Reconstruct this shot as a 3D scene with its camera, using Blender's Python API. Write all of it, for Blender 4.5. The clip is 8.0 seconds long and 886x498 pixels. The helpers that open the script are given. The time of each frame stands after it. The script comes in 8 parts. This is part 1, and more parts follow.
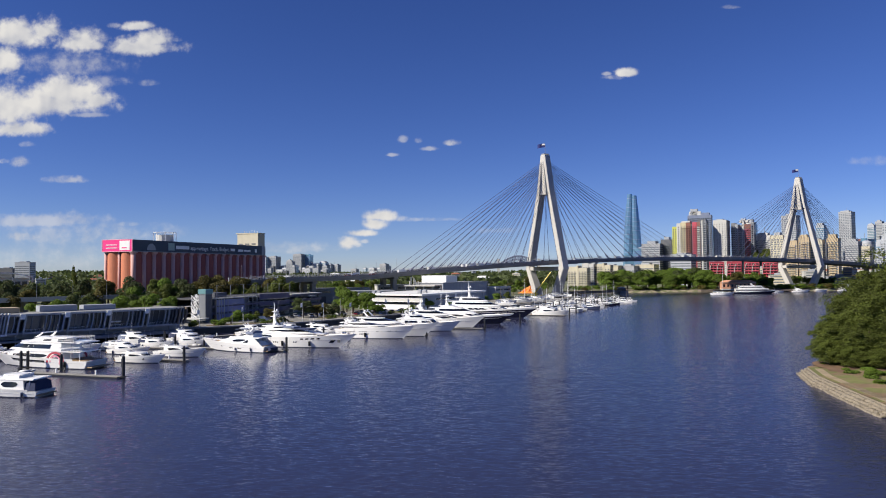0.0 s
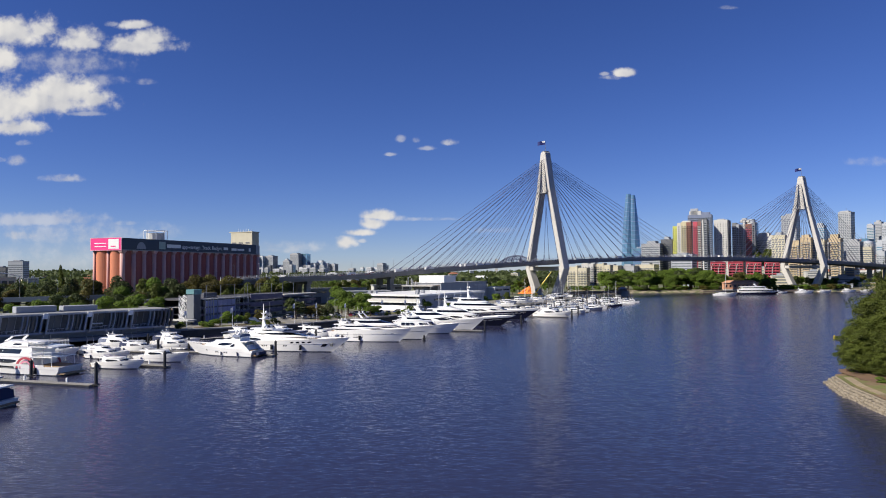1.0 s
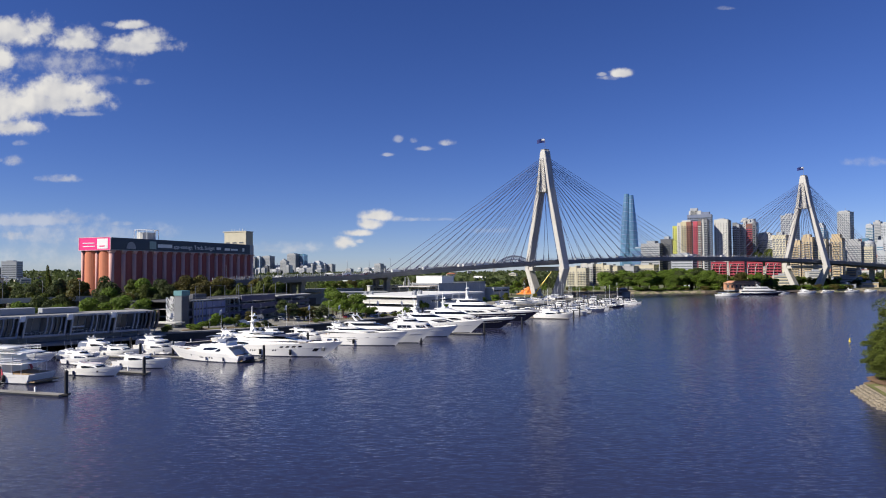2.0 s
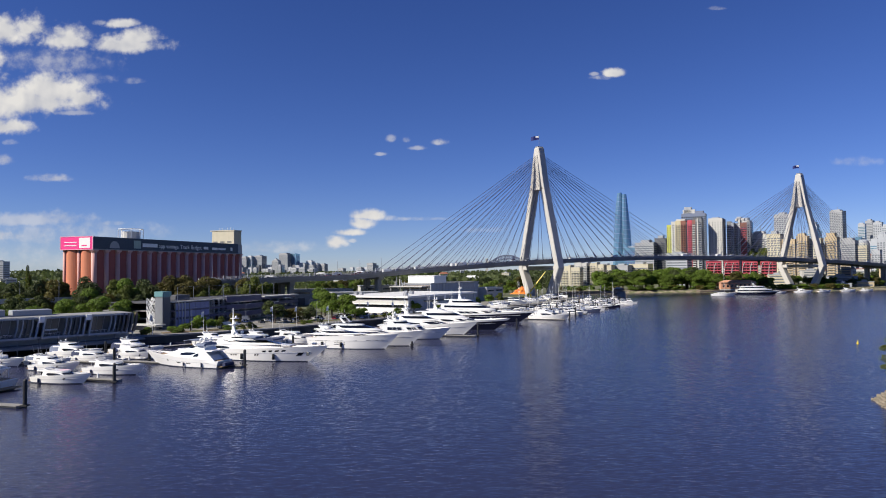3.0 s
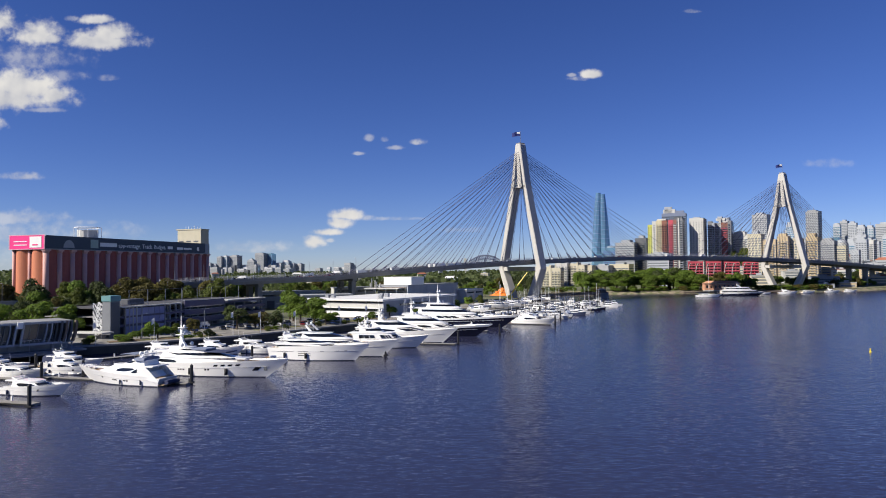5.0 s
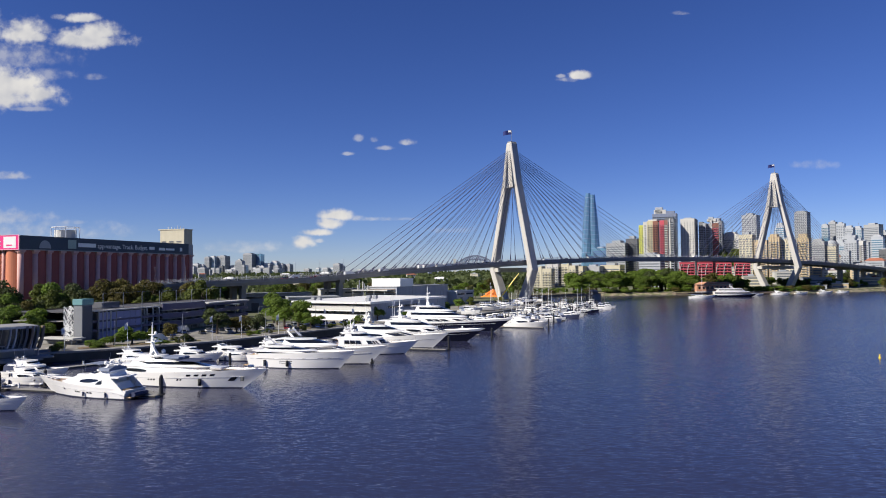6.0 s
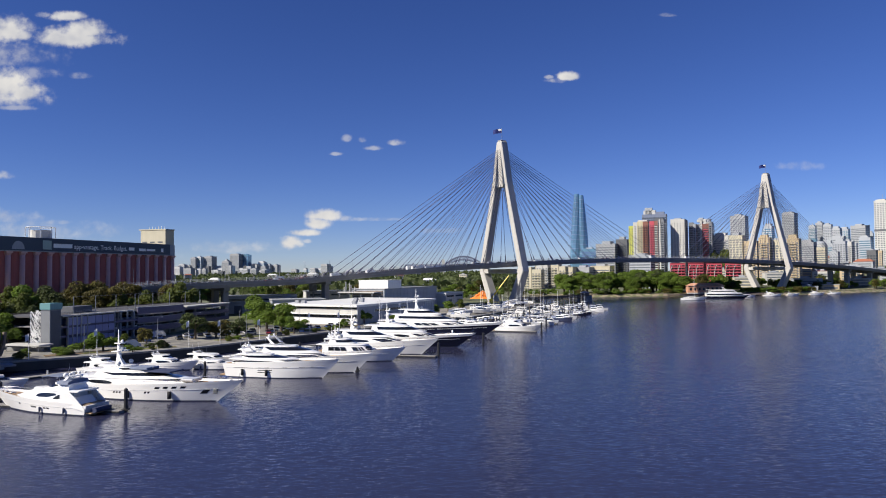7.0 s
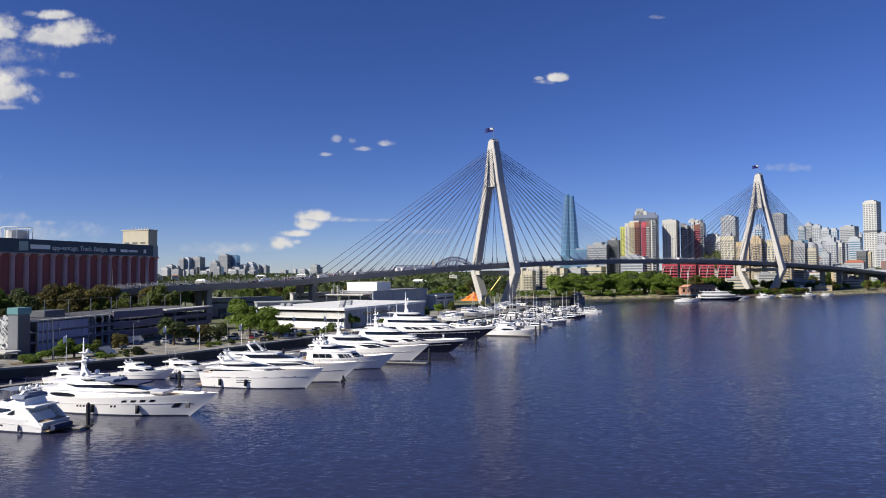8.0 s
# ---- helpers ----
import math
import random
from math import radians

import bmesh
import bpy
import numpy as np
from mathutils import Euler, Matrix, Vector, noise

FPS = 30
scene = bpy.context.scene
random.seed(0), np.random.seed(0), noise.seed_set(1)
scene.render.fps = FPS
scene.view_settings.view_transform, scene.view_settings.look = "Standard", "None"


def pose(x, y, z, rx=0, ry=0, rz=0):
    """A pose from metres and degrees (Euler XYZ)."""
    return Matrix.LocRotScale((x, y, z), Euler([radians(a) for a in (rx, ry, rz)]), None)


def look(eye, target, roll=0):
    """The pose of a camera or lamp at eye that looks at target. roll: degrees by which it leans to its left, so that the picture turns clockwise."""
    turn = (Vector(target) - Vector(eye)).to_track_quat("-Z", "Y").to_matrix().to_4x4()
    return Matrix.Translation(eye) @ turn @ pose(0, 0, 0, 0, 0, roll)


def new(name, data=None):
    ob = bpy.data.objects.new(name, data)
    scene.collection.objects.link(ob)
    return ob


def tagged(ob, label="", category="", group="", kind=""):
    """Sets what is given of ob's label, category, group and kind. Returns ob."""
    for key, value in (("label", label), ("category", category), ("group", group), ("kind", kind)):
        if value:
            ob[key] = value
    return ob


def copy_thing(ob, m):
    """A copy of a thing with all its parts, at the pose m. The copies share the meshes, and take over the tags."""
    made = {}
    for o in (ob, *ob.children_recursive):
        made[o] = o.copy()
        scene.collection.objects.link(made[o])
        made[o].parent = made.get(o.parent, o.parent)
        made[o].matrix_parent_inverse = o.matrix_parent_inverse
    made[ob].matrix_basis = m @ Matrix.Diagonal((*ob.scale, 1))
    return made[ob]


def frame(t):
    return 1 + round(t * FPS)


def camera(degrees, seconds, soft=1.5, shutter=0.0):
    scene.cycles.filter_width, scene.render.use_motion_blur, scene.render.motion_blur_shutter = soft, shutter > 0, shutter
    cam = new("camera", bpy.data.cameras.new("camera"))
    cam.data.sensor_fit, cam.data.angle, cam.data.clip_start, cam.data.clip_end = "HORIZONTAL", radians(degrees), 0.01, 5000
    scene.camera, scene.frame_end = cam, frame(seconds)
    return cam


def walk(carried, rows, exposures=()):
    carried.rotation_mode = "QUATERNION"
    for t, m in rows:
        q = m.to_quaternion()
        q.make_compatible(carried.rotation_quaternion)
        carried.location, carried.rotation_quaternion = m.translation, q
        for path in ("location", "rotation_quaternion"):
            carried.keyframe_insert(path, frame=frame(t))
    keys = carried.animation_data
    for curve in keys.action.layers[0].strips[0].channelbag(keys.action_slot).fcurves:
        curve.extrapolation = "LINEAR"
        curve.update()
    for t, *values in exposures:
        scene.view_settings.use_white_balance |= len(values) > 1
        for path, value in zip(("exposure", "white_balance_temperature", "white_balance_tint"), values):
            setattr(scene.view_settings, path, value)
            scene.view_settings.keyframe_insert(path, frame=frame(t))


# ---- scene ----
cam = camera(65.7, 8.0, soft=1.0)
PATH = [
    (0, (0.938, -1.819, 24.423), (0.875, 0.179, 24.485), -0.5),
    (0.5, (0.51, 3.186, 24.403), (0.451, 5.184, 24.464), -0.4),
    (1, (0.243, 9.935, 24.48), (0.187, 11.933, 24.541), -0.4),
    (1.5, (-0.188, 15.558, 24.477), (-0.242, 17.557, 24.539), -0.4),
    (3, (-0.06, 30.598, 24.566), (-0.088, 32.596, 24.626), -0.5),
    (3.5, (0.028, 35.804, 24.688), (0.015, 37.803, 24.747), -0.5),
    (4, (0.128, 41.222, 24.899), (0.133, 43.221, 24.958), -0.5),
    (4.5, (0.006, 46.6, 25.079), (0.027, 48.599, 25.138), -0.5),
    (6, (0.071, 62.412, 25.785), (0.137, 64.41, 25.845), -0.5),
    (6.5, (0.134, 67.848, 26.059), (0.218, 69.845, 26.12), -0.5),
    (7, (0.045, 73.22, 26.396), (0.145, 75.216, 26.457), -0.5),
    (7.5, (0.053, 78.459, 26.733), (0.167, 80.455, 26.795), -0.5),
    (8, (0.271, 83.304, 26.905), (0.4, 85.299, 26.968), -0.5),
]
walk(cam, [(t, look(eye, target, roll)) for t, eye, target, roll in PATH], exposures=((0, 0.5), (8, 0.5)))


# ---- light: afternoon sun from behind the camera's left shoulder, blue sky with fair-weather clouds ----
SUN_WAY = Vector((-0.927, -0.375, 0.0)).normalized()      # level direction towards the sun
SUN_UP = radians(37)
sun = new("sun", bpy.data.lights.new("sun", "SUN"))
sun.data.energy, sun.data.angle, sun.data.color = 5.0, radians(0.53), (1.0, 0.93, 0.82)
to_sun = Vector((SUN_WAY.x * math.cos(SUN_UP), SUN_WAY.y * math.cos(SUN_UP), math.sin(SUN_UP)))
sun.matrix_world = look(to_sun * 900, (0, 0, 0))


def link(tree, a, b):
    tree.links.new(a, b)


def math_node(nt, op, a, b=None, clamp=False):
    nd = nt.nodes.new("ShaderNodeMath")
    nd.operation, nd.use_clamp = op, clamp
    for i, v in enumerate((a, b)):
        if v is None:
            continue
        if isinstance(v, (int, float)):
            nd.inputs[i].default_value = v
        else:
            nt.links.new(v, nd.inputs[i])
    return nd.outputs[0]


# each cloud: bearing x/y and height z/y of its middle, half width, half height, density
CLOUDS_HIGH = [
    (-0.669, 0.359, 0.079, 0.032, 1), (-0.691, 0.320, 0.034, 0.032, 1), (-0.630, 0.362, 0.035, 0.019, 1), (-0.572, 0.345, 0.040, 0.024, 1),
    (-0.550, 0.340, 0.017, 0.011, 0.9), (-0.480, 0.335, 0.067, 0.016, 1), (-0.459, 0.347, 0.036, 0.018, 1), (-0.488, 0.368, 0.027, 0.009, 0.9),
    (-0.520, 0.370, 0.012, 0.006, 0.6), (-0.428, 0.346, 0.011, 0.005, 0.7), (-0.642, 0.253, 0.128, 0.037, 1), (-0.593, 0.267, 0.065, 0.034, 1),
    (-0.690, 0.250, 0.078, 0.046, 1), (-0.546, 0.256, 0.026, 0.017, 1), (-0.563, 0.236, 0.039, 0.006, 0.8), (-0.583, 0.310, 0.088, 0.025, 0.5),
    (-0.533, 0.285, 0.036, 0.013, 0.45), (-0.661, 0.216, 0.054, 0.015, 1),
]
CLOUDS_LOW = [
    (-0.467, 0.282, 0.017, 0.006, 0.5), (-0.517, 0.288, 0.019, 0.006, 0.45), (-0.662, 0.166, 0.018, 0.010, 0.65), (-0.689, 0.168, 0.013, 0.005, 0.7),
    (-0.593, 0.139, 0.036, 0.008, 0.75), (-0.652, 0.193, 0.012, 0.005, 0.45), (-0.632, 0.078, 0.104, 0.014, 0.8), (-0.658, 0.055, 0.040, 0.011, 0.7),
    (-0.580, 0.056, 0.165, 0.023, 0.42), (-0.497, 0.072, 0.025, 0.005, 0.5), (-0.597, 0.024, 0.257, 0.025, 0.3), (-0.251, 0.034, 0.066, 0.011, 0.45),
    (0.591, 0.151, 0.038, 0.009, 0.35), (0.390, 0.379, 0.016, 0.004, 0.5),
]
CLOUDS_SMALL = [
    (-0.089, 0.192, 0.009, 0.007, 0.5), (-0.067, 0.190, 0.007, 0.006, 0.5), (-0.050, 0.178, 0.015, 0.005, 0.8), (-0.019, 0.186, 0.016, 0.006, 0.75),
    (-0.105, 0.170, 0.011, 0.004, 0.8), (-0.124, 0.080, 0.028, 0.011, 1), (-0.132, 0.068, 0.019, 0.012, 1), (-0.151, 0.055, 0.025, 0.007, 1),
    (-0.169, 0.041, 0.017, 0.013, 1), (-0.146, 0.043, 0.008, 0.004, 0.6), (-0.096, 0.076, 0.017, 0.005, 0.75), (-0.051, 0.074, 0.062, 0.004, 0.45),
    (0.048, 0.057, 0.041, 0.006, 0.3), (0.239, 0.285, 0.019, 0.008, 1), (0.219, 0.279, 0.016, 0.005, 0.7), (0.210, 0.284, 0.008, 0.004, 0.8),
]


def make_sky():
    world = bpy.data.worlds.new("sky")
    scene.world = world
    world.use_nodes = True
    nt = world.node_tree
    nt.nodes.clear()
    out = nt.nodes.new("ShaderNodeOutputWorld")
    sky = nt.nodes.new("ShaderNodeTexSky")
    sky.sky_type, sky.sun_disc = "NISHITA", False
    sky.sun_elevation = SUN_UP
    sky.sun_rotation = math.atan2(SUN_WAY.x, SUN_WAY.y)
    sky.altitude, sky.air_density, sky.dust_density, sky.ozone_density = 0, 0.75, 0.0, 4.0
    sat = nt.nodes.new("ShaderNodeHueSaturation")
    sat.inputs["Hue"].default_value = SKY_HUE
    sat.inputs["Saturation"].default_value = SKY_SAT
    link(nt, sky.outputs[0], sat.inputs["Color"])
    tone_up = nt.nodes.new("ShaderNodeVectorMath")
    tone_up.operation = "MULTIPLY"
    tone_up.inputs[1].default_value = SKY_TINT
    link(nt, sat.outputs[0], tone_up.inputs[0])
    clear = nt.nodes.new("ShaderNodeBackground")
    clear.inputs[1].default_value = SKY_STRENGTH
    link(nt, tone_up.outputs[0], clear.inputs[0])

    coord = nt.nodes.new("ShaderNodeTexCoord")
    xyz = nt.nodes.new("ShaderNodeSeparateXYZ")
    link(nt, coord.outputs["Generated"], xyz.inputs[0])
    y = math_node(nt, "MAXIMUM", xyz.outputs[1], 0.02)
    flat = nt.nodes.new("ShaderNodeCombineXYZ")
    link(nt, math_node(nt, "DIVIDE", xyz.outputs[0], y), flat.inputs[0])
    link(nt, math_node(nt, "DIVIDE", xyz.outputs[2], y), flat.inputs[1])
    # ragged edges: three scales of noise push the outline in and out
    def puff(scale, detail, rough, shift=None):
        t = nt.nodes.new("ShaderNodeTexNoise")
        t.inputs["Scale"].default_value, t.inputs["Detail"].default_value, t.inputs["Roughness"].default_value = scale, detail, rough
        if shift:
            move = nt.nodes.new("ShaderNodeMapping")
            move.inputs["Location"].default_value = (*shift, 0)
            link(nt, flat.outputs[0], move.inputs["Vector"])
            link(nt, move.outputs[0], t.inputs["Vector"])
        else:
            link(nt, flat.outputs[0], t.inputs["Vector"])
        return t.outputs["Fac"]
    big, small, tiny = puff(24, 2, 0.45), puff(58, 3, 0.5), puff(150, 3, 0.5)
    ragged = math_node(nt, "ADD", math_node(nt, "MULTIPLY", math_node(nt, "SUBTRACT", big, 0.5), 2.2),
                       math_node(nt, "MULTIPLY", math_node(nt, "SUBTRACT", small, 0.5), 1.7))
    ragged = math_node(nt, "ADD", ragged, math_node(nt, "MULTIPLY", math_node(nt, "SUBTRACT", tiny, 0.5), 1.0))
    def soft_step(v):
        r = nt.nodes.new("ShaderNodeMapRange")
        r.interpolation_type = "SMOOTHERSTEP"
        r.inputs["From Min"].default_value, r.inputs["From Max"].default_value = -0.16, 0.80
        link(nt, v, r.inputs["Value"])
        return r.outputs[0]
    veil = nt.nodes.new("ShaderNodeMapRange")
    veil.inputs["From Min"].default_value, veil.inputs["From Max"].default_value = 0.38, 0.60
    link(nt, puff(46, 4, 0.6, (0.31, 0.17)), veil.inputs["Value"])
    total = None
    for u, v, a, b, dense in CLOUDS_HIGH + CLOUDS_LOW + CLOUDS_SMALL:
        place = nt.nodes.new("ShaderNodeMapping")
        place.inputs["Scale"].default_value = (1 / a, 1 / b, 0)
        place.inputs["Location"].default_value = (-u / a, -v / b, 0)
        link(nt, flat.outputs[0], place.inputs["Vector"])
        # flat below, heaped above
        away = nt.nodes.new("ShaderNodeSeparateXYZ")
        link(nt, place.outputs[0], away.inputs[0])
        tall = math_node(nt, "MAXIMUM", away.outputs[1], math_node(nt, "MULTIPLY", away.outputs[1], -1.45))
        size = math_node(nt, "SQRT", math_node(nt, "ADD", math_node(nt, "MULTIPLY", away.outputs[0], away.outputs[0]), math_node(nt, "MULTIPLY", tall, tall)))
        core = math_node(nt, "SUBTRACT", 1.05, size)
        body = math_node(nt, "ADD", core, math_node(nt, "MULTIPLY", ragged, 0.50))
        body = math_node(nt, "MULTIPLY", soft_step(body), dense if dense > 0.8 else dense * 0.62)
        if dense < 0.8:
            body = math_node(nt, "MULTIPLY", body, math_node(nt, "ADD", math_node(nt, "MULTIPLY", veil.outputs[0], 1.1), 0.3))
        total = body if total is None else math_node(nt, "MAXIMUM", total, body)
    # only ahead, where the divided directions hold
    ahead = nt.nodes.new("ShaderNodeMapRange")
    ahead.inputs["From Min"].default_value, ahead.inputs["From Max"].default_value = 0.1, 0.3
    link(nt, xyz.outputs[1], ahead.inputs["Value"])
    mask = math_node(nt, "MULTIPLY", total, ahead.outputs[0], True)
    # billows: brighter on the side towards the sun, greyer beneath
    swell = math_node(nt, "ADD", math_node(nt, "SUBTRACT", big, puff(24, 2, 0.45, (-0.008, 0.012))),
                      math_node(nt, "MULTIPLY", math_node(nt, "SUBTRACT", small, puff(58, 3, 0.5, (-0.004, 0.006))), 0.22))
    tone = nt.nodes.new("ShaderNodeMapRange")
    tone.inputs["From Min"].default_value, tone.inputs["From Max"].default_value = -0.20, 0.16
    tone.inputs["To Min"].default_value, tone.inputs["To Max"].default_value = 0.38, 1.0
    link(nt, swell, tone.inputs["Value"])
    white = nt.nodes.new("ShaderNodeMix")
    white.data_type = "RGBA"
    white.inputs[6].default_value, white.inputs[7].default_value = (0.50, 0.53, 0.64, 1), (0.98, 0.955, 0.92, 1)
    link(nt, tone.outputs[0], white.inputs[0])
    cloud = nt.nodes.new("ShaderNodeBackground")
    cloud.inputs[1].default_value = CLOUD_STRENGTH
    link(nt, white.outputs[2], cloud.inputs[0])
    mix = nt.nodes.new("ShaderNodeMixShader")
    link(nt, mask, mix.inputs[0])
    link(nt, clear.outputs[0], mix.inputs[1])
    link(nt, cloud.outputs[0], mix.inputs[2])
    link(nt, mix.outputs[0], out.inputs[0])


SKY_STRENGTH, SKY_SAT, SKY_HUE, CLOUD_STRENGTH = 0.058, 1.15, 0.51, 0.56
SKY_TINT = (0.83, 0.86, 1.16)
make_sky()


# ---- materials ----
def mat(name, color, rough=0.6, metal=0.0, var=0.18, scale=1.0, bump=0.0, spec=0.5, island=0.0, coat=0.0, streak=0.0, other=None):
    """A painted, mineral or leafy surface: grain and broad stains at real size, an optional relief, streaks run down."""
    m = bpy.data.materials.new(name)
    m.use_nodes = True
    nt = m.node_tree
    bsdf = nt.nodes["Principled BSDF"]
    bsdf.inputs["Roughness"].default_value, bsdf.inputs["Metallic"].default_value = rough, metal
    bsdf.inputs["Specular IOR Level"].default_value = spec
    bsdf.inputs["Coat Weight"].default_value = coat
    coord = nt.nodes.new("ShaderNodeTexCoord")
    fine = nt.nodes.new("ShaderNodeTexNoise")
    fine.inputs["Scale"].default_value, fine.inputs["Detail"].default_value = scale, 6
    link(nt, coord.outputs["Object"], fine.inputs["Vector"])
    broad = nt.nodes.new("ShaderNodeTexNoise")
    broad.inputs["Scale"].default_value, broad.inputs["Detail"].default_value = scale * 0.11, 3
    if streak:
        run = nt.nodes.new("ShaderNodeMapping")
        run.inputs["Scale"].default_value = (1, 1, streak)
        link(nt, coord.outputs["Object"], run.inputs["Vector"])
        link(nt, run.outputs[0], broad.inputs["Vector"])
        broad.inputs["Scale"].default_value = scale * 0.6
    else:
        link(nt, coord.outputs["Object"], broad.inputs["Vector"])
    level = math_node(nt, "ADD", math_node(nt, "MULTIPLY", math_node(nt, "SUBTRACT", fine.outputs["Fac"], 0.5), 1.4 * var),
                      math_node(nt, "MULTIPLY", math_node(nt, "SUBTRACT", broad.outputs["Fac"], 0.5), 2.2 * var))
    if island:
        info, geo = nt.nodes.new("ShaderNodeObjectInfo"), nt.nodes.new("ShaderNodeNewGeometry")
        own = math_node(nt, "SUBTRACT", math_node(nt, "ADD", math_node(nt, "MULTIPLY", info.outputs["Random"], 0.6), geo.outputs["Random Per Island"]), 0.8)
        level = math_node(nt, "ADD", level, math_node(nt, "MULTIPLY", own, island))
    level = math_node(nt, "ADD", level, 1.0)
    tint = nt.nodes.new("ShaderNodeVectorMath")
    tint.operation = "SCALE"
    tint.inputs[0].default_value = color[:3]
    if other:
        # two kinds of ground cover in ragged patches
        patch = nt.nodes.new("ShaderNodeTexNoise")
        patch.inputs["Scale"].default_value, patch.inputs["Detail"].default_value = 0.22, 7
        link(nt, coord.outputs["Object"], patch.inputs["Vector"])
        edge = nt.nodes.new("ShaderNodeMapRange")
        edge.inputs["From Min"].default_value, edge.inputs["From Max"].default_value = 0.44, 0.56
        link(nt, patch.outputs["Fac"], edge.inputs["Value"])
        blend = nt.nodes.new("ShaderNodeMix")
        blend.data_type = "RGBA"
        blend.inputs[6].default_value, blend.inputs[7].default_value = (*color[:3], 1), (*other, 1)
        link(nt, edge.outputs[0], blend.inputs[0])
        link(nt, blend.outputs[2], tint.inputs[0])
    link(nt, level, tint.inputs["Scale"])
    link(nt, tint.outputs[0], bsdf.inputs["Base Color"])
    if bump:
        relief = nt.nodes.new("ShaderNodeBump")
        relief.inputs["Strength"].default_value, relief.inputs["Distance"].default_value = 0.6, bump
        link(nt, fine.outputs["Fac"], relief.inputs["Height"])
        link(nt, relief.outputs[0], bsdf.inputs["Normal"])
    return m


def water_material():
    m = bpy.data.materials.new("harbour_water")
    m.use_nodes = True
    nt = m.node_tree
    bsdf = nt.nodes["Principled BSDF"]
    bsdf.inputs["Base Color"].default_value = (0.024, 0.026, 0.056, 1)
    bsdf.inputs["Roughness"].default_value = 0.18
    bsdf.inputs["IOR"].default_value = 1.33
    coord = nt.nodes.new("ShaderNodeTexCoord")
    height = None
    for sx, sy, scale, detail, amount in ((0.7, 1.2, 0.85, 3, 0.48), (0.6, 1.3, 2.4, 3, 0.17), (1, 1, 0.20, 2, 0.55), (1, 1, 0.03, 2, 1.0)):
        lay = nt.nodes.new("ShaderNodeMapping")
        lay.inputs["Scale"].default_value = (sx, sy, 1)
        lay.inputs["Rotation"].default_value = (0, 0, radians(12))
        link(nt, coord.outputs["Object"], lay.inputs["Vector"])
        t = nt.nodes.new("ShaderNodeTexNoise")
        t.inputs["Scale"].default_value, t.inputs["Detail"].default_value = scale, detail
        link(nt, lay.outputs[0], t.inputs["Vector"])
        h = math_node(nt, "MULTIPLY", t.outputs["Fac"], amount)
        height = h if height is None else math_node(nt, "ADD", height, h)
    # gusts: calmer and rougher patches
    gust = nt.nodes.new("ShaderNodeTexNoise")
    gust.inputs["Scale"].default_value, gust.inputs["Detail"].default_value = 0.012, 3
    link(nt, coord.outputs["Object"], gust.inputs["Vector"])
    span = nt.nodes.new("ShaderNodeMapRange")
    span.inputs["From Min"].default_value, span.inputs["From Max"].default_value = 0.3, 0.7
    span.inputs["To Min"].default_value, span.inputs["To Max"].default_value = 0.16, 0.38
    link(nt, gust.outputs["Fac"], span.inputs["Value"])
    # sheltered water: flatter in the lee of the moored boats
    xy = nt.nodes.new("ShaderNodeSeparateXYZ")
    link(nt, coord.outputs["Object"], xy.inputs[0])
    out = math_node(nt, "SUBTRACT", math_node(nt, "MULTIPLY", math_node(nt, "ADD", xy.outputs[0], 50.0), 0.88), math_node(nt, "MULTIPLY", math_node(nt, "SUBTRACT", xy.outputs[1], 200.0), 0.47))
    out = math_node(nt, "ADD", out, math_node(nt, "MULTIPLY", math_node(nt, "SUBTRACT", gust.outputs["Fac"], 0.5), 60.0))
    lee = nt.nodes.new("ShaderNodeMapRange")
    lee.interpolation_type = "SMOOTHSTEP"
    lee.inputs["From Min"].default_value, lee.inputs["From Max"].default_value = 0.0, 60.0
    lee.inputs["To Min"].default_value, lee.inputs["To Max"].default_value = 0.70, 1.0
    link(nt, out, lee.inputs["Value"])
    relief = nt.nodes.new("ShaderNodeBump")
    relief.inputs["Distance"].default_value = 0.45
    link(nt, math_node(nt, "MULTIPLY", span.outputs[0], lee.outputs[0]), relief.inputs["Strength"])
    link(nt, height, relief.inputs["Height"])
    # small facets: every wavelet tips the surface a little, however far off
    tip = nt.nodes.new("ShaderNodeTexNoise")
    tip.inputs["Scale"].default_value, tip.inputs["Detail"].default_value = 1.9, 4
    long = nt.nodes.new("ShaderNodeMapping")
    long.inputs["Scale"].default_value = (0.45, 1.25, 1)
    long.inputs["Rotation"].default_value = (0, 0, radians(8))
    link(nt, coord.outputs["Object"], long.inputs["Vector"])
    link(nt, long.outputs[0], tip.inputs["Vector"])
    slope = nt.nodes.new("ShaderNodeVectorMath")
    slope.operation = "MULTIPLY_ADD"
    slope.inputs[1].default_value, slope.inputs[2].default_value = (0.22, 0.34, 0), (-0.11, -0.17, 0)
    link(nt, tip.outputs["Color"], slope.inputs[0])
    soft = nt.nodes.new("ShaderNodeVectorMath")
    soft.operation = "SCALE"
    link(nt, slope.outputs[0], soft.inputs[0])
    link(nt, lee.outputs[0], soft.inputs["Scale"])
    add = nt.nodes.new("ShaderNodeVectorMath")
    link(nt, relief.outputs[0], add.inputs[0])
    link(nt, soft.outputs[0], add.inputs[1])
    unit = nt.nodes.new("ShaderNodeVectorMath")
    unit.operation = "NORMALIZE"
    link(nt, add.outputs[0], unit.inputs[0])
    link(nt, unit.outputs[0], bsdf.inputs["Normal"])
    return m


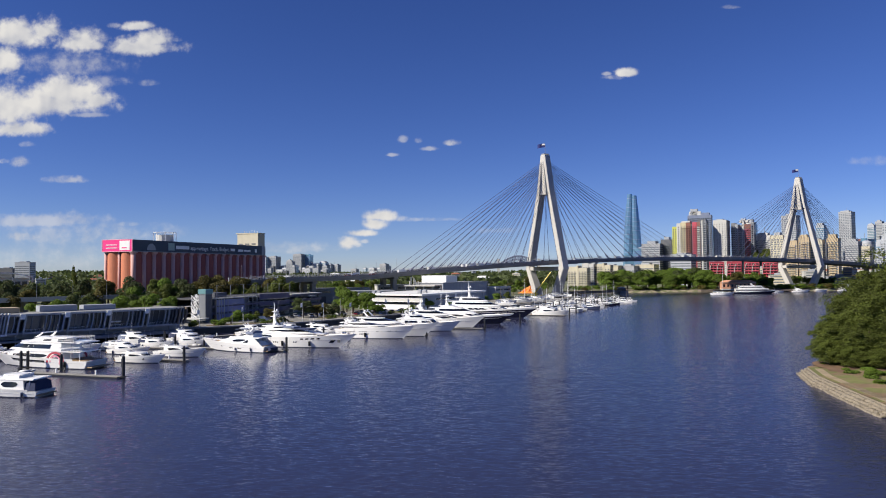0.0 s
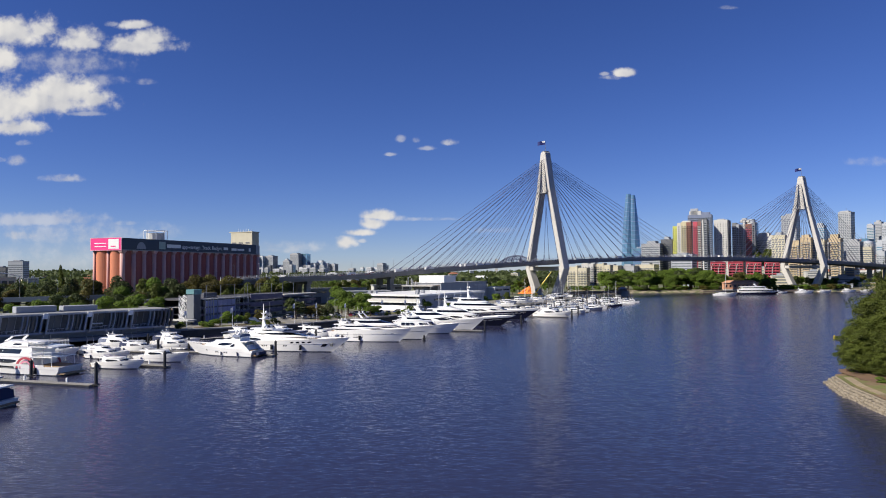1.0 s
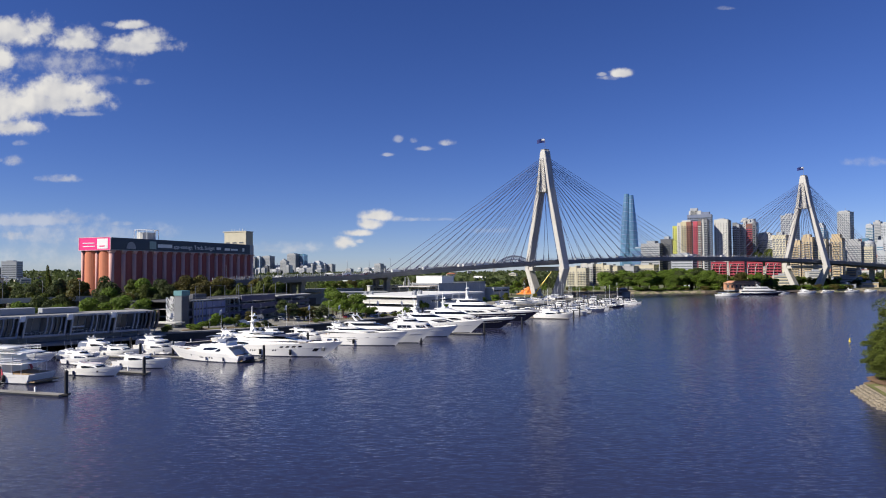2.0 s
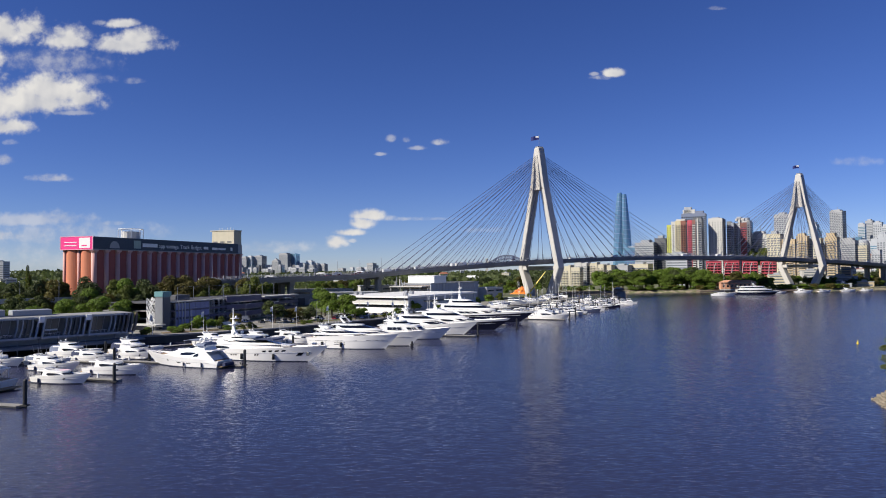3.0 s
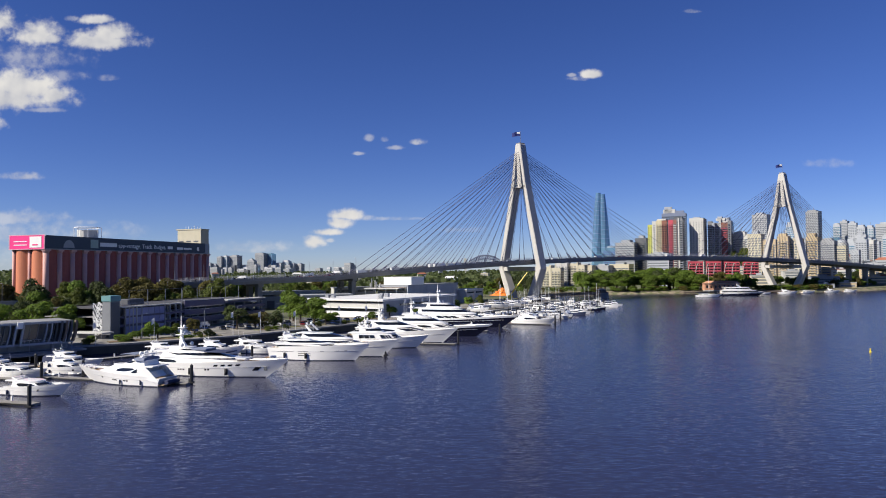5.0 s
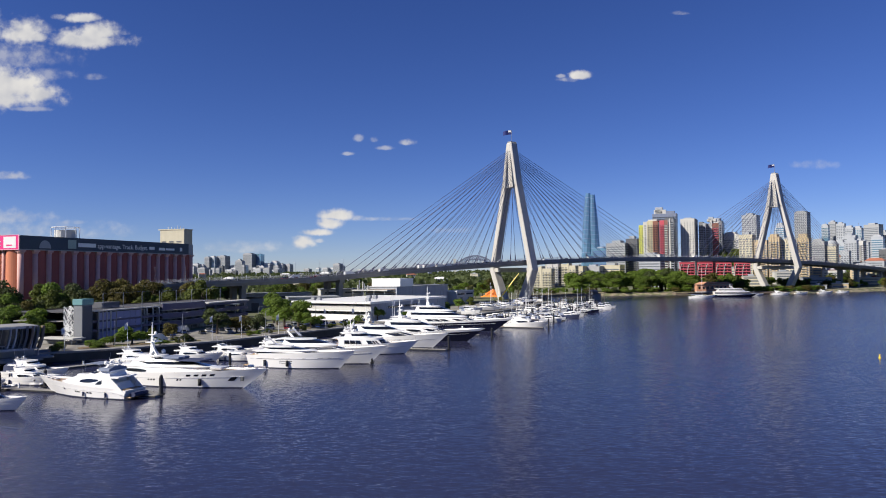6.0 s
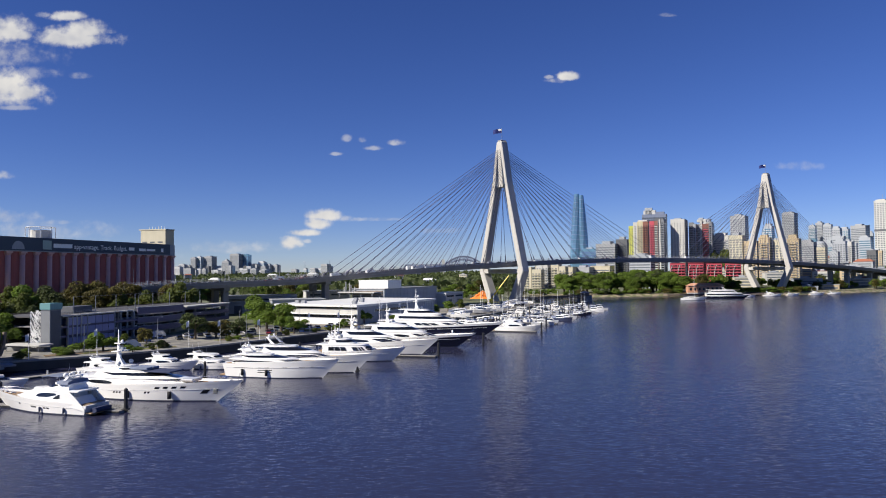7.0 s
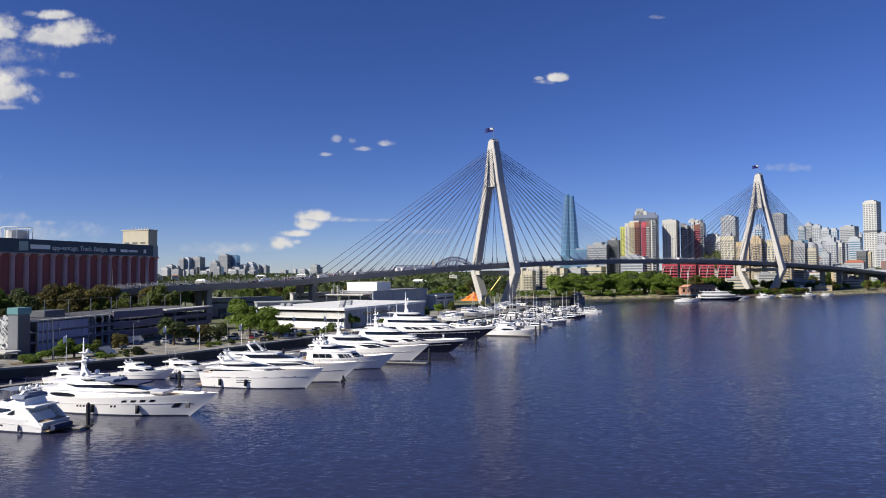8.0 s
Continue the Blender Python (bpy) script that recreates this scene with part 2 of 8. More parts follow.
WATER = water_material()
CONCRETE = mat("pale_concrete", (0.43, 0.415, 0.39), 0.75, var=0.14, scale=0.5, bump=0.02, streak=0.12)
DARK_CONCRETE = mat("grey_concrete", (0.24, 0.24, 0.24), 0.85, var=0.25, scale=0.6, bump=0.03)
ASPHALT = mat("asphalt", (0.07, 0.07, 0.075), 0.9, var=0.25, scale=1.2)
PAVING = mat("quay_paving", (0.25, 0.235, 0.205), 0.85, var=0.4, scale=0.5, bump=0.02, other=(0.15, 0.145, 0.135))
EARTH = mat("scrubby_ground", (0.11, 0.12, 0.06), 0.95, var=0.5, scale=0.3, bump=0.1)
GRASS = mat("dry_grass", (0.13, 0.135, 0.04), 0.95, var=0.5, scale=0.9, bump=0.08, other=(0.17, 0.115, 0.065))
LITTER = mat("leaf_litter", (0.15, 0.09, 0.05), 0.95, var=0.5, scale=0.5, bump=0.08)
SAND_STONE = mat("sandstone", (0.20, 0.170, 0.125), 0.85, var=0.45, scale=1.4, bump=0.05, island=0.4)
STEEL = mat("grey_steel", (0.30, 0.31, 0.33), 0.45, 0.6, var=0.15, scale=2)
DARK_STEEL = mat("dark_steel", (0.09, 0.095, 0.10), 0.5, 0.3, var=0.2, scale=2)
GIRDER = mat("weathered_girder_concrete", (0.23, 0.22, 0.21), 0.85, var=0.22, scale=0.5, bump=0.02, streak=0.15)
MARINA_GLASS = mat("grey_glass_wall", (0.13, 0.135, 0.14), 0.16, var=0.4, scale=0.4, spec=0.7, island=0.6)
PANEL_BLUE = mat("blue_violet_screen_panel", (0.22, 0.24, 0.42), 0.35, var=0.15, scale=0.5, island=0.25)
CABLE = mat("stay_sheath", (0.10, 0.10, 0.16), 0.5, 0.0, var=0.1)
WHITE = mat("white_paint", (0.80, 0.80, 0.78), 0.4, var=0.06, scale=1.0)
GEL = mat("white_gelcoat", (0.86, 0.85, 0.82), 0.22, var=0.04, scale=0.6, coat=0.4)
GEL_GREY = mat("pale_grey_gelcoat", (0.55, 0.55, 0.55), 0.3, var=0.05, scale=0.6, coat=0.3)
NAVY_HULL = mat("navy_hull_paint", (0.010, 0.012, 0.028), 0.15, var=0.1, scale=0.6, coat=0.6)
ANTIFOUL = mat("dark_antifouling", (0.02, 0.025, 0.05), 0.6, var=0.3)
# lightened so that the window colour holds some city haze
FACADE_GLASS = mat("facade_glass", (0.15, 0.165, 0.185), 0.15, var=0.3, scale=0.15, spec=0.6)
# near-black: shadow beneath the quay's deck is put into the wall colour
QUAY_WALL = mat("shadow_dark_quay_wall", (0.06, 0.057, 0.05), 0.8, var=0.5, scale=0.6, bump=0.05)
TINTED = mat("tinted_glass", (0.010, 0.012, 0.016), 0.06, var=0.1, spec=0.7)
BLUE_GLASS = mat("blue_glass", (0.08, 0.10, 0.22), 0.08, var=0.15, scale=0.4, spec=0.8)
GREY_GLASS = mat("grey_glass", (0.06, 0.07, 0.08), 0.12, var=0.2, scale=0.4, spec=0.7)
TEAK = mat("teak_deck", (0.33, 0.22, 0.12), 0.7, var=0.2, scale=2)
CANVAS = mat("blue_grey_canvas", (0.16, 0.19, 0.27), 0.8, var=0.2, scale=2)
CANVAS_NAVY = mat("navy_canvas", (0.03, 0.04, 0.09), 0.85, var=0.2, scale=2)
CHROME = mat("polished_steel", (0.75, 0.75, 0.75), 0.2, 1.0, var=0.05)
RUBBER = mat("black_rubber", (0.02, 0.02, 0.022), 0.8, var=0.2)
TIMBER = mat("weathered_timber", (0.17, 0.13, 0.10), 0.85, var=0.35, scale=1.2, bump=0.03)
PILE_MAT = mat("black_pile_sleeve", (0.02, 0.02, 0.022), 0.5, var=0.3)
PONTOON = mat("pontoon_deck", (0.22, 0.21, 0.195), 0.85, var=0.2, scale=1.5)
BRICK_RED = mat("silo_red_paint", (0.32, 0.085, 0.075), 0.8, var=0.22, scale=0.4, bump=0.03, streak=0.08)
# lighter than the long side: sunlight on the end is put into this orange
SILO_SUNLIT_ORANGE = mat("silo_sunlit_orange", (0.50, 0.17, 0.09), 0.8, var=0.15, scale=0.4, bump=0.03, streak=0.08)
SILO_PINK = mat("silo_pale_pink", (0.60, 0.35, 0.31), 0.8, var=0.15, scale=0.4, streak=0.1)
SIGN_DARK = mat("banner_slate", (0.035, 0.055, 0.085), 0.6, var=0.12, scale=0.3)
SIGN_PINK = mat("banner_magenta", (0.80, 0.03, 0.22), 0.5, var=0.06, scale=0.5)
CREAM = mat("cream_render", (0.47, 0.43, 0.32), 0.8, var=0.12, scale=0.4, streak=0.1)
BEIGE = mat("beige_render", (0.42, 0.335, 0.215), 0.8, var=0.12, scale=0.4, streak=0.15)
# pale walls lowered, dark ones raised: city haze put into the colours
TOWER_WALL = mat("weathered_hazed_grey_panel", (0.30, 0.31, 0.325), 0.75, var=0.12, scale=0.3, streak=0.15)
OFF_WHITE = mat("off_white_render", (0.46, 0.455, 0.43), 0.8, var=0.10, scale=0.4, streak=0.15)
PALE_GREY = mat("pale_grey_panel", (0.34, 0.36, 0.39), 0.6, var=0.12, scale=0.3, streak=0.15)
TOWER_GREY = mat("dark_grey_panel", (0.17, 0.18, 0.195), 0.6, var=0.15, scale=0.5, streak=0.15)
GREY_WALL = mat("grey_cladding", (0.30, 0.32, 0.35), 0.6, var=0.12, scale=0.4, streak=0.15)
DARK_WALL = mat("charcoal_cladding", (0.09, 0.094, 0.105), 0.6, var=0.2, scale=0.4, streak=0.15)
BLUE_WALL = mat("blue_grey_cladding", (0.16, 0.19, 0.27), 0.6, var=0.12, scale=0.4, streak=0.15)
RED_WALL = mat("red_brickwork", (0.22, 0.10, 0.08), 0.8, var=0.2, scale=0.6)
TERRACE = mat("dark_red_terrace_wall", (0.34, 0.07, 0.09), 0.7, var=0.2, scale=0.5)
SPIRE_GLASS = mat("pale_blue_mirror_glass", (0.20, 0.36, 0.47), 0.16, 0.55, var=0.12, scale=0.1)
RED_PAINT = mat("red_balcony_paint", (0.42, 0.055, 0.08), 0.6, var=0.1, scale=0.6)
YELLOW_WALL = mat("yellow_green_panel", (0.42, 0.43, 0.08), 0.6, var=0.1, scale=0.4)
TEAL = mat("teal_panel", (0.12, 0.26, 0.27), 0.5, var=0.12, scale=0.6)
VIOLET_CONCRETE = mat("dull_violet_concrete", (0.12, 0.11, 0.16), 0.8, var=0.2, scale=0.5)
ROOF_WHITE = mat("white_metal_roof", (0.70, 0.70, 0.68), 0.5, var=0.1, scale=0.5)
ROOF_GREY = mat("grey_metal_roof", (0.33, 0.34, 0.35), 0.6, var=0.2, scale=0.5)
TERRACOTTA = mat("weathered_terracotta", (0.52, 0.27, 0.17), 0.8, var=0.25, scale=0.5)
ROOF_TILE = mat("terracotta_roof", (0.32, 0.12, 0.07), 0.8, var=0.25, scale=0.8)
LEAF = [mat("fig_leaves", (0.098, 0.122, 0.020), 0.6, var=0.5, scale=5.0, island=0.45, spec=0.3),
        mat("gum_leaves", (0.070, 0.092, 0.030), 0.65, var=0.6, scale=3.0, island=0.5, spec=0.3),
        mat("fresh_leaves", (0.125, 0.190, 0.025), 0.6, var=0.55, scale=3.0, island=0.5, spec=0.3),
        mat("olive_leaves", (0.120, 0.105, 0.026), 0.65, var=0.6, scale=3.0, island=0.5, spec=0.3)]
for leaf_mat in LEAF:
    tree_nodes = leaf_mat.node_tree
    skin, out_node = tree_nodes.nodes["Principled BSDF"], tree_nodes.nodes["Material Output"]
    glow = tree_nodes.nodes.new("ShaderNodeBsdfTranslucent")
    both = tree_nodes.nodes.new("ShaderNodeMixShader")
    both.inputs[0].default_value = 0.38
    link(tree_nodes, skin.inputs["Base Color"].links[0].from_socket, glow.inputs["Color"])
    link(tree_nodes, skin.outputs[0], both.inputs[1])
    link(tree_nodes, glow.outputs[0], both.inputs[2])
    link(tree_nodes, both.outputs[0], out_node.inputs["Surface"])
BARK = mat("grey_brown_bark", (0.11, 0.085, 0.06), 0.9, var=0.3, scale=3, bump=0.03)
YELLOW = mat("yellow_paint", (0.75, 0.55, 0.03), 0.4, var=0.1)
ORANGE = mat("orange_heap", (0.80, 0.22, 0.03), 0.7, var=0.5, scale=0.6, bump=0.1)
FLAG_BLUE = mat("flag_blue_cloth", (0.02, 0.03, 0.16), 0.8, var=0.1)
FLAG_WHITE = mat("flag_white_cloth", (0.75, 0.75, 0.75), 0.8, var=0.1)
CAR_PAINTS = [mat("car_paint_" + n, c, 0.25, 0.1, var=0.03, coat=0.5) for n, c in
              (("white", (0.78, 0.78, 0.77)), ("silver", (0.45, 0.46, 0.48)), ("charcoal", (0.05, 0.05, 0.055)), ("red", (0.35, 0.03, 0.03)), ("blue", (0.04, 0.07, 0.18)))]


# ---- mesh helpers ----
def thing(name, place, label, category, group="", kind="", turn=0.0, size=1.0):
    ob = new(name)
    ob.matrix_world = pose(*place, 0, 0, turn) @ Matrix.Diagonal((size, size, size, 1))
    ob.empty_display_size = 0.5
    return tagged(ob, label, category, group, kind)


def part(name, bm, material, parent=None, label="", smooth=False):
    me = bpy.data.meshes.new(name)
    bm.normal_update()
    if smooth:
        for f in bm.faces:
            f.smooth = True
        if smooth == "edges":
            for e in bm.edges:
                e.smooth = e.is_manifold and e.calc_face_angle(0.0) < 0.55
    bm.to_mesh(me)
    bm.free()
    me.materials.append(material)
    ob = new(name, me)
    if parent:
        ob.parent = parent
    if label:
        ob["label"] = label
    return ob


def again(ob, name, parent, place, turn=0.0, size=(1, 1, 1)):
    """One more piece on the mesh of ob."""
    o = new(name, ob.data)
    o.parent = parent
    o.matrix_local = Matrix.LocRotScale(place, Euler((0, 0, turn)), size)
    return o


def box(bm, x0, x1, y0, y1, z0, z1, bevel=0.0):
    vs = [bm.verts.new((x, y, z)) for x in (x0, x1) for y in (y0, y1) for z in (z0, z1)]
    fs = [bm.faces.new([vs[i] for i in q]) for q in ((0, 1, 3, 2), (4, 6, 7, 5), (0, 4, 5, 1), (2, 3, 7, 6), (0, 2, 6, 4), (1, 5, 7, 3))]
    if bevel:
        bmesh.ops.bevel(bm, geom=list({e for f in fs for e in f.edges}), offset=bevel, segments=1, affect="EDGES")
    return bm


def boxes(*sizes, bevel=0.0):
    bm = bmesh.new()
    for s in sizes:
        box(bm, *s, bevel=bevel)
    return bm


def loft(bm, rings, cap=True, closed=True):
    rows = [[bm.verts.new(p) for p in r] for r in rings]
    n = len(rows[0])
    for a, b in zip(rows, rows[1:]):
        for i in range(n if closed else n - 1):
            j = (i + 1) % n
            bm.faces.new((a[i], a[j], b[j], b[i]))
    if cap and closed:
        bm.faces.new(rows[0][::-1])
        bm.faces.new(rows[-1])
    return bm


def tube(bm, p, q, r, sides=6, r2=None):
    p, q = Vector(p), Vector(q)
    turn = (q - p).to_track_quat("Z", "Y")
    ring = [Vector((math.cos(i * 2 * math.pi / sides), math.sin(i * 2 * math.pi / sides), 0)) for i in range(sides)]
    return loft(bm, [[p + turn @ (v * r) for v in ring], [q + turn @ (v * (r if r2 is None else r2)) for v in ring]])


def tubes(r, *lines, sides=6):
    bm = bmesh.new()
    for p, q in lines:
        tube(bm, p, q, r, sides)
    return bm


def prism(bm, outline, z0, z1):
    return loft(bm, [[(x, y, z0) for x, y in outline], [(x, y, z1) for x, y in outline]])


def ball(bm, x, y, z, r, sides=10, rings=6, flat=1.0):
    loft(bm, [[(x + r * math.sin(a) * math.cos(b), y + r * math.sin(a) * math.sin(b), z - r * flat * math.cos(a))
               for b in [i * 2 * math.pi / sides for i in range(sides)]] for a in [math.pi * (k + 0.25) / (rings - 0.5) for k in range(rings)]])
    return bm


def yaw_of(dx, dy):
    return math.degrees(math.atan2(dy, dx))


# ---- water and ground ----
bm = bmesh.new()
ring = [(4900 * math.cos(a), 4900 * math.sin(a), 0) for a in [i * 2 * math.pi / 64 for i in range(64)]]
bm.faces.new([bm.verts.new(p) for p in ring])
tagged(part("water", bm, WATER), "dark blue rippled harbour water reflecting the sky", "water", kind="structure")


def land(name, outline, far, top, label, material, wall_material, skirt=3.0):
    """A sheet of land with an upright quay or bank round it that goes down under the water."""
    bm = bmesh.new()
    near, back = [bm.verts.new((x, y, top)) for x, y in outline], [bm.verts.new((x, y, top)) for x, y in far]
    for k in range(len(outline) - 1):
        bm.faces.new((near[k], near[k + 1], back[k + 1], back[k]))
    ob = tagged(part(name, bm, material), label, "ground", kind="structure")
    bm = bmesh.new()
    low = [[(x, y, -skirt) for x, y in outline], [(x, y, top - 0.004) for x, y in outline]]
    loft(bm, low, cap=False, closed=False)
    tagged(part(name + "_bank", bm, wall_material), "weathered quay wall along the waterline, darkened for underdeck shadow", "quay wall", kind="structure")
    return ob


SHORE = [(-4600, -900), (-900, -150), (-420, 70), (-230, 196), (-175, 224), (-112, 262), (-88, 276), (-66, 294), (-48, 318),
         (-24, 352), (12, 390), (43, 438), (73, 500), (93, 548), (100, 590), (98, 640), (112, 700), (160, 700), (205, 706), (250, 712),
         (300, 704), (345, 704), (394, 724), (440, 742), (500, 772), (640, 830), (1200, 900), (4500, 1100)]
FAR = [(x, math.sqrt(4850 ** 2 - x * x)) for x, y in SHORE]
ground = land("ground", SHORE, FAR, 2.5, "flat harbourside land with quay, car park and scrub", EARTH, QUAY_WALL)


# the natural bank of the far shore: pale earth and rubble sloping into the water
BANK_EARTH = mat("pale_bank_earth", (0.27, 0.225, 0.155), 0.95, var=0.5, scale=0.7, bump=0.08, other=(0.13, 0.135, 0.06))
far_line = [(98, 640), (112, 700), (160, 700), (205, 706), (250, 712), (300, 704), (345, 704), (394, 724), (440, 742), (500, 772), (640, 830)]
bm = bmesh.new()
rows = []
for k, (x, y) in enumerate(far_line):
    out = Vector((0.45, -0.89)) if k > 1 else Vector((0.97, -0.24))
    rows.append([(x + out.x * s, y + out.y * s, z) for s, z in ((7.5, -1.2), (4.5, 0.5), (1.5, 1.9), (-5, 3.1), (-5, -1.2))])
tagged(part("bank", loft(bm, rows), BANK_EARTH), "pale earth bank sloping into the water", "bank", kind="structure")


# ---- the cable-stayed bridge ----
BRIDGE_A, BRIDGE_U = Vector((69.0, 571.4)), Vector((294.4, 179.8)) / 345
BRIDGE_TURN = yaw_of(*BRIDGE_U)


def deck_top(s):
    if s < -165:
        return deck_top(-165) - 0.022 * (-165 - s) - 0.0010 * max(0.0, -222 - s) ** 2
    return 34.4 - (1.15e-4 if s < 172 else 0.85e-4) * (s - 172) ** 2


def bridge():
    # own axes: x along the deck from the first pylon, y across it (positive away from the water in front), z up
    b = thing("cable_stayed_bridge", (BRIDGE_A.x, BRIDGE_A.y, 0), "long concrete cable-stayed road bridge with two pylons", "bridge", turn=BRIDGE_TURN)
    steps = [-255 + 15 * i for i in range(62)]
    def sweep(y0, y1, lo, hi):
        bm = bmesh.new()
        return loft(bm, [[(s, y0, deck_top(s) + lo), (s, y1, deck_top(s) + lo), (s, y1, deck_top(s) + hi), (s, y0, deck_top(s) + hi)] for s in steps])
    deck = part("deck", sweep(-16, 16, -1.0, -0.55), DARK_CONCRETE, b, "grey concrete road deck")
    part("road_surface", sweep(-14.6, 14.6, -0.55, -0.45), ASPHALT, deck)
    for y in (-15.2, 13.2):
        part("edge_girder", sweep(y, y + 2.0, -2.7, -1.0), GIRDER, deck)
    for y in (-16.0, 15.7, -0.2):
        part("parapet", sweep(y, y + 0.35, -0.55, 0.45), GIRDER, deck)
    for s in range(-240, 660, 30):
        part("cross_girder", boxes((s - 0.4, s + 0.4, -13.2, 13.2, deck_top(s) - 2.3, deck_top(s) - 1.0)), DARK_CONCRETE, deck)
    for y in (-15.85, 15.85):
        part("fence", rail_fence(steps, y), GEL_GREY, deck, "pale grey steel safety fence")

    for x, top in ((0, 120.0), (345, 121.0)):
        pylon = part("pylon", pylon_head(x, top), CONCRETE, b, "tall A-shaped pale concrete pylon")
        for side in (-1, 1):
            part("upper_leg", pylon_leg(x, side, 88, 25, 8.9, 25.0, 4.6, 4.8), CONCRETE, pylon)
            part("lower_leg", pylon_leg(x, side, 25.0, 1.5, 25.0, 14.2, 5.2, 6.2), CONCRETE, pylon)
            part("footing", boxes((x - 6.5, x + 6.5, side * 11.5 - 5.5, side * 11.5 + 5.5, -3, 2.2), bevel=0.4), DARK_CONCRETE, pylon)
        part("cross_beam", boxes((x - 2.4, x + 2.4, -21, 21, 23.4, 26.6), bevel=0.2), CONCRETE, pylon)
        part("maintenance_cap", boxes((x - 2.6, x + 2.6, -2.0, 2.0, top, top + 0.9), bevel=0.15), DARK_CONCRETE, pylon)
        for along in (-1, 1):
            reach = 137 if (along < 0) == (x == 0) else 165
            for k in range(16):
                s = x + along * (15 + (reach - 15) * k / 15)
                z = 90 + 24 * (k / 15) ** 0.85
                for y in (-15.4, 15.4):
                    foot = Vector((s, y, deck_top(s) - 0.6))
                    head = Vector((x + along * 2.6, math.copysign(1.5 + (114 - z) * 0.11, y), z))
                    bm = tube(bmesh.new(), foot, head, 0.15, 5)
                    tube(bm, foot, foot.lerp(head, 6.0 / (head - foot).length), 0.34, 6)
                    part("stay_cable", bm, CABLE, b)
    for s in (-145, -205, 487, 540, 595, 645):
        z = deck_top(s) - 2.7
        pier = part("pier", boxes((s - 1.6, s + 1.6, -13.5, 13.5, z - 1.8, z), bevel=0.15), DARK_CONCRETE, b, "twin-column grey concrete pier")
        for y in (-9, 9):
            part("column", boxes((s - 1.5, s + 1.5, y - 2.6, y + 2.6, 2, z - 1.8), bevel=0.3), DARK_CONCRETE, pier)
    part("abutment", boxes((-262, -252, -17, 17, 1.5, deck_top(-255) - 0.6)), DARK_CONCRETE, b)
    part("embankment", loft(bmesh.new(), [[(s, -17 - w, 2.4), (s, -13, z), (s, 13, z), (s, 17 + w, 2.4)] for s, w, z in ((-340, 4, 7.0), (-300, 9, 13.5), (-262, 12, deck_top(-255) - 0.8))]), EARTH, b, "scrub-covered earth ramp")
    return b


def rail_fence(steps, y):
    bm = bmesh.new()
    for a, c in zip(steps, steps[1:]):
        for h in (0.9, 1.5, 2.1):
            tube(bm, (a, y, deck_top(a) + h - 0.2), (c, y, deck_top(c) + h - 0.2), 0.05, 4)
        for k in range(5):
            s = a + 3 * k
            tube(bm, (s, y, deck_top(s) - 0.2), (s, y, deck_top(s) + (1.9 if k % 5 else 2.6)), 0.06 if k % 5 else 0.2, 4)
    return bm


def pylon_head(x, top):
    bm = bmesh.new()
    rings = []
    for z, w, d in ((86.5, 9.2, 3.1), (90, 8.3, 3.1), (105, 5.6, 3.05), (top - 0.6, 2.9, 3.0), (top, 2.5, 2.6)):
        c = 0.5
        rings.append([(x - d + c, -w, z), (x + d - c, -w, z), (x + d, -w + c, z), (x + d, w - c, z), (x + d - c, w, z), (x - d + c, w, z), (x - d, w - c, z), (x - d, -w + c, z)])
    return loft(bm, rings)


def pylon_leg(x, side, z0, z1, out0, out1, w0, w1):
    bm = bmesh.new()
    rings = []
    for z, o, w in ((z0, out0, w0), (z1, out1, w1)):
        d, c = 3.1 if z > 20 else 3.6, 0.45
        a, b2 = side * (o - w), side * o
        k = side * c
        rings.append([(x - d + c, a, z), (x + d - c, a, z), (x + d, a + k, z), (x + d, b2 - k, z), (x + d - c, b2, z), (x - d + c, b2, z), (x - d, b2 - k, z), (x - d, a + k, z)])
    return loft(bm, rings)


bridge()


def flag(place, turn):
    f = thing("flag", place, "dark blue flag flying from a steel pole on the pylon top", "flag", "flags on the pylons", turn=turn)
    part("flagpole", tube(bmesh.new(), (0, 0, 0), (0, 0, 9), 0.16, 6, 0.09), STEEL, f)
    bm = bmesh.new()
    rows = []
    for i in range(9):
        u = i / 8
        w = 0.45 * math.sin(u * 7.0) * u
        rows.append([(-0.1 - 6.2 * u, w, 8.8 - 0.9 * u * u), (-0.1 - 6.2 * u, w + 0.03, 8.8 - 0.9 * u * u), (-0.1 - 6.2 * u, w + 0.23, 5.6 - 0.9 * u * u), (-0.1 - 6.2 * u, w + 0.2, 5.6 - 0.9 * u * u)])
    cloth = part("cloth", loft(bm, rows), FLAG_BLUE, f)
    part("canton", boxes((-2.6, -0.3, -0.10, -0.04, 7.3, 8.6)), FLAG_WHITE, cloth, "pale corner of the flag")


for s, top in ((0, 120.9), (345, 121.9)):
    p = BRIDGE_A + BRIDGE_U * s
    flag((p.x, p.y, top), -8)


# ---- the grain silos with their advertising banners ----
D1, P1 = Vector((0.307, 0.952)), Vector((-0.952, 0.307))      # along and across the old dock buildings
SILO_TURN = yaw_of(*D1)                                        # own x runs along the row, own y across, away from the water


def writing(text, size, depth=0.06):
    cu = bpy.data.curves.new("lettering", "FONT")
    cu.body, cu.size, cu.extrude = text, size, depth
    tmp = bpy.data.objects.new("lettering", cu)
    me = bpy.data.meshes.new_from_object(tmp)
    bpy.data.objects.remove(tmp)
    bpy.data.curves.remove(cu)
    return me


def lettering(parent, text, size, m, material, name="lettering"):
    me = writing(text, size)
    me.materials.append(material)
    ob = new(name, me)
    ob.parent = parent
    ob.matrix_local = m
    return ob


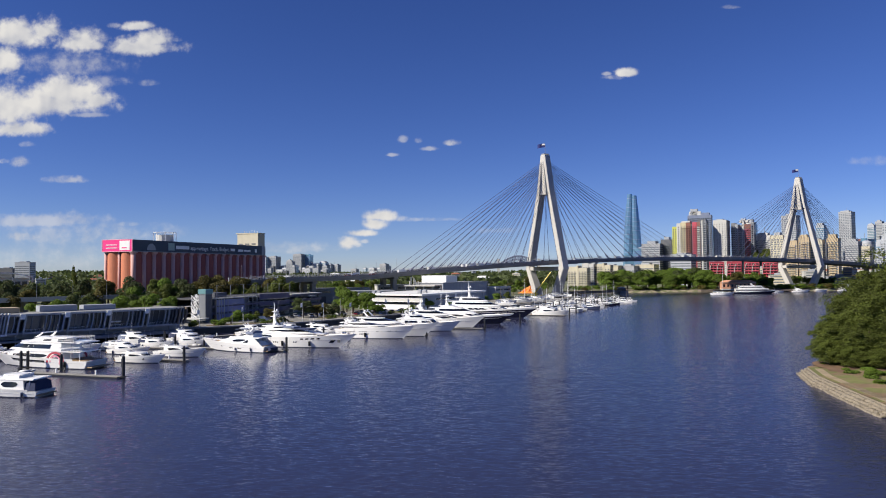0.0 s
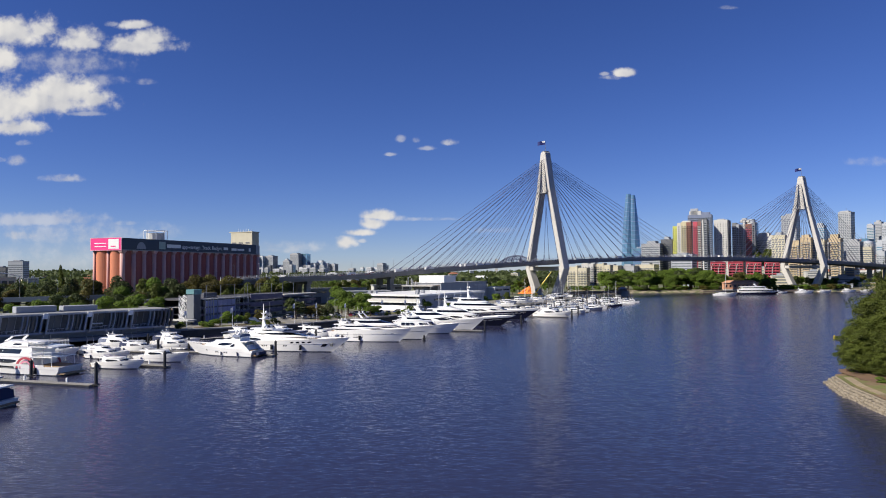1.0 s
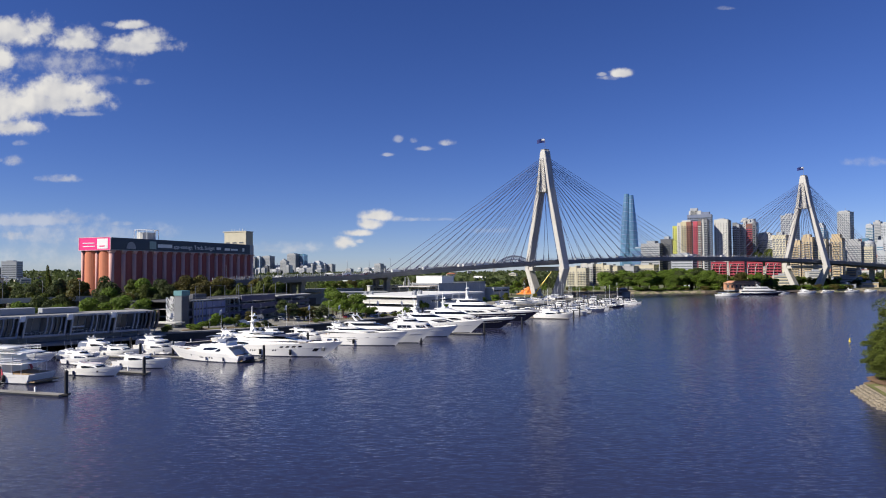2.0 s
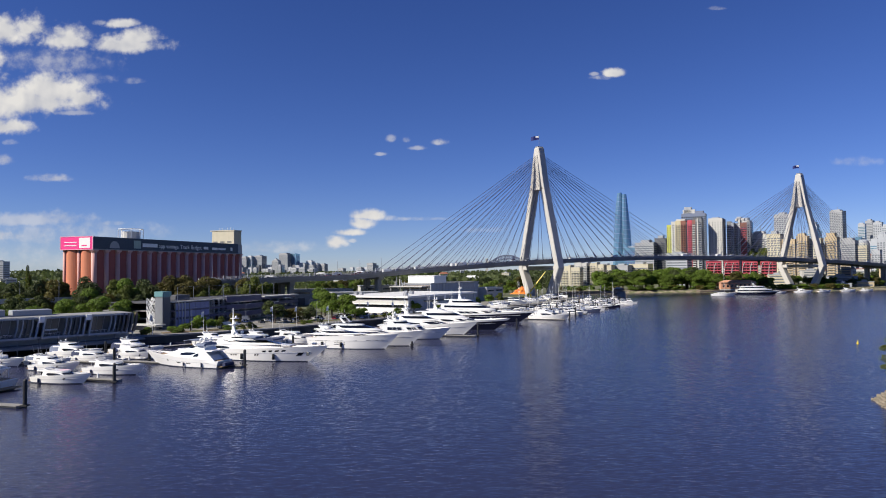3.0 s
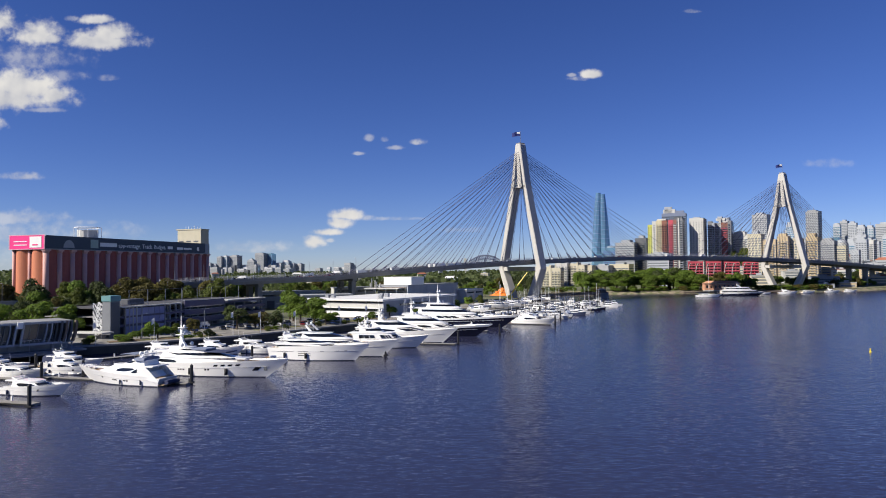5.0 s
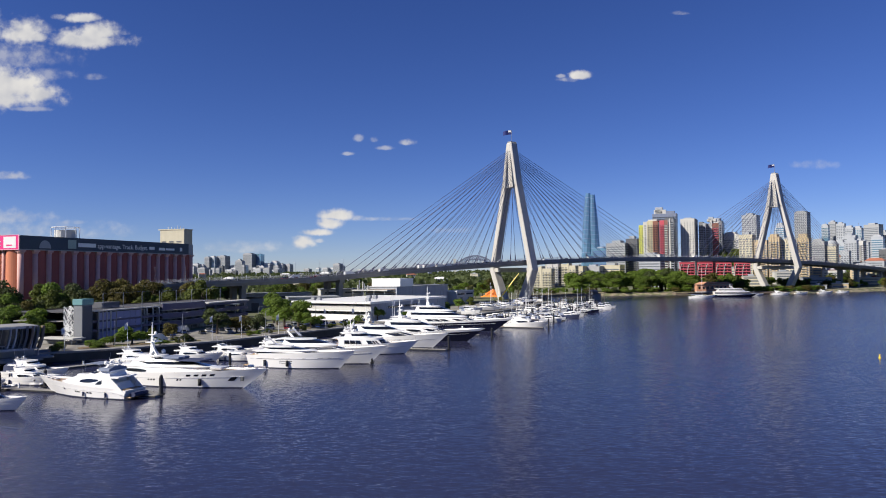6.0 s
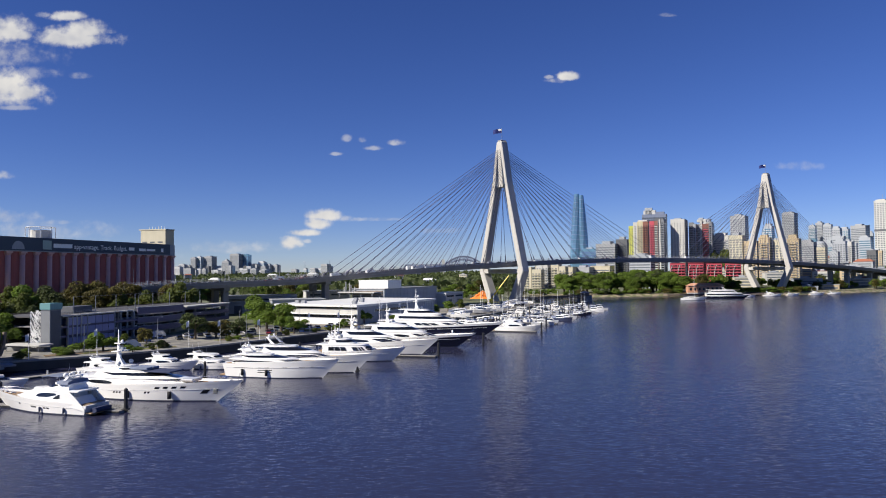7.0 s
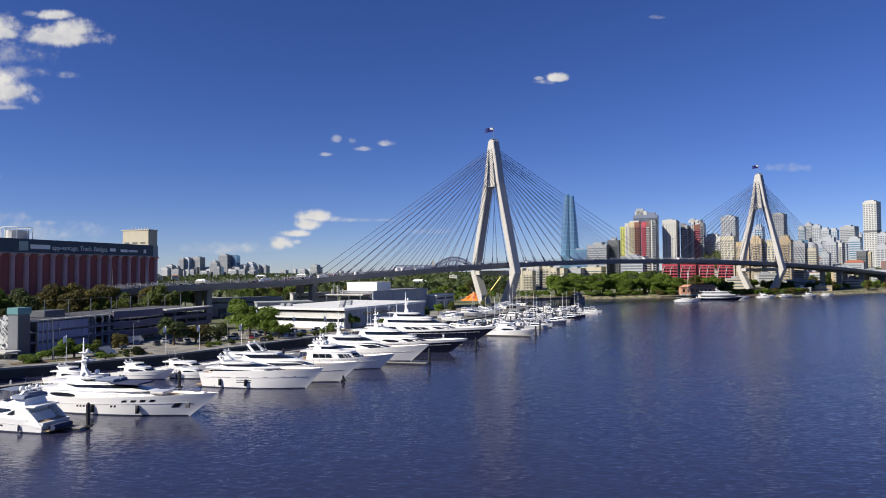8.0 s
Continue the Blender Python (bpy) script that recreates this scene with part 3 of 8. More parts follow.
def arc_wall(x0, y0, x1, y1, bulge, z0, z1, n=8):
    """A shell bowed outwards between two feet, like the visible part of one silo drum."""
    a, b = Vector((x0, y0)), Vector((x1, y1))
    out = Vector((b - a)).normalized()
    out = Vector((out.y, -out.x))
    line = [a.lerp(b, i / n) + out * bulge * math.sin(math.pi * i / n) for i in range(n + 1)]
    back = [b - out * 1.0, a - out * 1.0]
    return prism(bmesh.new(), [tuple(v) for v in line + back], z0, z1)


def silos():
    s = thing("grain_silos", (-215.7, 440.2, 0), "row of terracotta red concrete grain silos under a dark banner", "silo", turn=SILO_TURN)
    L, W, TOP = 146.0, 22.8, 38.4
    part("core", boxes((1.5, L - 1.5, 1.5, W - 1.5, 2, TOP)), BRICK_RED, s)
    n = 16
    step = L / n
    for i in range(n):
        part("drum", arc_wall(i * step, 0.6, (i + 1) * step, 0.6, 0.9, 2, TOP, 7), BRICK_RED, s, smooth=False)
    for i in range(n + 1):
        x = i * step
        col = part("column", tube(bmesh.new(), (x, 0.1, 2), (x, 0.1, TOP - 1.6), 1.55, 10), SILO_PINK, s, "pale pink painted column", smooth=True)
        bm = boxes((x - 2.0, x + 2.0, -1.55, 1.6, TOP - 0.9, TOP))
        tube(bm, (x, 0.1, TOP - 1.9), (x, 0.1, TOP - 0.9), 1.65, 10, 2.0)
        part("capital", bm, SILO_PINK, col)
    for i in range(2):
        y0 = W - i * W / 2
        part("end_drum", arc_wall(0.4, y0 - 0.4, 0.4, y0 - W / 2 + 0.4, 2.4, 2, TOP, 10), SILO_SUNLIT_ORANGE, s, "end drum whose orange carries the sunlight")
    for y in (0.0, W / 2, W):
        part("end_column", tube(bmesh.new(), (-0.2, y, 2), (-0.2, y, TOP), 0.95, 10), SILO_PINK, s, smooth=True)
    part("far_end", arc_wall(L, 0.5, L, W - 0.5, 1.5, 2, TOP, 8), BRICK_RED, s)
    attic = part("attic", boxes((-2.2, L + 0.5, -1.6, W + 1.2, TOP, 45.9), (3, L - 3, 2, W - 3, 45.9, 46.5)), GREY_WALL, s, "grey attic storey above the drums")
    banner = part("banner", boxes((-1.9, L - 5, -1.85, -1.6, TOP + 0.5, 46.3)), SIGN_DARK, attic, "long dark slate advertising banner")
    def on_banner(x, z):
        return Matrix.LocRotScale((x, -1.87, z), Euler((radians(90), 0, 0)), None)
    lettering(attic, "app-vantage. Track. Budget.", 4.0, on_banner(52.6, TOP + 2.4), WHITE)
    for x0, x1, z0, z1 in ((37.5, 51.2, 2.6, 5.0), (98.8, 104, 2.6, 4.6), (108.5, 115, 2.4, 4.2), (116, 124.8, 2.6, 4.0), (131, 133.5, 2.2, 4.8)):
        part("lettering_bar", boxes((x0, x1, -1.95, -1.85, TOP + z0, TOP + z1)), WHITE, attic)
    part("banner_square", boxes((30, 36, -1.97, -1.85, TOP + 1.5, TOP + 6.6)), mat("banner_square_paint", (0.32, 0.42, 0.38), 0.6, var=0.25, scale=0.8), attic, "pale green square on the banner")
    part("banner_shape", loft(bmesh.new(), [[(14 + 4 * math.cos(a), y, TOP + 1.2 + 4.5 * max(0, math.sin(a))) for a in [math.pi * i / 8 for i in range(9)]] for y in (-1.97, -1.85)]), GREY_WALL, attic, "grey rounded shape on the banner")
    end = part("end_banner", boxes((-2.5, -2.2, -1.4, W + 1.0, TOP + 0.2, 46.4)), SIGN_PINK, attic, "bright magenta advertising panel")
    part("frame", boxes((-2.6, -2.5, -1.6, -1.1, TOP, 46.6), (-2.6, -2.5, W + 0.7, W + 1.2, TOP, 46.6), (-2.6, -2.5, -1.1, W + 0.7, 46.25, 46.6), (-2.6, -2.5, -1.1, W + 0.7, TOP, TOP + 0.35)), mat("pale_pink_frame", (0.75, 0.35, 0.45), 0.5), end)
    part("white_square", boxes((-2.62, -2.5, 0.6, 9.0, TOP + 1.0, 45.6)), WHITE, end)
    for z in (2.3, 4.3):
        part("lettering_bar", boxes((-2.66, -2.5, 11, 20.5, TOP + z, TOP + z + 0.5)), WHITE, end)
    part("square_bar", boxes((-2.70, -2.62, 3, 7, TOP + 2.2, TOP + 2.9)), SIGN_PINK, end)
    # roof plant: a framed white tank, and the cream lift tower at the far end
    tank = part("roof_tank", tube(bmesh.new(), (42, 12, 46.5), (42, 12, 51.5), 6.0, 14), OFF_WHITE, s, "white round roof tank", smooth=False)
    for a in range(8):
        x, y = 42 + 7.6 * math.cos(a * math.pi / 4), 12 + 7.6 * math.sin(a * math.pi / 4)
        x2, y2 = 42 + 7.6 * math.cos((a + 1) * math.pi / 4), 12 + 7.6 * math.sin((a + 1) * math.pi / 4)
        part("tank_frame", tubes(0.22, ((x, y, 46.5), (x, y, 53.2)), ((x, y, 53.2), (x2, y2, 53.2)), sides=5), WHITE, tank)
    tower = part("lift_tower", boxes((139, 148.5, 0.4, 21.5, 38.4, 56.8), bevel=0.2), CREAM, s, "cream rendered lift tower")
    part("tower_cap", boxes((138.7, 148.8, 0.1, 22.8, 56.8, 57.5)), CREAM, tower)
    for k in range(6):
        part("antenna", tubes(0.18, ((140 + 1.4 * k, 2 + 3.6 * k, 57.5), (140 + 1.4 * k, 2 + 3.6 * k, 59.2 + 0.5 * (k % 3))), sides=5), WHITE, tower)
    for k in range(3):
        part("louvre", boxes((138.85, 139.0, 3 + 6.5 * k, 7 + 6.5 * k, 47.5, 48.6)), DARK_WALL, tower)
    for x0, x1, z in ((8, 30, 11.5), (55, 75, 13.0)):
        part("walkway", boxes((x0, x1, -8, -2.5, z, z + 0.7)), DARK_CONCRETE, s, "grey loading walkway at the foot")


silos()


# ---- car park with its stair tower ----
GARAGE_AT = (-112.0, 294.0)


def car_park():
    g = thing("car_park", (*GARAGE_AT, 0), "dark multi-storey car park with blue glazed front", "car park", turn=SILO_TURN)
    L, W, T = 99.0, 34.0, 12.4
    floors = [2.9, 6.2, 9.3]
    for z in floors + [T]:
        part("floor_slab", boxes((4.5, L, 0.5, W, z - 0.35, z)), DARK_CONCRETE if z < T else ASPHALT, g)
    part("core_wall", boxes((8, L - 1, W - 6, W - 0.5, 2.5, T)), DARK_WALL, g)
    for k in range(13):
        x = 8 + k * 7.5
        part("column", boxes((x - 0.35, x + 0.35, 0.6, 1.3, 2.5, T - 0.35)), DARK_CONCRETE, g)
    # screened bays: blue panels on every floor, dark slots between the floors, one open bay beside the stair
    for z, hi in ((2.9, 2.6), (6.5, 2.3), (9.5, 2.5)):
        for x0, x1 in ((7.4, 8.9), (9.1, 10.7), (11.0, 12.4), (12.9, 15.2), (15.5, 18.9), (19.1, 22.0), (22.2, 25.0), (25.2, 27.7)):
            part("screen_panel", boxes((x0, x1, -0.05, 0.06, z, z + hi), bevel=0.02), PANEL_BLUE, g)
        part("spandrel", boxes((4.6, 28, 0.1, 0.5, z - 0.75, z - 0.1)), VIOLET_CONCRETE, g)
    for x, w, pale in ((7.1, 0.25, GREY_WALL), (9.0, 0.18, OFF_WHITE), (10.85, 0.22, OFF_WHITE), (12.65, 0.36, OFF_WHITE), (15.35, 0.2, GREY_WALL), (27.9, 0.3, GREY_WALL)):
        part("mullion", boxes((x - w / 2, x + w / 2, -0.3, 0.1, 2.5, T)), pale, g)
    part("inner_screen", boxes((7, 28, 3.0, 3.2, 2.5, T - 0.4)), BLUE_WALL, g)
    part("roof_edge", boxes((4.5, 37.0, -0.7, 0.5, T + 0.1, T + 0.5)), OFF_WHITE, g, "pale roof edge beam")
    part("roof_rail", tubes(0.05, *[((4.5, -0.4, T + h), (37, -0.4, T + h)) for h in (0.9, 1.4)], *[((4.6 + 2.3 * k, -0.4, T + 0.4), (4.6 + 2.3 * k, -0.4, T + 1.4)) for k in range(15)], sides=4), STEEL, g)
    # open decks beside the screens
    for z in (6.1, 9.2):
        part("deck_edge", boxes((28, 41, -0.1, 0.5, z - 0.45, z + 0.35)), VIOLET_CONCRETE, g)
        part("deck_rail", tubes(0.06, *[((28, 0, z + h), (41, 0, z + h)) for h in (0.7, 1.05)], sides=4), STEEL, g)
    for x in (31.2, 34.6, 38.0):
        part("deck_column", boxes((x - 0.25, x + 0.25, 0.0, 0.5, 2.5, T)), GREY_WALL, g)
    # the ramp's swelling parapets, floor upon floor
    def swell(out, z0, z1, thick=0.35):
        line = [(39.5 + 27.0 * i / 18, -0.2 - out * math.sin(math.pi * i / 18) ** 0.7) for i in range(19)]
        return prism(bmesh.new(), line + [(x, y + thick) for x, y in reversed(line)], z0, z1)
    for z0, z1, out in ((4.7, 6.6, 2.6), (7.9, 9.8, 2.9), (11.1, 13.5, 3.2)):
        part("ramp_parapet", swell(out, z0, z1), VIOLET_CONCRETE, g, "curved violet-grey ramp parapet")
        part("parapet_lip", swell(out + 0.12, z1, z1 + 0.14, 0.6), GREY_WALL, g)
    for z in (4.6, 7.8, 11.0):
        part("ramp_slab", swell(2.4, z - 0.35, z, 6.0), DARK_CONCRETE, g)
    for k in range(5):
        x = 43 + 5.0 * k
        part("ramp_column", tube(bmesh.new(), (x, -0.2, 2.5), (x, -0.2, T), 0.3, 8), GREY_WALL, g)
    part("ramp_core", boxes((46, 60, 5.5, 10, 2.5, T + 0.6)), DARK_WALL, g)
    # straight decks to the far end: deep parapets with dark gaps under a pale roof slab
    for z in (5.2, 8.3):
        part("parapet", boxes((66.5, L + 0.2, -0.5, 0.25, z, z + 1.45), bevel=0.05), VIOLET_CONCRETE, g)
        part("end_parapet", boxes((L - 0.1, L + 0.2, 0.25, W, z, z + 1.45)), VIOLET_CONCRETE, g)
    part("roof_parapet", boxes((66.5, L + 0.2, -0.45, 0.2, T - 1.2, T - 0.35)), VIOLET_CONCRETE, g)
    part("white_parapet", boxes((68, L + 0.5, -0.9, 4.0, T - 0.35, T + 0.15), bevel=0.05), OFF_WHITE, g, "white roof slab edge")
    part("skylight", boxes((84, 89, -2.6, -0.9, T - 1.6, T - 1.1), bevel=0.08), OFF_WHITE, g, "small white canopy")
    part("ground_wall", boxes((40, L, 0.6, 0.9, 2.5, 4.6)), DARK_WALL, g)
    for k in range(4):
        part("garage_door", boxes((44 + k * 9, 49 + k * 9, 0.5, 0.6, 2.5, 4.9)), GREY_WALL, g)
    # stair tower and its white lattice screen, at the corner
    tower = part("stair_tower", boxes((0, 4.4, 0, 3.6, 2, 15.0), bevel=0.08), TOWER_GREY, g, "grey stair tower with teal cap")
    part("tower_cap", boxes((-0.25, 4.65, -0.25, 3.85, 15.0, 17.0), bevel=0.06), TEAL, tower)
    # charcoal sheet: shade of the face turned from the sun, as colour
    part("tower_side", boxes((0.4, 4.1, -0.06, 0, 3.2, 14.6)), DARK_WALL, tower)
    screen = part("lattice_backing", boxes((0.9, 1.1, 3.6, 8.4, 2.5, 14.2)), DARK_WALL, g)
    rng = random.Random(5)
    for k in range(110):
        y, z = 3.7 + rng.random() * 4.5, 2.7 + rng.random() * 10.9
        lean = rng.choice((-1, 1)) * rng.uniform(0.7, 1.3)
        part("lattice_slat", tubes(0.15, ((0.7, y, z), (0.7, min(8.3, max(3.7, y + lean)), z + 1.3)), sides=4), WHITE, screen)
    part("canopy_wall", boxes((-3.5, -3.1, -1, 13, 2.5, 3.5)), DARK_CONCRETE, g)
    part("entrance_canopy", boxes((-6.5, -1.0, -2.5, 12, 4.2, 4.7), bevel=0.1), OFF_WHITE, g, "pale entrance canopy")
    for y in (-1.5, 4, 10.5):
        part("canopy_post", tube(bmesh.new(), (-5.8, y, 2.4), (-5.8, y, 4.2), 0.12, 6), STEEL, g)
    # poles along the roof
    for k in range(8):
        x = 17.9 + k * 9.35
        part("roof_pole", tubes(0.13, ((x, 8 - 0.6 * k, T), (x, 8 - 0.6 * k, T + 6.0)), sides=5), STEEL, g)
    part("roof_mesh", boxes(*[(17.9 + k * 9.35, 17.9 + (k + 1) * 9.35, 8 - 0.6 * k - 0.02, 8 - 0.6 * k + 0.02, T + h, T + h + 0.05) for k in range(7) for h in (1.2, 5.9)]), STEEL, g)
    part("plant_room", boxes((24, 33, 14, 20, T, T + 2.2), bevel=0.1), DARK_WALL, g)


car_park()


# ---- marina building on the quay: slanted glass front between white raking fins ----
def marina_building():
    d = Vector((0.70, 0.714)).normalized()
    m = thing("marina_building", (-117.65, 249.63, 0), "low marina building of leaning glazed bays with white heads", "building", turn=yaw_of(*d))
    # own x along the front, own y to the back
    FLOOR, ROOF, LEFT, RIGHT, BAY = 5.0, 10.9, -94.0, 14.6, 13.4
    part("wharf_deck", boxes((LEFT, RIGHT + 3, -2.5, 13, 2.0, 2.5)), DARK_CONCRETE, m)
    part("undercroft_wall", boxes((LEFT, RIGHT, 4.0, 12, 2.5, FLOOR - 0.5)), GREY_WALL, m)
    part("upper_floor", boxes((LEFT, RIGHT, -0.2, 12, FLOOR - 0.5, FLOOR - 0.02)), GREY_WALL, m)
    part("rear_wall", boxes((LEFT, RIGHT - 1, 11, 20, 2.5, 9.8)), GREY_WALL, m)
    part("roof", boxes((LEFT, RIGHT - 0.3, -0.2, 13, ROOF + 0.02, ROOF + 0.25), bevel=0.05), DARK_CONCRETE, m, "thin grey roof slab")
    for x0, x1, top in ((-88, -74, 2.6), (-66, -55, 2.8), (-51, -39, 2.2), (-33, -21, 2.4), (-19, -8, 2.1)):
        part("roof_plant", boxes((x0, x1, 7.5, 12.5, ROOF + 0.25, ROOF + top), bevel=0.12), BEIGE if x0 < -40 else GREY_WALL, m, "boxed roof plant")
    for k in range(20):
        part("undercroft_column", tube(bmesh.new(), (LEFT + 2 + 5.6 * k, 0.4, -3), (LEFT + 2 + 5.6 * k, 0.4, FLOOR - 0.5), 0.2, 7), STEEL if k % 2 else DARK_CONCRETE, m)
    def raked(bm, xa, xb, w, y0, y1, z0, z1, bow=0.0):
        rows = []
        for i in range(5):
            f = i / 4
            x = xa + (xb - xa) * f + bow * math.sin(math.pi * f)
            z = z0 + (z1 - z0) * f
            rows.append([(x, y0, z), (x + w, y0, z), (x + w, y1, z), (x, y1, z)])
        return loft(bm, rows)
    rng = random.Random(31)
    for b in range(7):
        x0 = -6 * BAY + b * BAY - 0.05
        x1 = x0 + BAY
        bay = part("bay_frame", raked(bmesh.new(), x0 + 0.3, x0 + 1.35, 0.5, -0.8, 0.4, FLOOR - 0.6, ROOF + 0.1), OFF_WHITE, m, "leaning pale steel bay frame")
        part("frame_side", raked(bmesh.new(), x1 - 1.5, x1 - 0.4, 0.5, -0.8, 0.4, FLOOR - 0.6, ROOF + 0.1), PALE_GREY, bay)
        part("head_beam", boxes((x0 + 1.85, x1 - 0.4, -0.8, 0.3, ROOF - 0.45, ROOF + 0.1)), PALE_GREY, bay)
        part("sill_beam", boxes((x0 + 0.8, x1 - 1.5, -0.8, 0.3, FLOOR - 0.6, FLOOR + 0.05)), PALE_GREY, bay)
        for k in range(5):
            a = x0 + 1.2 + k * 2.15
            part("glass_pane", raked(bmesh.new(), a, a + 1.0, 2.05, 2.8, 2.9, FLOOR, ROOF - 0.1), MARINA_GLASS, m)
            part("glazing_bar", raked(bmesh.new(), a - 0.08, a + 0.92, 0.12, 2.65, 2.95, FLOOR, ROOF - 0.1), GREY_WALL, m)
        for k in range(4):
            a = x0 + 6.4 + k * 1.35
            part("raking_slat", raked(bmesh.new(), a, a + 1.0, 0.34, -0.5, 0.5, FLOOR, ROOF - 0.4, 0.25), (GREY_WALL, PALE_GREY, DARK_STEEL, GREY_WALL)[k], bay)
        part("white_head", raked(bmesh.new(), x0 - 0.55, x0 - 0.2, 1.5, -1.3, 0.2, ROOF - 1.5, ROOF + 0.25), WHITE, m, "white block between the bays")
        part("balcony_rail", tubes(0.05, *[((x0 + 1.4, -0.4, FLOOR + h), (x1 - 1.2, -0.4, FLOOR + h)) for h in (0.55, 1.05)], sides=4), STEEL, bay)
        for k in range(4):
            a = x0 + 1.6 + k * 1.25
            h = rng.uniform(0.7, 1.1)
            part("terrace_table", boxes((a, a + 0.9, 0.6, 1.5, FLOOR + h - 0.1, FLOOR + h), (a + 0.4, a + 0.5, 1.0, 1.1, FLOOR, FLOOR + h - 0.1)), WHITE, m)
        if b in (2, 5):
            part("terrace_screen", boxes((x0 + 2.0, x0 + 5.5, 1.9, 2.0, FLOOR + 1.6, FLOOR + 2.1)), WHITE, m)
    # the broad white portal towards the far end of the row
    xp = -3 * BAY - 9.5
    for k in range(6):
        part("portal_slat", raked(bmesh.new(), xp + 0.95 * k, xp + 0.95 * k + 1.1, 0.42, -1.2, 0.2, FLOOR - 0.4, ROOF + 0.8), WHITE if k in (0, 5) else PALE_GREY, m)
    part("portal_sill", boxes((xp, xp + 5.3, -1.2, 0.3, FLOOR - 0.8, FLOOR - 0.3)), WHITE, m)
    # closing slats at the near end
    for k in range(4):
        part("end_slat", raked(bmesh.new(), RIGHT - 4.6 + 1.35 * k, RIGHT - 3.5 + 1.35 * k, 0.6, -0.9, 0.5, FLOOR - 0.2, ROOF + 0.1, 0.35), TIMBER if k % 2 else DARK_WALL, m)
    part("end_glass", boxes((RIGHT - 1.2, RIGHT - 1.0, 0.6, 11, FLOOR, ROOF)), MARINA_GLASS, m)
    part("gangway", boxes((-26, RIGHT, -3.4, -2.0, 1.6, 2.2)), DARK_CONCRETE, m)
    part("gangway_rail", tubes(0.05, *[((-26, -3.3, 2.2 + h), (RIGHT, -3.3, 2.2 + h)) for h in (0.5, 1.0)], sides=4), STEEL, m)


marina_building()


# ---- white maritime shed ----
def white_shed():
    d = Vector((-37, 21)).normalized()
    w = thing("waterfront_shed", (-22.9, 377.2, 0), "low white waterfront shed with flat pale roof", "warehouse", turn=yaw_of(*d))
    # own x along the lit long side (away from the corner), own y towards the camera's side, so the building lies at negative y
    A, B, T = 44.0, 73.0, 11.3
    part("wall", boxes((0, A, -B, 0, 2, T - 1.9)), OFF_WHITE, w)
    part("roof", boxes((-1.0, A + 1.5, -B - 0.5, 1.4, T - 1.0, T), bevel=0.08), ROOF_WHITE, w, "flat white roof slab")
    part("dark_clerestory", boxes((0.5, A, 0.02, 0.14, 5.6, 6.9)), TINTED, w)
    for k in range(11):
        part("window", boxes((1 + k * 3.9, 4.4 + k * 3.9, 0.14, 0.22, 5.7, 6.8)), GREY_GLASS, w)
    part("awning", boxes((0, A, 0.0, 2.0, 6.9, 7.2)), ROOF_WHITE, w)
    part("lower_wall", boxes((0.0, A, 0.05, 0.35, 2.4, 5.4)), WHITE, w)
    # the side's blue shade is put into this grey, wall and ribs alike
    part("side_wall", boxes((-0.4, 0, -B, 0, 2, T - 1.0)), PALE_GREY, w, "corrugated side with blue shade put into its grey")
    for k in range(36):
        part("side_rib", boxes((-0.52, -0.4, -2 - k * 2.0 - 0.2, -2 - k * 2.0, 2.4, T - 1.1)), PALE_GREY, w)
    part("side_window", boxes((-0.56, -0.4, -42, -14, 7.6, 8.7)), TINTED, w)
    part("side_door", boxes((-0.56, -0.4, -58, -46, 2.4, 7.0)), DARK_WALL, w)
    for k in range(7):
        x, y = 5 + (k * 11) % 36, -8 - (k * 17) % 50
        part("roof_vent", boxes((x, x + 2.2, y, y + 1.6, T, T + 1.3), bevel=0.1), STEEL, w)


white_shed()


# ---- plainer warehouses and sheds round the bridge ----
def warehouse(place, turn, w, d, h, wall, roof, label, doors=3, gable=0.0):
    b = thing("warehouse", (*place, 0), label, "warehouse", turn=turn)
    part("wall", boxes((0, w, 0, d, 2, h)), wall, b)
    if gable:
        part("roof", loft(bmesh.new(), [[(x, -0.5, h), (x, d + 0.5, h), (x, d / 2, h + gable)] for x in (-0.6, w + 0.6)]), roof, b)
    else:
        part("roof", boxes((-0.4, w + 0.4, -0.4, d + 0.4, h, h + 0.5)), roof, b)
    for k in range(doors):
        x = w * (k + 0.5) / doors
        part("roller_door", boxes((x - 2.2, x + 2.2, -0.12, 0, 2.4, 2 + min(5, h * 0.45))), DARK_WALL, b)
        part("window_strip", boxes((x - w / doors * 0.4, x + w / doors * 0.4, -0.1, 0, h - 2.4, h - 1.3)), GREY_GLASS, b)
    for k in range(int(w / 4)):
        part("cladding_rib", boxes((k * 4, k * 4 + 0.18, -0.08, 0, 2.4, h)), wall, b)
    return b


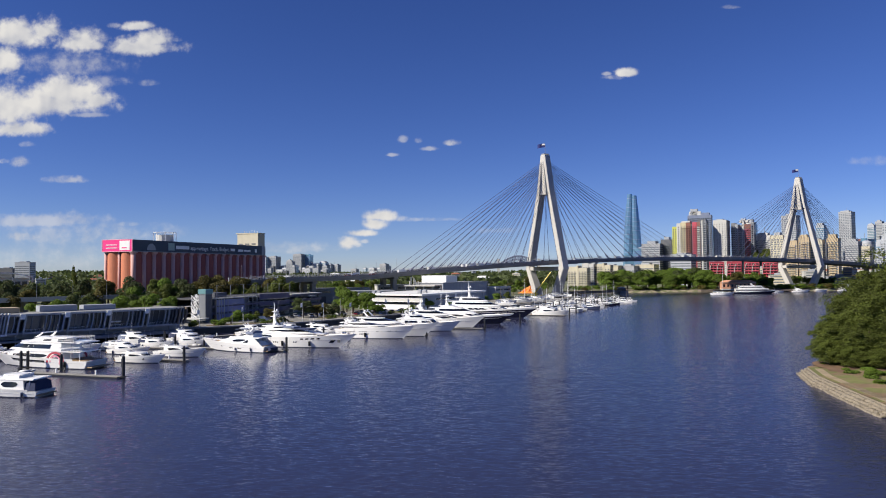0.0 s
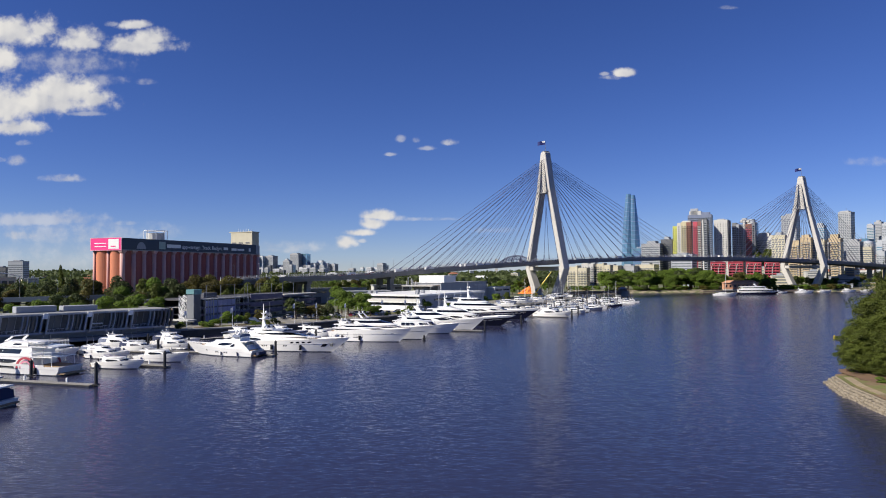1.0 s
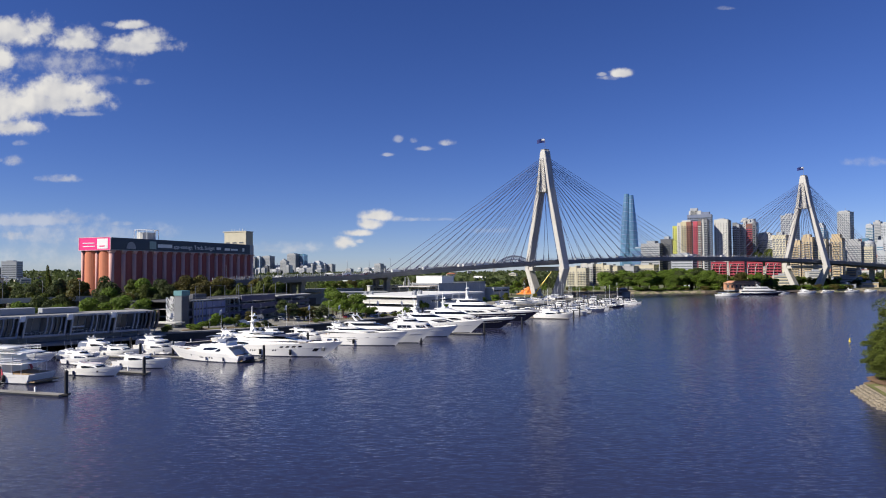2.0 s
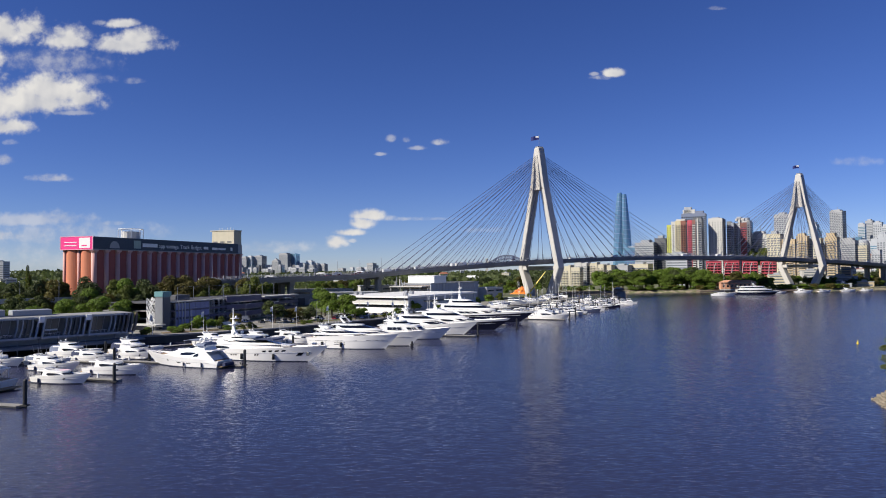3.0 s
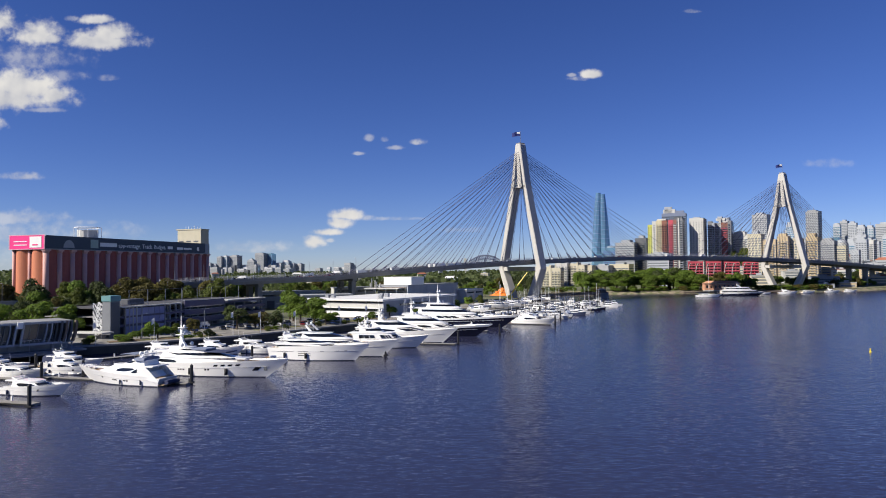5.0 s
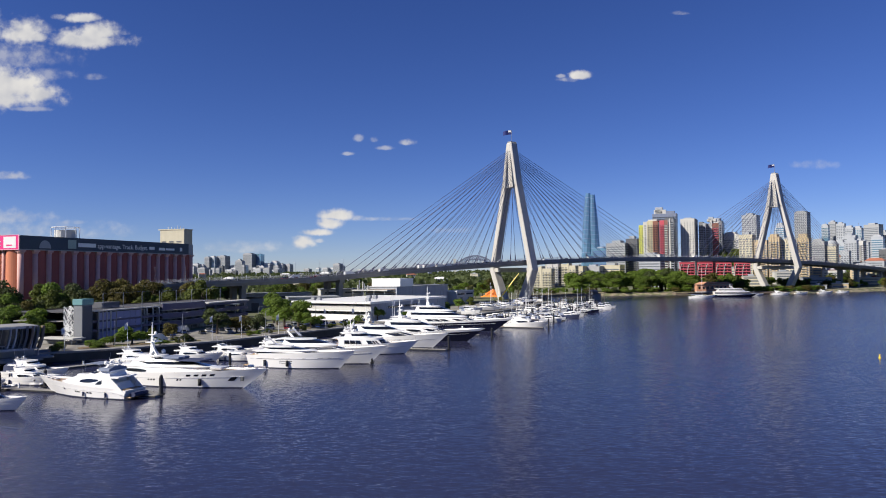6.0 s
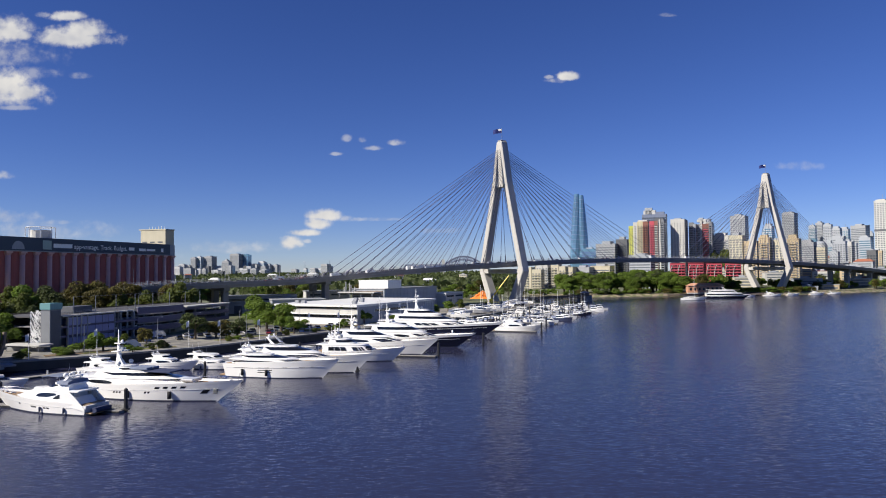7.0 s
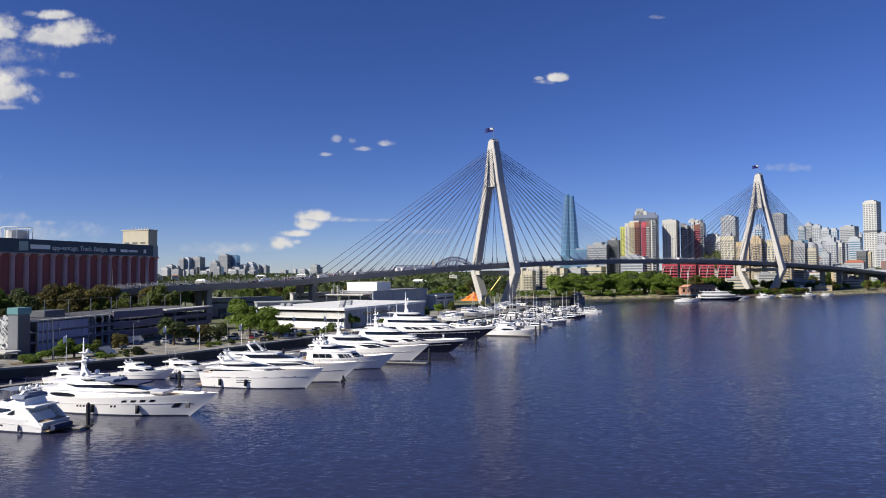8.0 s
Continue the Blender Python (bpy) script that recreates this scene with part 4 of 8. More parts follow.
def plant_building():
    p = thing("plant_building", (-33.0, 477.0, 0), "blue-grey clad plant building with a white rooftop box", "warehouse", turn=-30)
    part("wall", boxes((0, 22, 0, 64, 2, 15.6)), PALE_GREY, p)
    part("roof", boxes((-0.5, 22.5, -0.5, 64.5, 15.6, 16.1)), ROOF_GREY, p)
    for k in range(9):
        part("louvre", boxes((0.6, 21, -0.5, 0, 6.5 + 0.95 * k, 7.0 + 0.95 * k)), DARK_STEEL if k % 2 else TIMBER, p)
    part("canopy", boxes((-6, 19, -6, 0, 13.6, 14.2)), OFF_WHITE, p)
    for k in range(4):
        part("canopy_post", boxes((-5.5 + 7.5 * k, -5.2 + 7.5 * k, -5.6, -5.3, 2, 13.6)), STEEL, p)
    for k in range(16):
        part("cladding_rib", boxes((22, 22.1, 2 + 4 * k, 2.2 + 4 * k, 2.4, 15.6)), PALE_GREY, p)
    box_ob = part("rooftop_box", boxes((2.5, 22.6, 3, 18, 15.9, 20.4), bevel=0.1), WHITE, p, "bright white rooftop box")
    part("box_band", boxes((2.3, 22.8, 2.8, 18.2, 20.4, 20.8)), ROOF_WHITE, box_ob)
    for k in range(5):
        part("stack", tube(bmesh.new(), (-3.5 + 1.8 * k, -3.0 - (k % 2), 14.2), (-3.5 + 1.8 * k, -3.0 - (k % 2), 17.0 + (k * 7 % 4)), 0.35, 7), STEEL if k % 2 else OFF_WHITE, p)


plant_building()
warehouse((24, 520), 60, 26, 12, 11.0, OFF_WHITE, ROOF_WHITE, "pale yard building beside the pylon", 2)
warehouse((8, 516), 40, 34, 14, 10.5, GREY_WALL, ROOF_GREY, "low grey shed beside the pylon", 3)
warehouse((-104, 470), 18, 40, 20, 12.0, GREY_WALL, ROOF_GREY, "grey workshop under the approach viaduct", 3)
warehouse((-62, 500), 18, 26, 18, 13.5, OFF_WHITE, ROOF_GREY, "pale workshop under the approach viaduct", 2)
warehouse((-72, 440), 17, 28, 14, 11.0, GREY_WALL, ROOF_GREY, "grey office shed with framed front", 3)


# ---- boats ----
BERTH = -17.5      # the way the berths point, out from the quay


def hull_x(L, u, t):
    return L * (0.86 * u + 0.14 * u * u * max(-0.4, min(1.15, t)))


def hull_b(B, u, t):
    b = B / 2 * (1 - max(0.0, (u - 0.40) / 0.60) ** 2.3) * (0.90 + 0.10 * min(1.0, u / 0.3))
    return max(0.02, b * (1 - (1 - t) * (0.07 + 0.34 * u ** 3)))


def hull_h(Hs, Hb, u):
    return Hs + (Hb - Hs) * u ** 1.7


def hull_band(L, B, Hs, Hb, u0, u1, t0, t1, off=0.025, sides=(-1, 1), n=10, flat=None):
    """A strip laid on the hull's side between two heights: stripes, windows, ports. t: share of the side's height; flat: metres instead."""
    bm = bmesh.new()
    for side in sides:
        rows = []
        for i in range(n + 1):
            u = u0 + (u1 - u0) * (1 - (1 - i / n) ** 1.25)
            h = hull_h(Hs, Hb, u)
            a, b = (t0, t1) if flat is None else (flat[0] / h, flat[1] / h)
            ring = []
            for t, o in ((a, off), (b, off), (b, -0.06), (a, -0.06)):
                ring.append((hull_x(L, u, t), side * (hull_b(B, u, t) + o), h * t))
            rows.append(ring)
        loft(bm, rows)
    return bm


def tier_outline(x0, x1, w, nose, z):
    """The plan of a deckhouse: square at the back, rounded to the front."""
    side = [(x0 + (x1 - nose - x0) * i / 6, w, z) for i in range(6)]
    front = [(x1 - nose + nose * math.sin(a), w * math.cos(a) ** 0.75, z) for a in [math.pi / 2 * i / 6 for i in range(6)]]
    half = side + front
    return half + [(x1, 0.0, z)] + [(x, -y, z) for x, y, z in reversed(half)]


def tier_rings(x0, x1, w, z0, z1, nose, rake, aft, taper, L=0.0, B=0.0):
    """Two outlines, kept inside the hull's own plan where the bow narrows."""
    rings = tier_outline(x0, x1, w, nose, z0), tier_outline(x0 + aft, x1 - rake, w * taper, nose * 0.85, z1)
    if not L:
        return rings
    return [[(x, math.copysign(min(abs(y), 0.93 * hull_b(B, min(0.985, x / L * (1.165 - 0.09 * x / L)), 0.5)), y), z) for x, y, z in r] for r in rings]


def tier_band(rings, f0, f1, i0, i1, side, out=0.035, square=False):
    """A window strip on a deckhouse between two heights (shares), from outline point i0 to i1 on one side (0 or 1) or round the front (2)."""
    lo, hi = rings
    n = len(lo)
    cx = sum(p[0] for p in lo) / n
    bm = bmesh.new()
    for span in ((range(i0, i1 + 1), range(n - 1 - i1, n - i0), range(i0, n - i0))[side],):
        rows = []
        span = list(span)
        steps = 3 * (len(span) - 1)
        for k in range(steps + 1):
            i = span[min(k // 3, len(span) - 2)]
            w = k / 3 - min(k // 3, len(span) - 2)
            s = 2 * k / steps - 1
            open_up = 1.0 if side == 2 or square else 0.12 + 0.88 * (1 - abs(s) ** 3.5) ** 0.6
            low = f0 + (f1 - f0) * 0.62 * (1 - open_up)
            ring = []
            for f, o in ((low, out), (low + (f1 - f0) * open_up, out), (low + (f1 - f0) * open_up, -0.05), (low, -0.05)):
                p = Vector(lo[i]).lerp(Vector(lo[i + 1]), w).lerp(Vector(hi[i]).lerp(Vector(hi[i + 1]), w), f)
                d = Vector((p.x - cx, p.y * 3, 0)).normalized()
                ring.append(p + Vector((d.x * o if i > 6 and i < n - 7 else 0, math.copysign(o, p.y) if abs(p.y) > 0.01 else 0, 0)))
            rows.append(ring)
        loft(bm, rows)
    return bm


def bow_rail(bm, L, B, Hs, Hb, u0, u1, high=0.9, n=9):
    for side in (-1, 1):
        last = None
        for i in range(n + 1):
            u = u0 + (u1 - u0) * i / n
            h = hull_h(Hs, Hb, u)
            p = Vector((hull_x(L, u, 1), side * max(0.05, hull_b(B, u, 1) - 0.15), h))
            q = p + Vector((0, 0, high))
            tube(bm, p, q, 0.022, 4)
            if last is not None:
                tube(bm, last, q, 0.028, 4)
            last = q
    return bm


def yacht(name, stern, turn, L, B, Hs, Hb, tiers, label, category="yacht", hull=None, group="boats in the marina", mast=None, ports=(), hull_glass=(),
          rail=True, arch=None, canvas=None, fenders=2, platform=True, dome=True, stripe=True, glass=None, square=False, long=1.0):
    """A moored motor boat. tiers: (x0, x1, width share, z0, z1, nose, rake, aft rake, window (f0, f1, i0, i1) or None, roof overhang)."""
    y = thing(name, (*stern, 0), label, category, group, turn=turn)
    y.matrix_world = y.matrix_world @ Matrix.Diagonal((long, 1, 1, 1))
    hull, glass = hull or GEL, glass or TINTED
    bm = bmesh.new()
    rows = []
    fine = 28 if L > 19 else 14
    for i in range(fine + 1):
        u = 1 - (1 - i / fine) ** 1.25
        h = hull_h(Hs, Hb, u)
        half = [(hull_x(L, u, t) - (0.03 * L * (t - 0.2) if u == 0 else 0), hull_b(B, u, t) if t > -0.3 else 0.01, h * t) for t in (-0.32, -0.08, 0.12, 0.3, 0.5, 0.7, 0.85, 1.0)]
        rows.append([(x, -b, z) for x, b, z in reversed(half)] + half)
    body = part("hull", loft(bm, rows), hull, y, smooth="edges")
    part("boot_stripe", hull_band(L, B, Hs, Hb, 0.005, 0.99, 0, 0, 0.02, flat=(-0.25, 0.22), n=24), ANTIFOUL, body)
    if stripe:
        part("rubbing_strake", hull_band(L, B, Hs, Hb, 0.02, 0.93, 0.68, 0.705, 0.05, n=26), GEL_GREY if hull is not NAVY_HULL else GEL, body)
    bm = bmesh.new()
    loft(bm, [[(hull_x(L, u, 1) * 0.985 + 0.1, -hull_b(B, u, 1) * 0.93, hull_h(Hs, Hb, u) + 0.02), (hull_x(L, u, 1) * 0.985 + 0.1, hull_b(B, u, 1) * 0.93, hull_h(Hs, Hb, u) + 0.02),
               (hull_x(L, u, 1) * 0.985 + 0.1, hull_b(B, u, 1) * 0.93, hull_h(Hs, Hb, u) + 0.05), (hull_x(L, u, 1) * 0.985 + 0.1, -hull_b(B, u, 1) * 0.93, hull_h(Hs, Hb, u) + 0.05)] for u in [k / 12 * 0.99 for k in range(13)]])
    part("deck", bm, TEAK if L > 20 else GEL_GREY, y)
    part("bulwark", hull_band(L, B, Hs, Hb, 0.12, 0.995, 0.99 if hull is not NAVY_HULL else 0.90, 1.0 + 0.55 / Hb, 0.012, n=26), GEL if hull is NAVY_HULL else hull, y, smooth="edges")
    for u0, u1, t0, t1 in hull_glass:
        for side in (-1, 1):
            part("hull_window", hull_band(L, B, Hs, Hb, u0, u1, t0, t1, 0.02, sides=(side,), n=5), glass, body)
    for u, t in ports:
        for side in (-1, 1):
            part("porthole", hull_band(L, B, Hs, Hb, u, u + 0.45 / L, t, t + 0.32 / Hs, 0.02, sides=(side,), n=2), glass, body)
    if platform:
        part("swim_platform", boxes((-0.06 * L, 0.01 * L, -B * 0.40, B * 0.40, 0.35, 0.62), bevel=0.08), TEAK, y)
    for k, (x0, x1, w, z0, z1, nose, rake, aft, window, over) in enumerate(tiers):
        rings = tier_rings(x0, x1, B / 2 * w, z0, z1, nose, rake, aft, 0.90, L, B)
        house = part("deckhouse", loft(bmesh.new(), rings), GEL, y, smooth="edges")
        if window:
            for f0, f1, i0, i1 in (window if isinstance(window[0], tuple) else (window,)):
                for side in ((0, 1) if i1 < 12 else (2,)):
                    part("window_band", tier_band(rings, f0, f1, i0, i1, side, square=square), glass, house)
                    if square and side < 2:
                        for i in range(i0, i1 + 1):
                            j = i if side == 0 else len(rings[0]) - 1 - i
                            p, q = [Vector(rings[0][j]).lerp(Vector(rings[1][j]), f) for f in (f0, f1)]
                            sy = math.copysign(0.06, p.y)
                            part("window_post", tubes(0.09, (p + Vector((0, sy, 0)), q + Vector((0, sy, 0))), sides=4), GEL, house)
        top = rings[1]
        big = [((px - top[0][0]) * (1 + 0.25 / (top[12][0] - top[0][0])) + top[0][0] - (over if px == top[0][0] else 0), py * 1.02, z1) for px, py, _ in top]
        part("roof", loft(bmesh.new(), [big, [(a * 1.0, b, c + 0.16) for a, b, c in big], [(a, b * 0.9, c + 0.27) for a, b, c in big]]), GEL, house, smooth="edges")
        if over > 1.5:
            for sy in (-1, 1):
                part("roof_post", tubes(0.06, ((x0 - over * 0.5, sy * B * w * 0.42, z0), (x0 - over * 0.5, sy * B * w * 0.42, z1)), sides=5), CHROME, house)
    if arch:
        x, z0, z1 = arch
        z1 = z0 + (z1 - z0) * 0.62
        bm = bmesh.new()
        for sy in (-1, 1):
            loft(bm, [[(x + 1.2, sy * B * 0.33, z0), (x + 2.2, sy * B * 0.33, z0), (x + 2.2, sy * B * 0.30, z0), (x + 1.2, sy * B * 0.30, z0)],
                      [(x - 0.3, sy * B * 0.28, z1), (x + 0.25, sy * B * 0.28, z1), (x + 0.25, sy * B * 0.26, z1), (x - 0.3, sy * B * 0.26, z1)]])
        box(bm, x - 0.4, x + 0.4, -B * 0.29, B * 0.29, z1, z1 + 0.18)
        radar = part("radar_arch", bm, GEL, y)
        if dome:
            for sy in (-0.5, 0.5):
                part("radar_dome", ball(bmesh.new(), x, sy * B * 0.34, z1 + 0.25 + 0.28, 0.32 if L > 20 else 0.22), WHITE, radar, smooth=True)
        for sy in (-1, 1):
            part("aerial", tubes(0.03, ((x, sy * B * 0.27, z1), (x - 0.6, sy * B * 0.27, z1 + 2.6)), sides=4), WHITE, radar)
    if mast:
        x, z0, z1 = mast
        bm = loft(bmesh.new(), [[(x - 0.9, -0.5, z0 - 0.3), (x + 1.5, -0.5, z0 - 0.3), (x + 1.5, 0.5, z0 - 0.3), (x - 0.9, 0.5, z0 - 0.3)],
                                [(x - 0.8, -0.26, z0 + (z1 - z0) * 0.2), (x + 0.1, -0.26, z0 + (z1 - z0) * 0.2), (x + 0.1, 0.26, z0 + (z1 - z0) * 0.2), (x - 0.8, 0.26, z0 + (z1 - z0) * 0.2)],
                                [(x - 0.7, -0.2, z0 + (z1 - z0) * 0.5), (x - 0.15, -0.2, z0 + (z1 - z0) * 0.5), (x - 0.15, 0.2, z0 + (z1 - z0) * 0.5), (x - 0.7, 0.2, z0 + (z1 - z0) * 0.5)],
                                [(x - 0.62, -0.12, z0 + (z1 - z0) * 0.62), (x - 0.36, -0.12, z0 + (z1 - z0) * 0.62), (x - 0.36, 0.12, z0 + (z1 - z0) * 0.62), (x - 0.62, 0.12, z0 + (z1 - z0) * 0.62)],
                                [(x - 0.55, -0.06, z1), (x - 0.43, -0.06, z1), (x - 0.43, 0.06, z1), (x - 0.55, 0.06, z1)]])
        m = part("mast", bm, GEL, y)
        for f in (0.38, 0.6):
            part("crosstree", boxes((x - 0.9, x + 0.9, -0.5 - (0.7 - f) * 4, 0.5 + (0.7 - f) * 4, z0 + (z1 - z0) * f, z0 + (z1 - z0) * f + 0.2), bevel=0.05), GEL, m)
            part("radar_globe", ball(bmesh.new(), x + 0.5, 0, z0 + (z1 - z0) * f + 0.5, 0.36), WHITE, m, smooth=True)
        for sy in (-1, 1):
            part("radar_dome", ball(bmesh.new(), x + 1.2, sy * B * 0.22, z0 + 0.55, 0.5 if L > 25 else 0.3), WHITE, m, smooth=True)
        part("radar_bar", boxes((x + 0.2, x + 0.5, -1.1, 1.1, z0 + (z1 - z0) * 0.45, z0 + (z1 - z0) * 0.45 + 0.2)), WHITE, m)
    if canvas:
        x0, x1, z0, z1, material = canvas
        bm = loft(bmesh.new(), [[(x0, b * B * 0.40, z0 + (z1 - z0) * h) for b, h in ((-1, 0), (-0.9, 0.75), (-0.4, 1), (0.4, 1), (0.9, 0.75), (1, 0))],
                                [((x0 + x1) / 2, b * B * 0.42, z0 + (z1 - z0) * 1.08 * h) for b, h in ((-1, 0), (-0.9, 0.75), (-0.4, 1), (0.4, 1), (0.9, 0.75), (1, 0))],
                                [(x1, b * B * 0.40, z0 + (z1 - z0) * h) for b, h in ((-1, 0), (-0.9, 0.75), (-0.4, 1), (0.4, 1), (0.9, 0.75), (1, 0))]])
        part("canopy", bm, material, y, "canvas cockpit cover")
    if rail:
        part("bow_rail", bow_rail(bmesh.new(), L, B, Hs, Hb, 0.52, 0.985, 0.55 + 0.35 * (L > 20), n=10), CHROME, y)
    if L > 25 and rail:
        # foredeck fittings
        for u, w, d in ((0.84, 0.5, 0.5), (0.89, 0.35, 0.4), (0.93, 0.3, 0.25)):
            h = hull_h(Hs, Hb, u) + 0.05
            part("deck_hatch", boxes((hull_x(L, u, 1) - d, hull_x(L, u, 1) + d, -w, w, h, h + 0.22), bevel=0.05), GEL_GREY, y)
        part("jackstaff", tubes(0.04, ((L * 0.985, 0, Hb), (L * 0.99, 0, Hb + 1.9)), sides=5), CHROME, y)
        part("ensign_staff", tubes(0.04, ((0.3, 0, Hs + 0.1), (-0.9, 0, Hs + 2.3)), sides=5), CHROME, y)
    for k in range(fenders):
        u = 0.2 + 0.25 * k
        h = hull_h(Hs, Hb, u)
        for sy in (-1, 1):
            yy = sy * (hull_b(B, u, 0.5) + 0.22)
            part("fender", tube(bmesh.new(), (hull_x(L, u, 0.5), yy, h * 0.18), (hull_x(L, u, 0.5), yy, h * 0.18 + (0.9 if L < 30 else 1.5)), 0.2 if L < 30 else 0.38, 8), WHITE if hull is NAVY_HULL else RUBBER if L > 30 else CANVAS_NAVY, y, smooth=True)
    return y


def cruiser(stern, turn, L, label, hull=None, cover=None, fly=False, name="motor_cruiser"):
    """A small cabin cruiser: raked screen, low cabin, sometimes a flying bridge."""
    B, k = L * 0.29, L / 15
    tiers = [(0.20 * L, 0.74 * L, 0.80, 1.35 * k, 2.6 * k, 0.22 * L, 0.16 * L, 0.2, ((0.30, 0.80, 2, 8), (0.30, 0.85, 9, 12)), 0.12 * L)]
    if fly:
        tiers.append((0.22 * L, 0.50 * L, 0.66, 2.75 * k, 3.45 * k, 0.08 * L, 0.06 * L, 0.3, (0.55, 0.98, 7, 12), 0.2))
    return yacht(name, stern, turn, L, B, 1.35 * k, 2.0 * k, tiers, label, "motor boat", hull, ports=((0.66, 0.6),) if stern[1] < 260 else (), fenders=1 if stern[1] < 300 else 0,
                 arch=(0.20 * L, 2.65 * k, 3.5 * k if not fly else 4.4 * k), canvas=(0.02 * L, 0.20 * L, 1.4 * k, 2.9 * k, cover) if cover else None, dome=fly)


# the large white yacht nearest the end of the walk, high bow towards the open water
yacht("motor_yacht", (-72.3, 228.3), -20.0, 41.0, 8.2, 2.6, 4.1,
      [(3.5, 35.0, 0.95, 2.7, 4.3, 15, 9.5, 0.6, ((0.30, 0.74, 1, 4),), 2.6),
       (7.0, 28.0, 0.82, 4.5, 5.6, 12, 9.0, 0.6, (0.42, 0.88, 5, 12), 3.2),
       (8.5, 18.0, 0.62, 5.8, 6.5, 5, 3.6, 0.5, (0.3, 0.8, 6, 12), 1.8)],
      "large white three-deck motor yacht moored at its berth", mast=(11.0, 6.7, 14.2), arch=None,
      hull_glass=((0.60, 0.625, 0.80, 0.93), (0.645, 0.67, 0.80, 0.93), (0.69, 0.715, 0.80, 0.93), (0.735, 0.76, 0.80, 0.93), (0.86, 0.895, 0.45, 0.68)), ports=((0.35, 0.5), (0.37, 0.5), (0.39, 0.5), (0.55, 0.5), (0.57, 0.5)), fenders=3)

# stern-out flybridge yacht beside it, bow to the quay
yacht("flybridge_yacht", (-55.8, 203.8), 159.5, 28.5, 6.8, 1.9, 3.2,
      [(4.8, 24.0, 0.88, 2.1, 4.2, 12, 8.0, 0.0, ((0.34, 0.80, 2, 5), (0.46, 0.84, 6, 8), (0.1, 0.9, 0, 1)), 3.0),
       (4.5, 14.0, 0.74, 4.4, 5.4, 6, 4.0, 0.4, (0.5, 0.95, 8, 12), 0.6)],
      "white flybridge yacht moored stern to the open water", arch=(5.6, 5.4, 7.6), hull_glass=((0.36, 0.385, 0.45, 0.58), (0.395, 0.42, 0.45, 0.58), (0.50, 0.515, 0.45, 0.58), (0.52, 0.535, 0.45, 0.58), (0.54, 0.555, 0.45, 0.58)),
      canvas=(4.6, 7.6, 5.6, 6.3, CANVAS), ports=((0.2, 0.55), (0.68, 0.55)))
fly = bpy.data.objects["flybridge_yacht"]
for sy in (-1, 1):
    part("stern_wing", loft(bmesh.new(), [[(x, sy * yy, z) for x, z in ((6.2, 4.3), (3.6, 4.25), (1.6, 2.9), (-0.4, 1.3), (-0.4, 0.9), (6.2, 1.9))] for yy in (3.02, 3.2)]), GEL, fly, "sloping white side wing")
part("transom", loft(bmesh.new(), [[(3.6, y, 3.1), (0.2, y, 0.7), (0.0, y, 0.7), (3.4, y, 3.2)] for y in (-2.2, 2.2)]), GEL, fly)
part("bench", boxes((3.7, 5.0, -1.9, 1.9, 2.0, 2.75), bevel=0.08), CANVAS, fly)
for sy in (-0.9, 0.9):
    part("satellite_dome", ball(bmesh.new(), 7.2, sy, 7.0, 0.5), WHITE, fly, smooth=True)
    part("dome_post", tubes(0.12, ((7.2, sy, 5.5), (7.2, sy, 6.6)), sides=6), WHITE, fly)
part("bimini", loft(bmesh.new(), [[(x, y, z) for y in (-2.2, -1.2, 0, 1.2, 2.2)] + [(x, y, z + 0.12) for y in (2.2, 1.2, 0, -1.2, -2.2)] for x, z in ((7.8, 6.75), (10.4, 6.9), (12.6, 6.7))]), CANVAS, fly)
for x in (8.2, 12.2):
    for sy in (-2.1, 2.1):
        part("bimini_post", tubes(0.04, ((x, sy, 5.3), (x, sy, 6.75)), sides=5), CHROME, fly)
fly.matrix_world = pose(-59.0, 206.2, 0, 0, 0, 159.5) @ Matrix.Diagonal((0.88, 0.92, 1.0, 1))
tender = thing("tender", (-57.5, 205.7, 0.62), "dark covered tender lying on the swim platform", "dinghy", "dinghies", turn=69.5)
part("hull", loft(bmesh.new(), [[(x, -w, 0.45), (x, -w * 0.5, 0), (x, w * 0.5, 0), (x, w, 0.45), (x, w * 0.5, 0.85 * k), (x, -w * 0.5, 0.85 * k)] for x, w, k in ((-2.1, 0.75, 1), (0, 0.85, 1.05), (1.3, 0.65, 1), (2.2, 0.15, 0.8))]), CANVAS_NAVY, tender, smooth="edges")

# folding gangway with its white rail at the stern of the large yacht
big = bpy.data.objects["motor_yacht"]
part("gangway", boxes((-4.6, 1.2, 2.2, 3.0, 3.0, 3.15)), GEL_GREY, big)
part("gangway_rail", tubes(0.05, *[((-4.6, y, 3.1 + h), (1.2, y, 3.6 + h)) for y in (2.25, 2.95) for h in (0.55, 1.1)], *[((-4.6 + 1.15 * k, y, 3.1), (-4.6 + 1.15 * k, y, 4.25 + 0.09 * k)) for k in range(6) for y in (2.25, 2.95)], sides=5), WHITE, big)
for sy in (-1, 1):
    part("deck_awning", boxes((15.0, 19.5, sy * 1.0 - 0.9, sy * 1.0 + 0.9, 6.0, 6.5), bevel=0.1), CANVAS, big)
part("sun_lounge", boxes((27.5, 30.5, -1.6, 1.6, 4.0, 4.5), bevel=0.1), GEL_GREY, big)
part("dark_coaming", boxes((19.0, 25.5, -2.2, 2.2, 5.62, 5.95), bevel=0.1), CANVAS_NAVY, big, "dark sunk foredeck well")
for sy in (-1, 1):
    part("anchor_pocket", boxes((35.6, 36.5, sy * 1.75 - 0.15, sy * 1.75 + 0.15, 1.9, 2.8), bevel=0.06), DARK_STEEL, big)
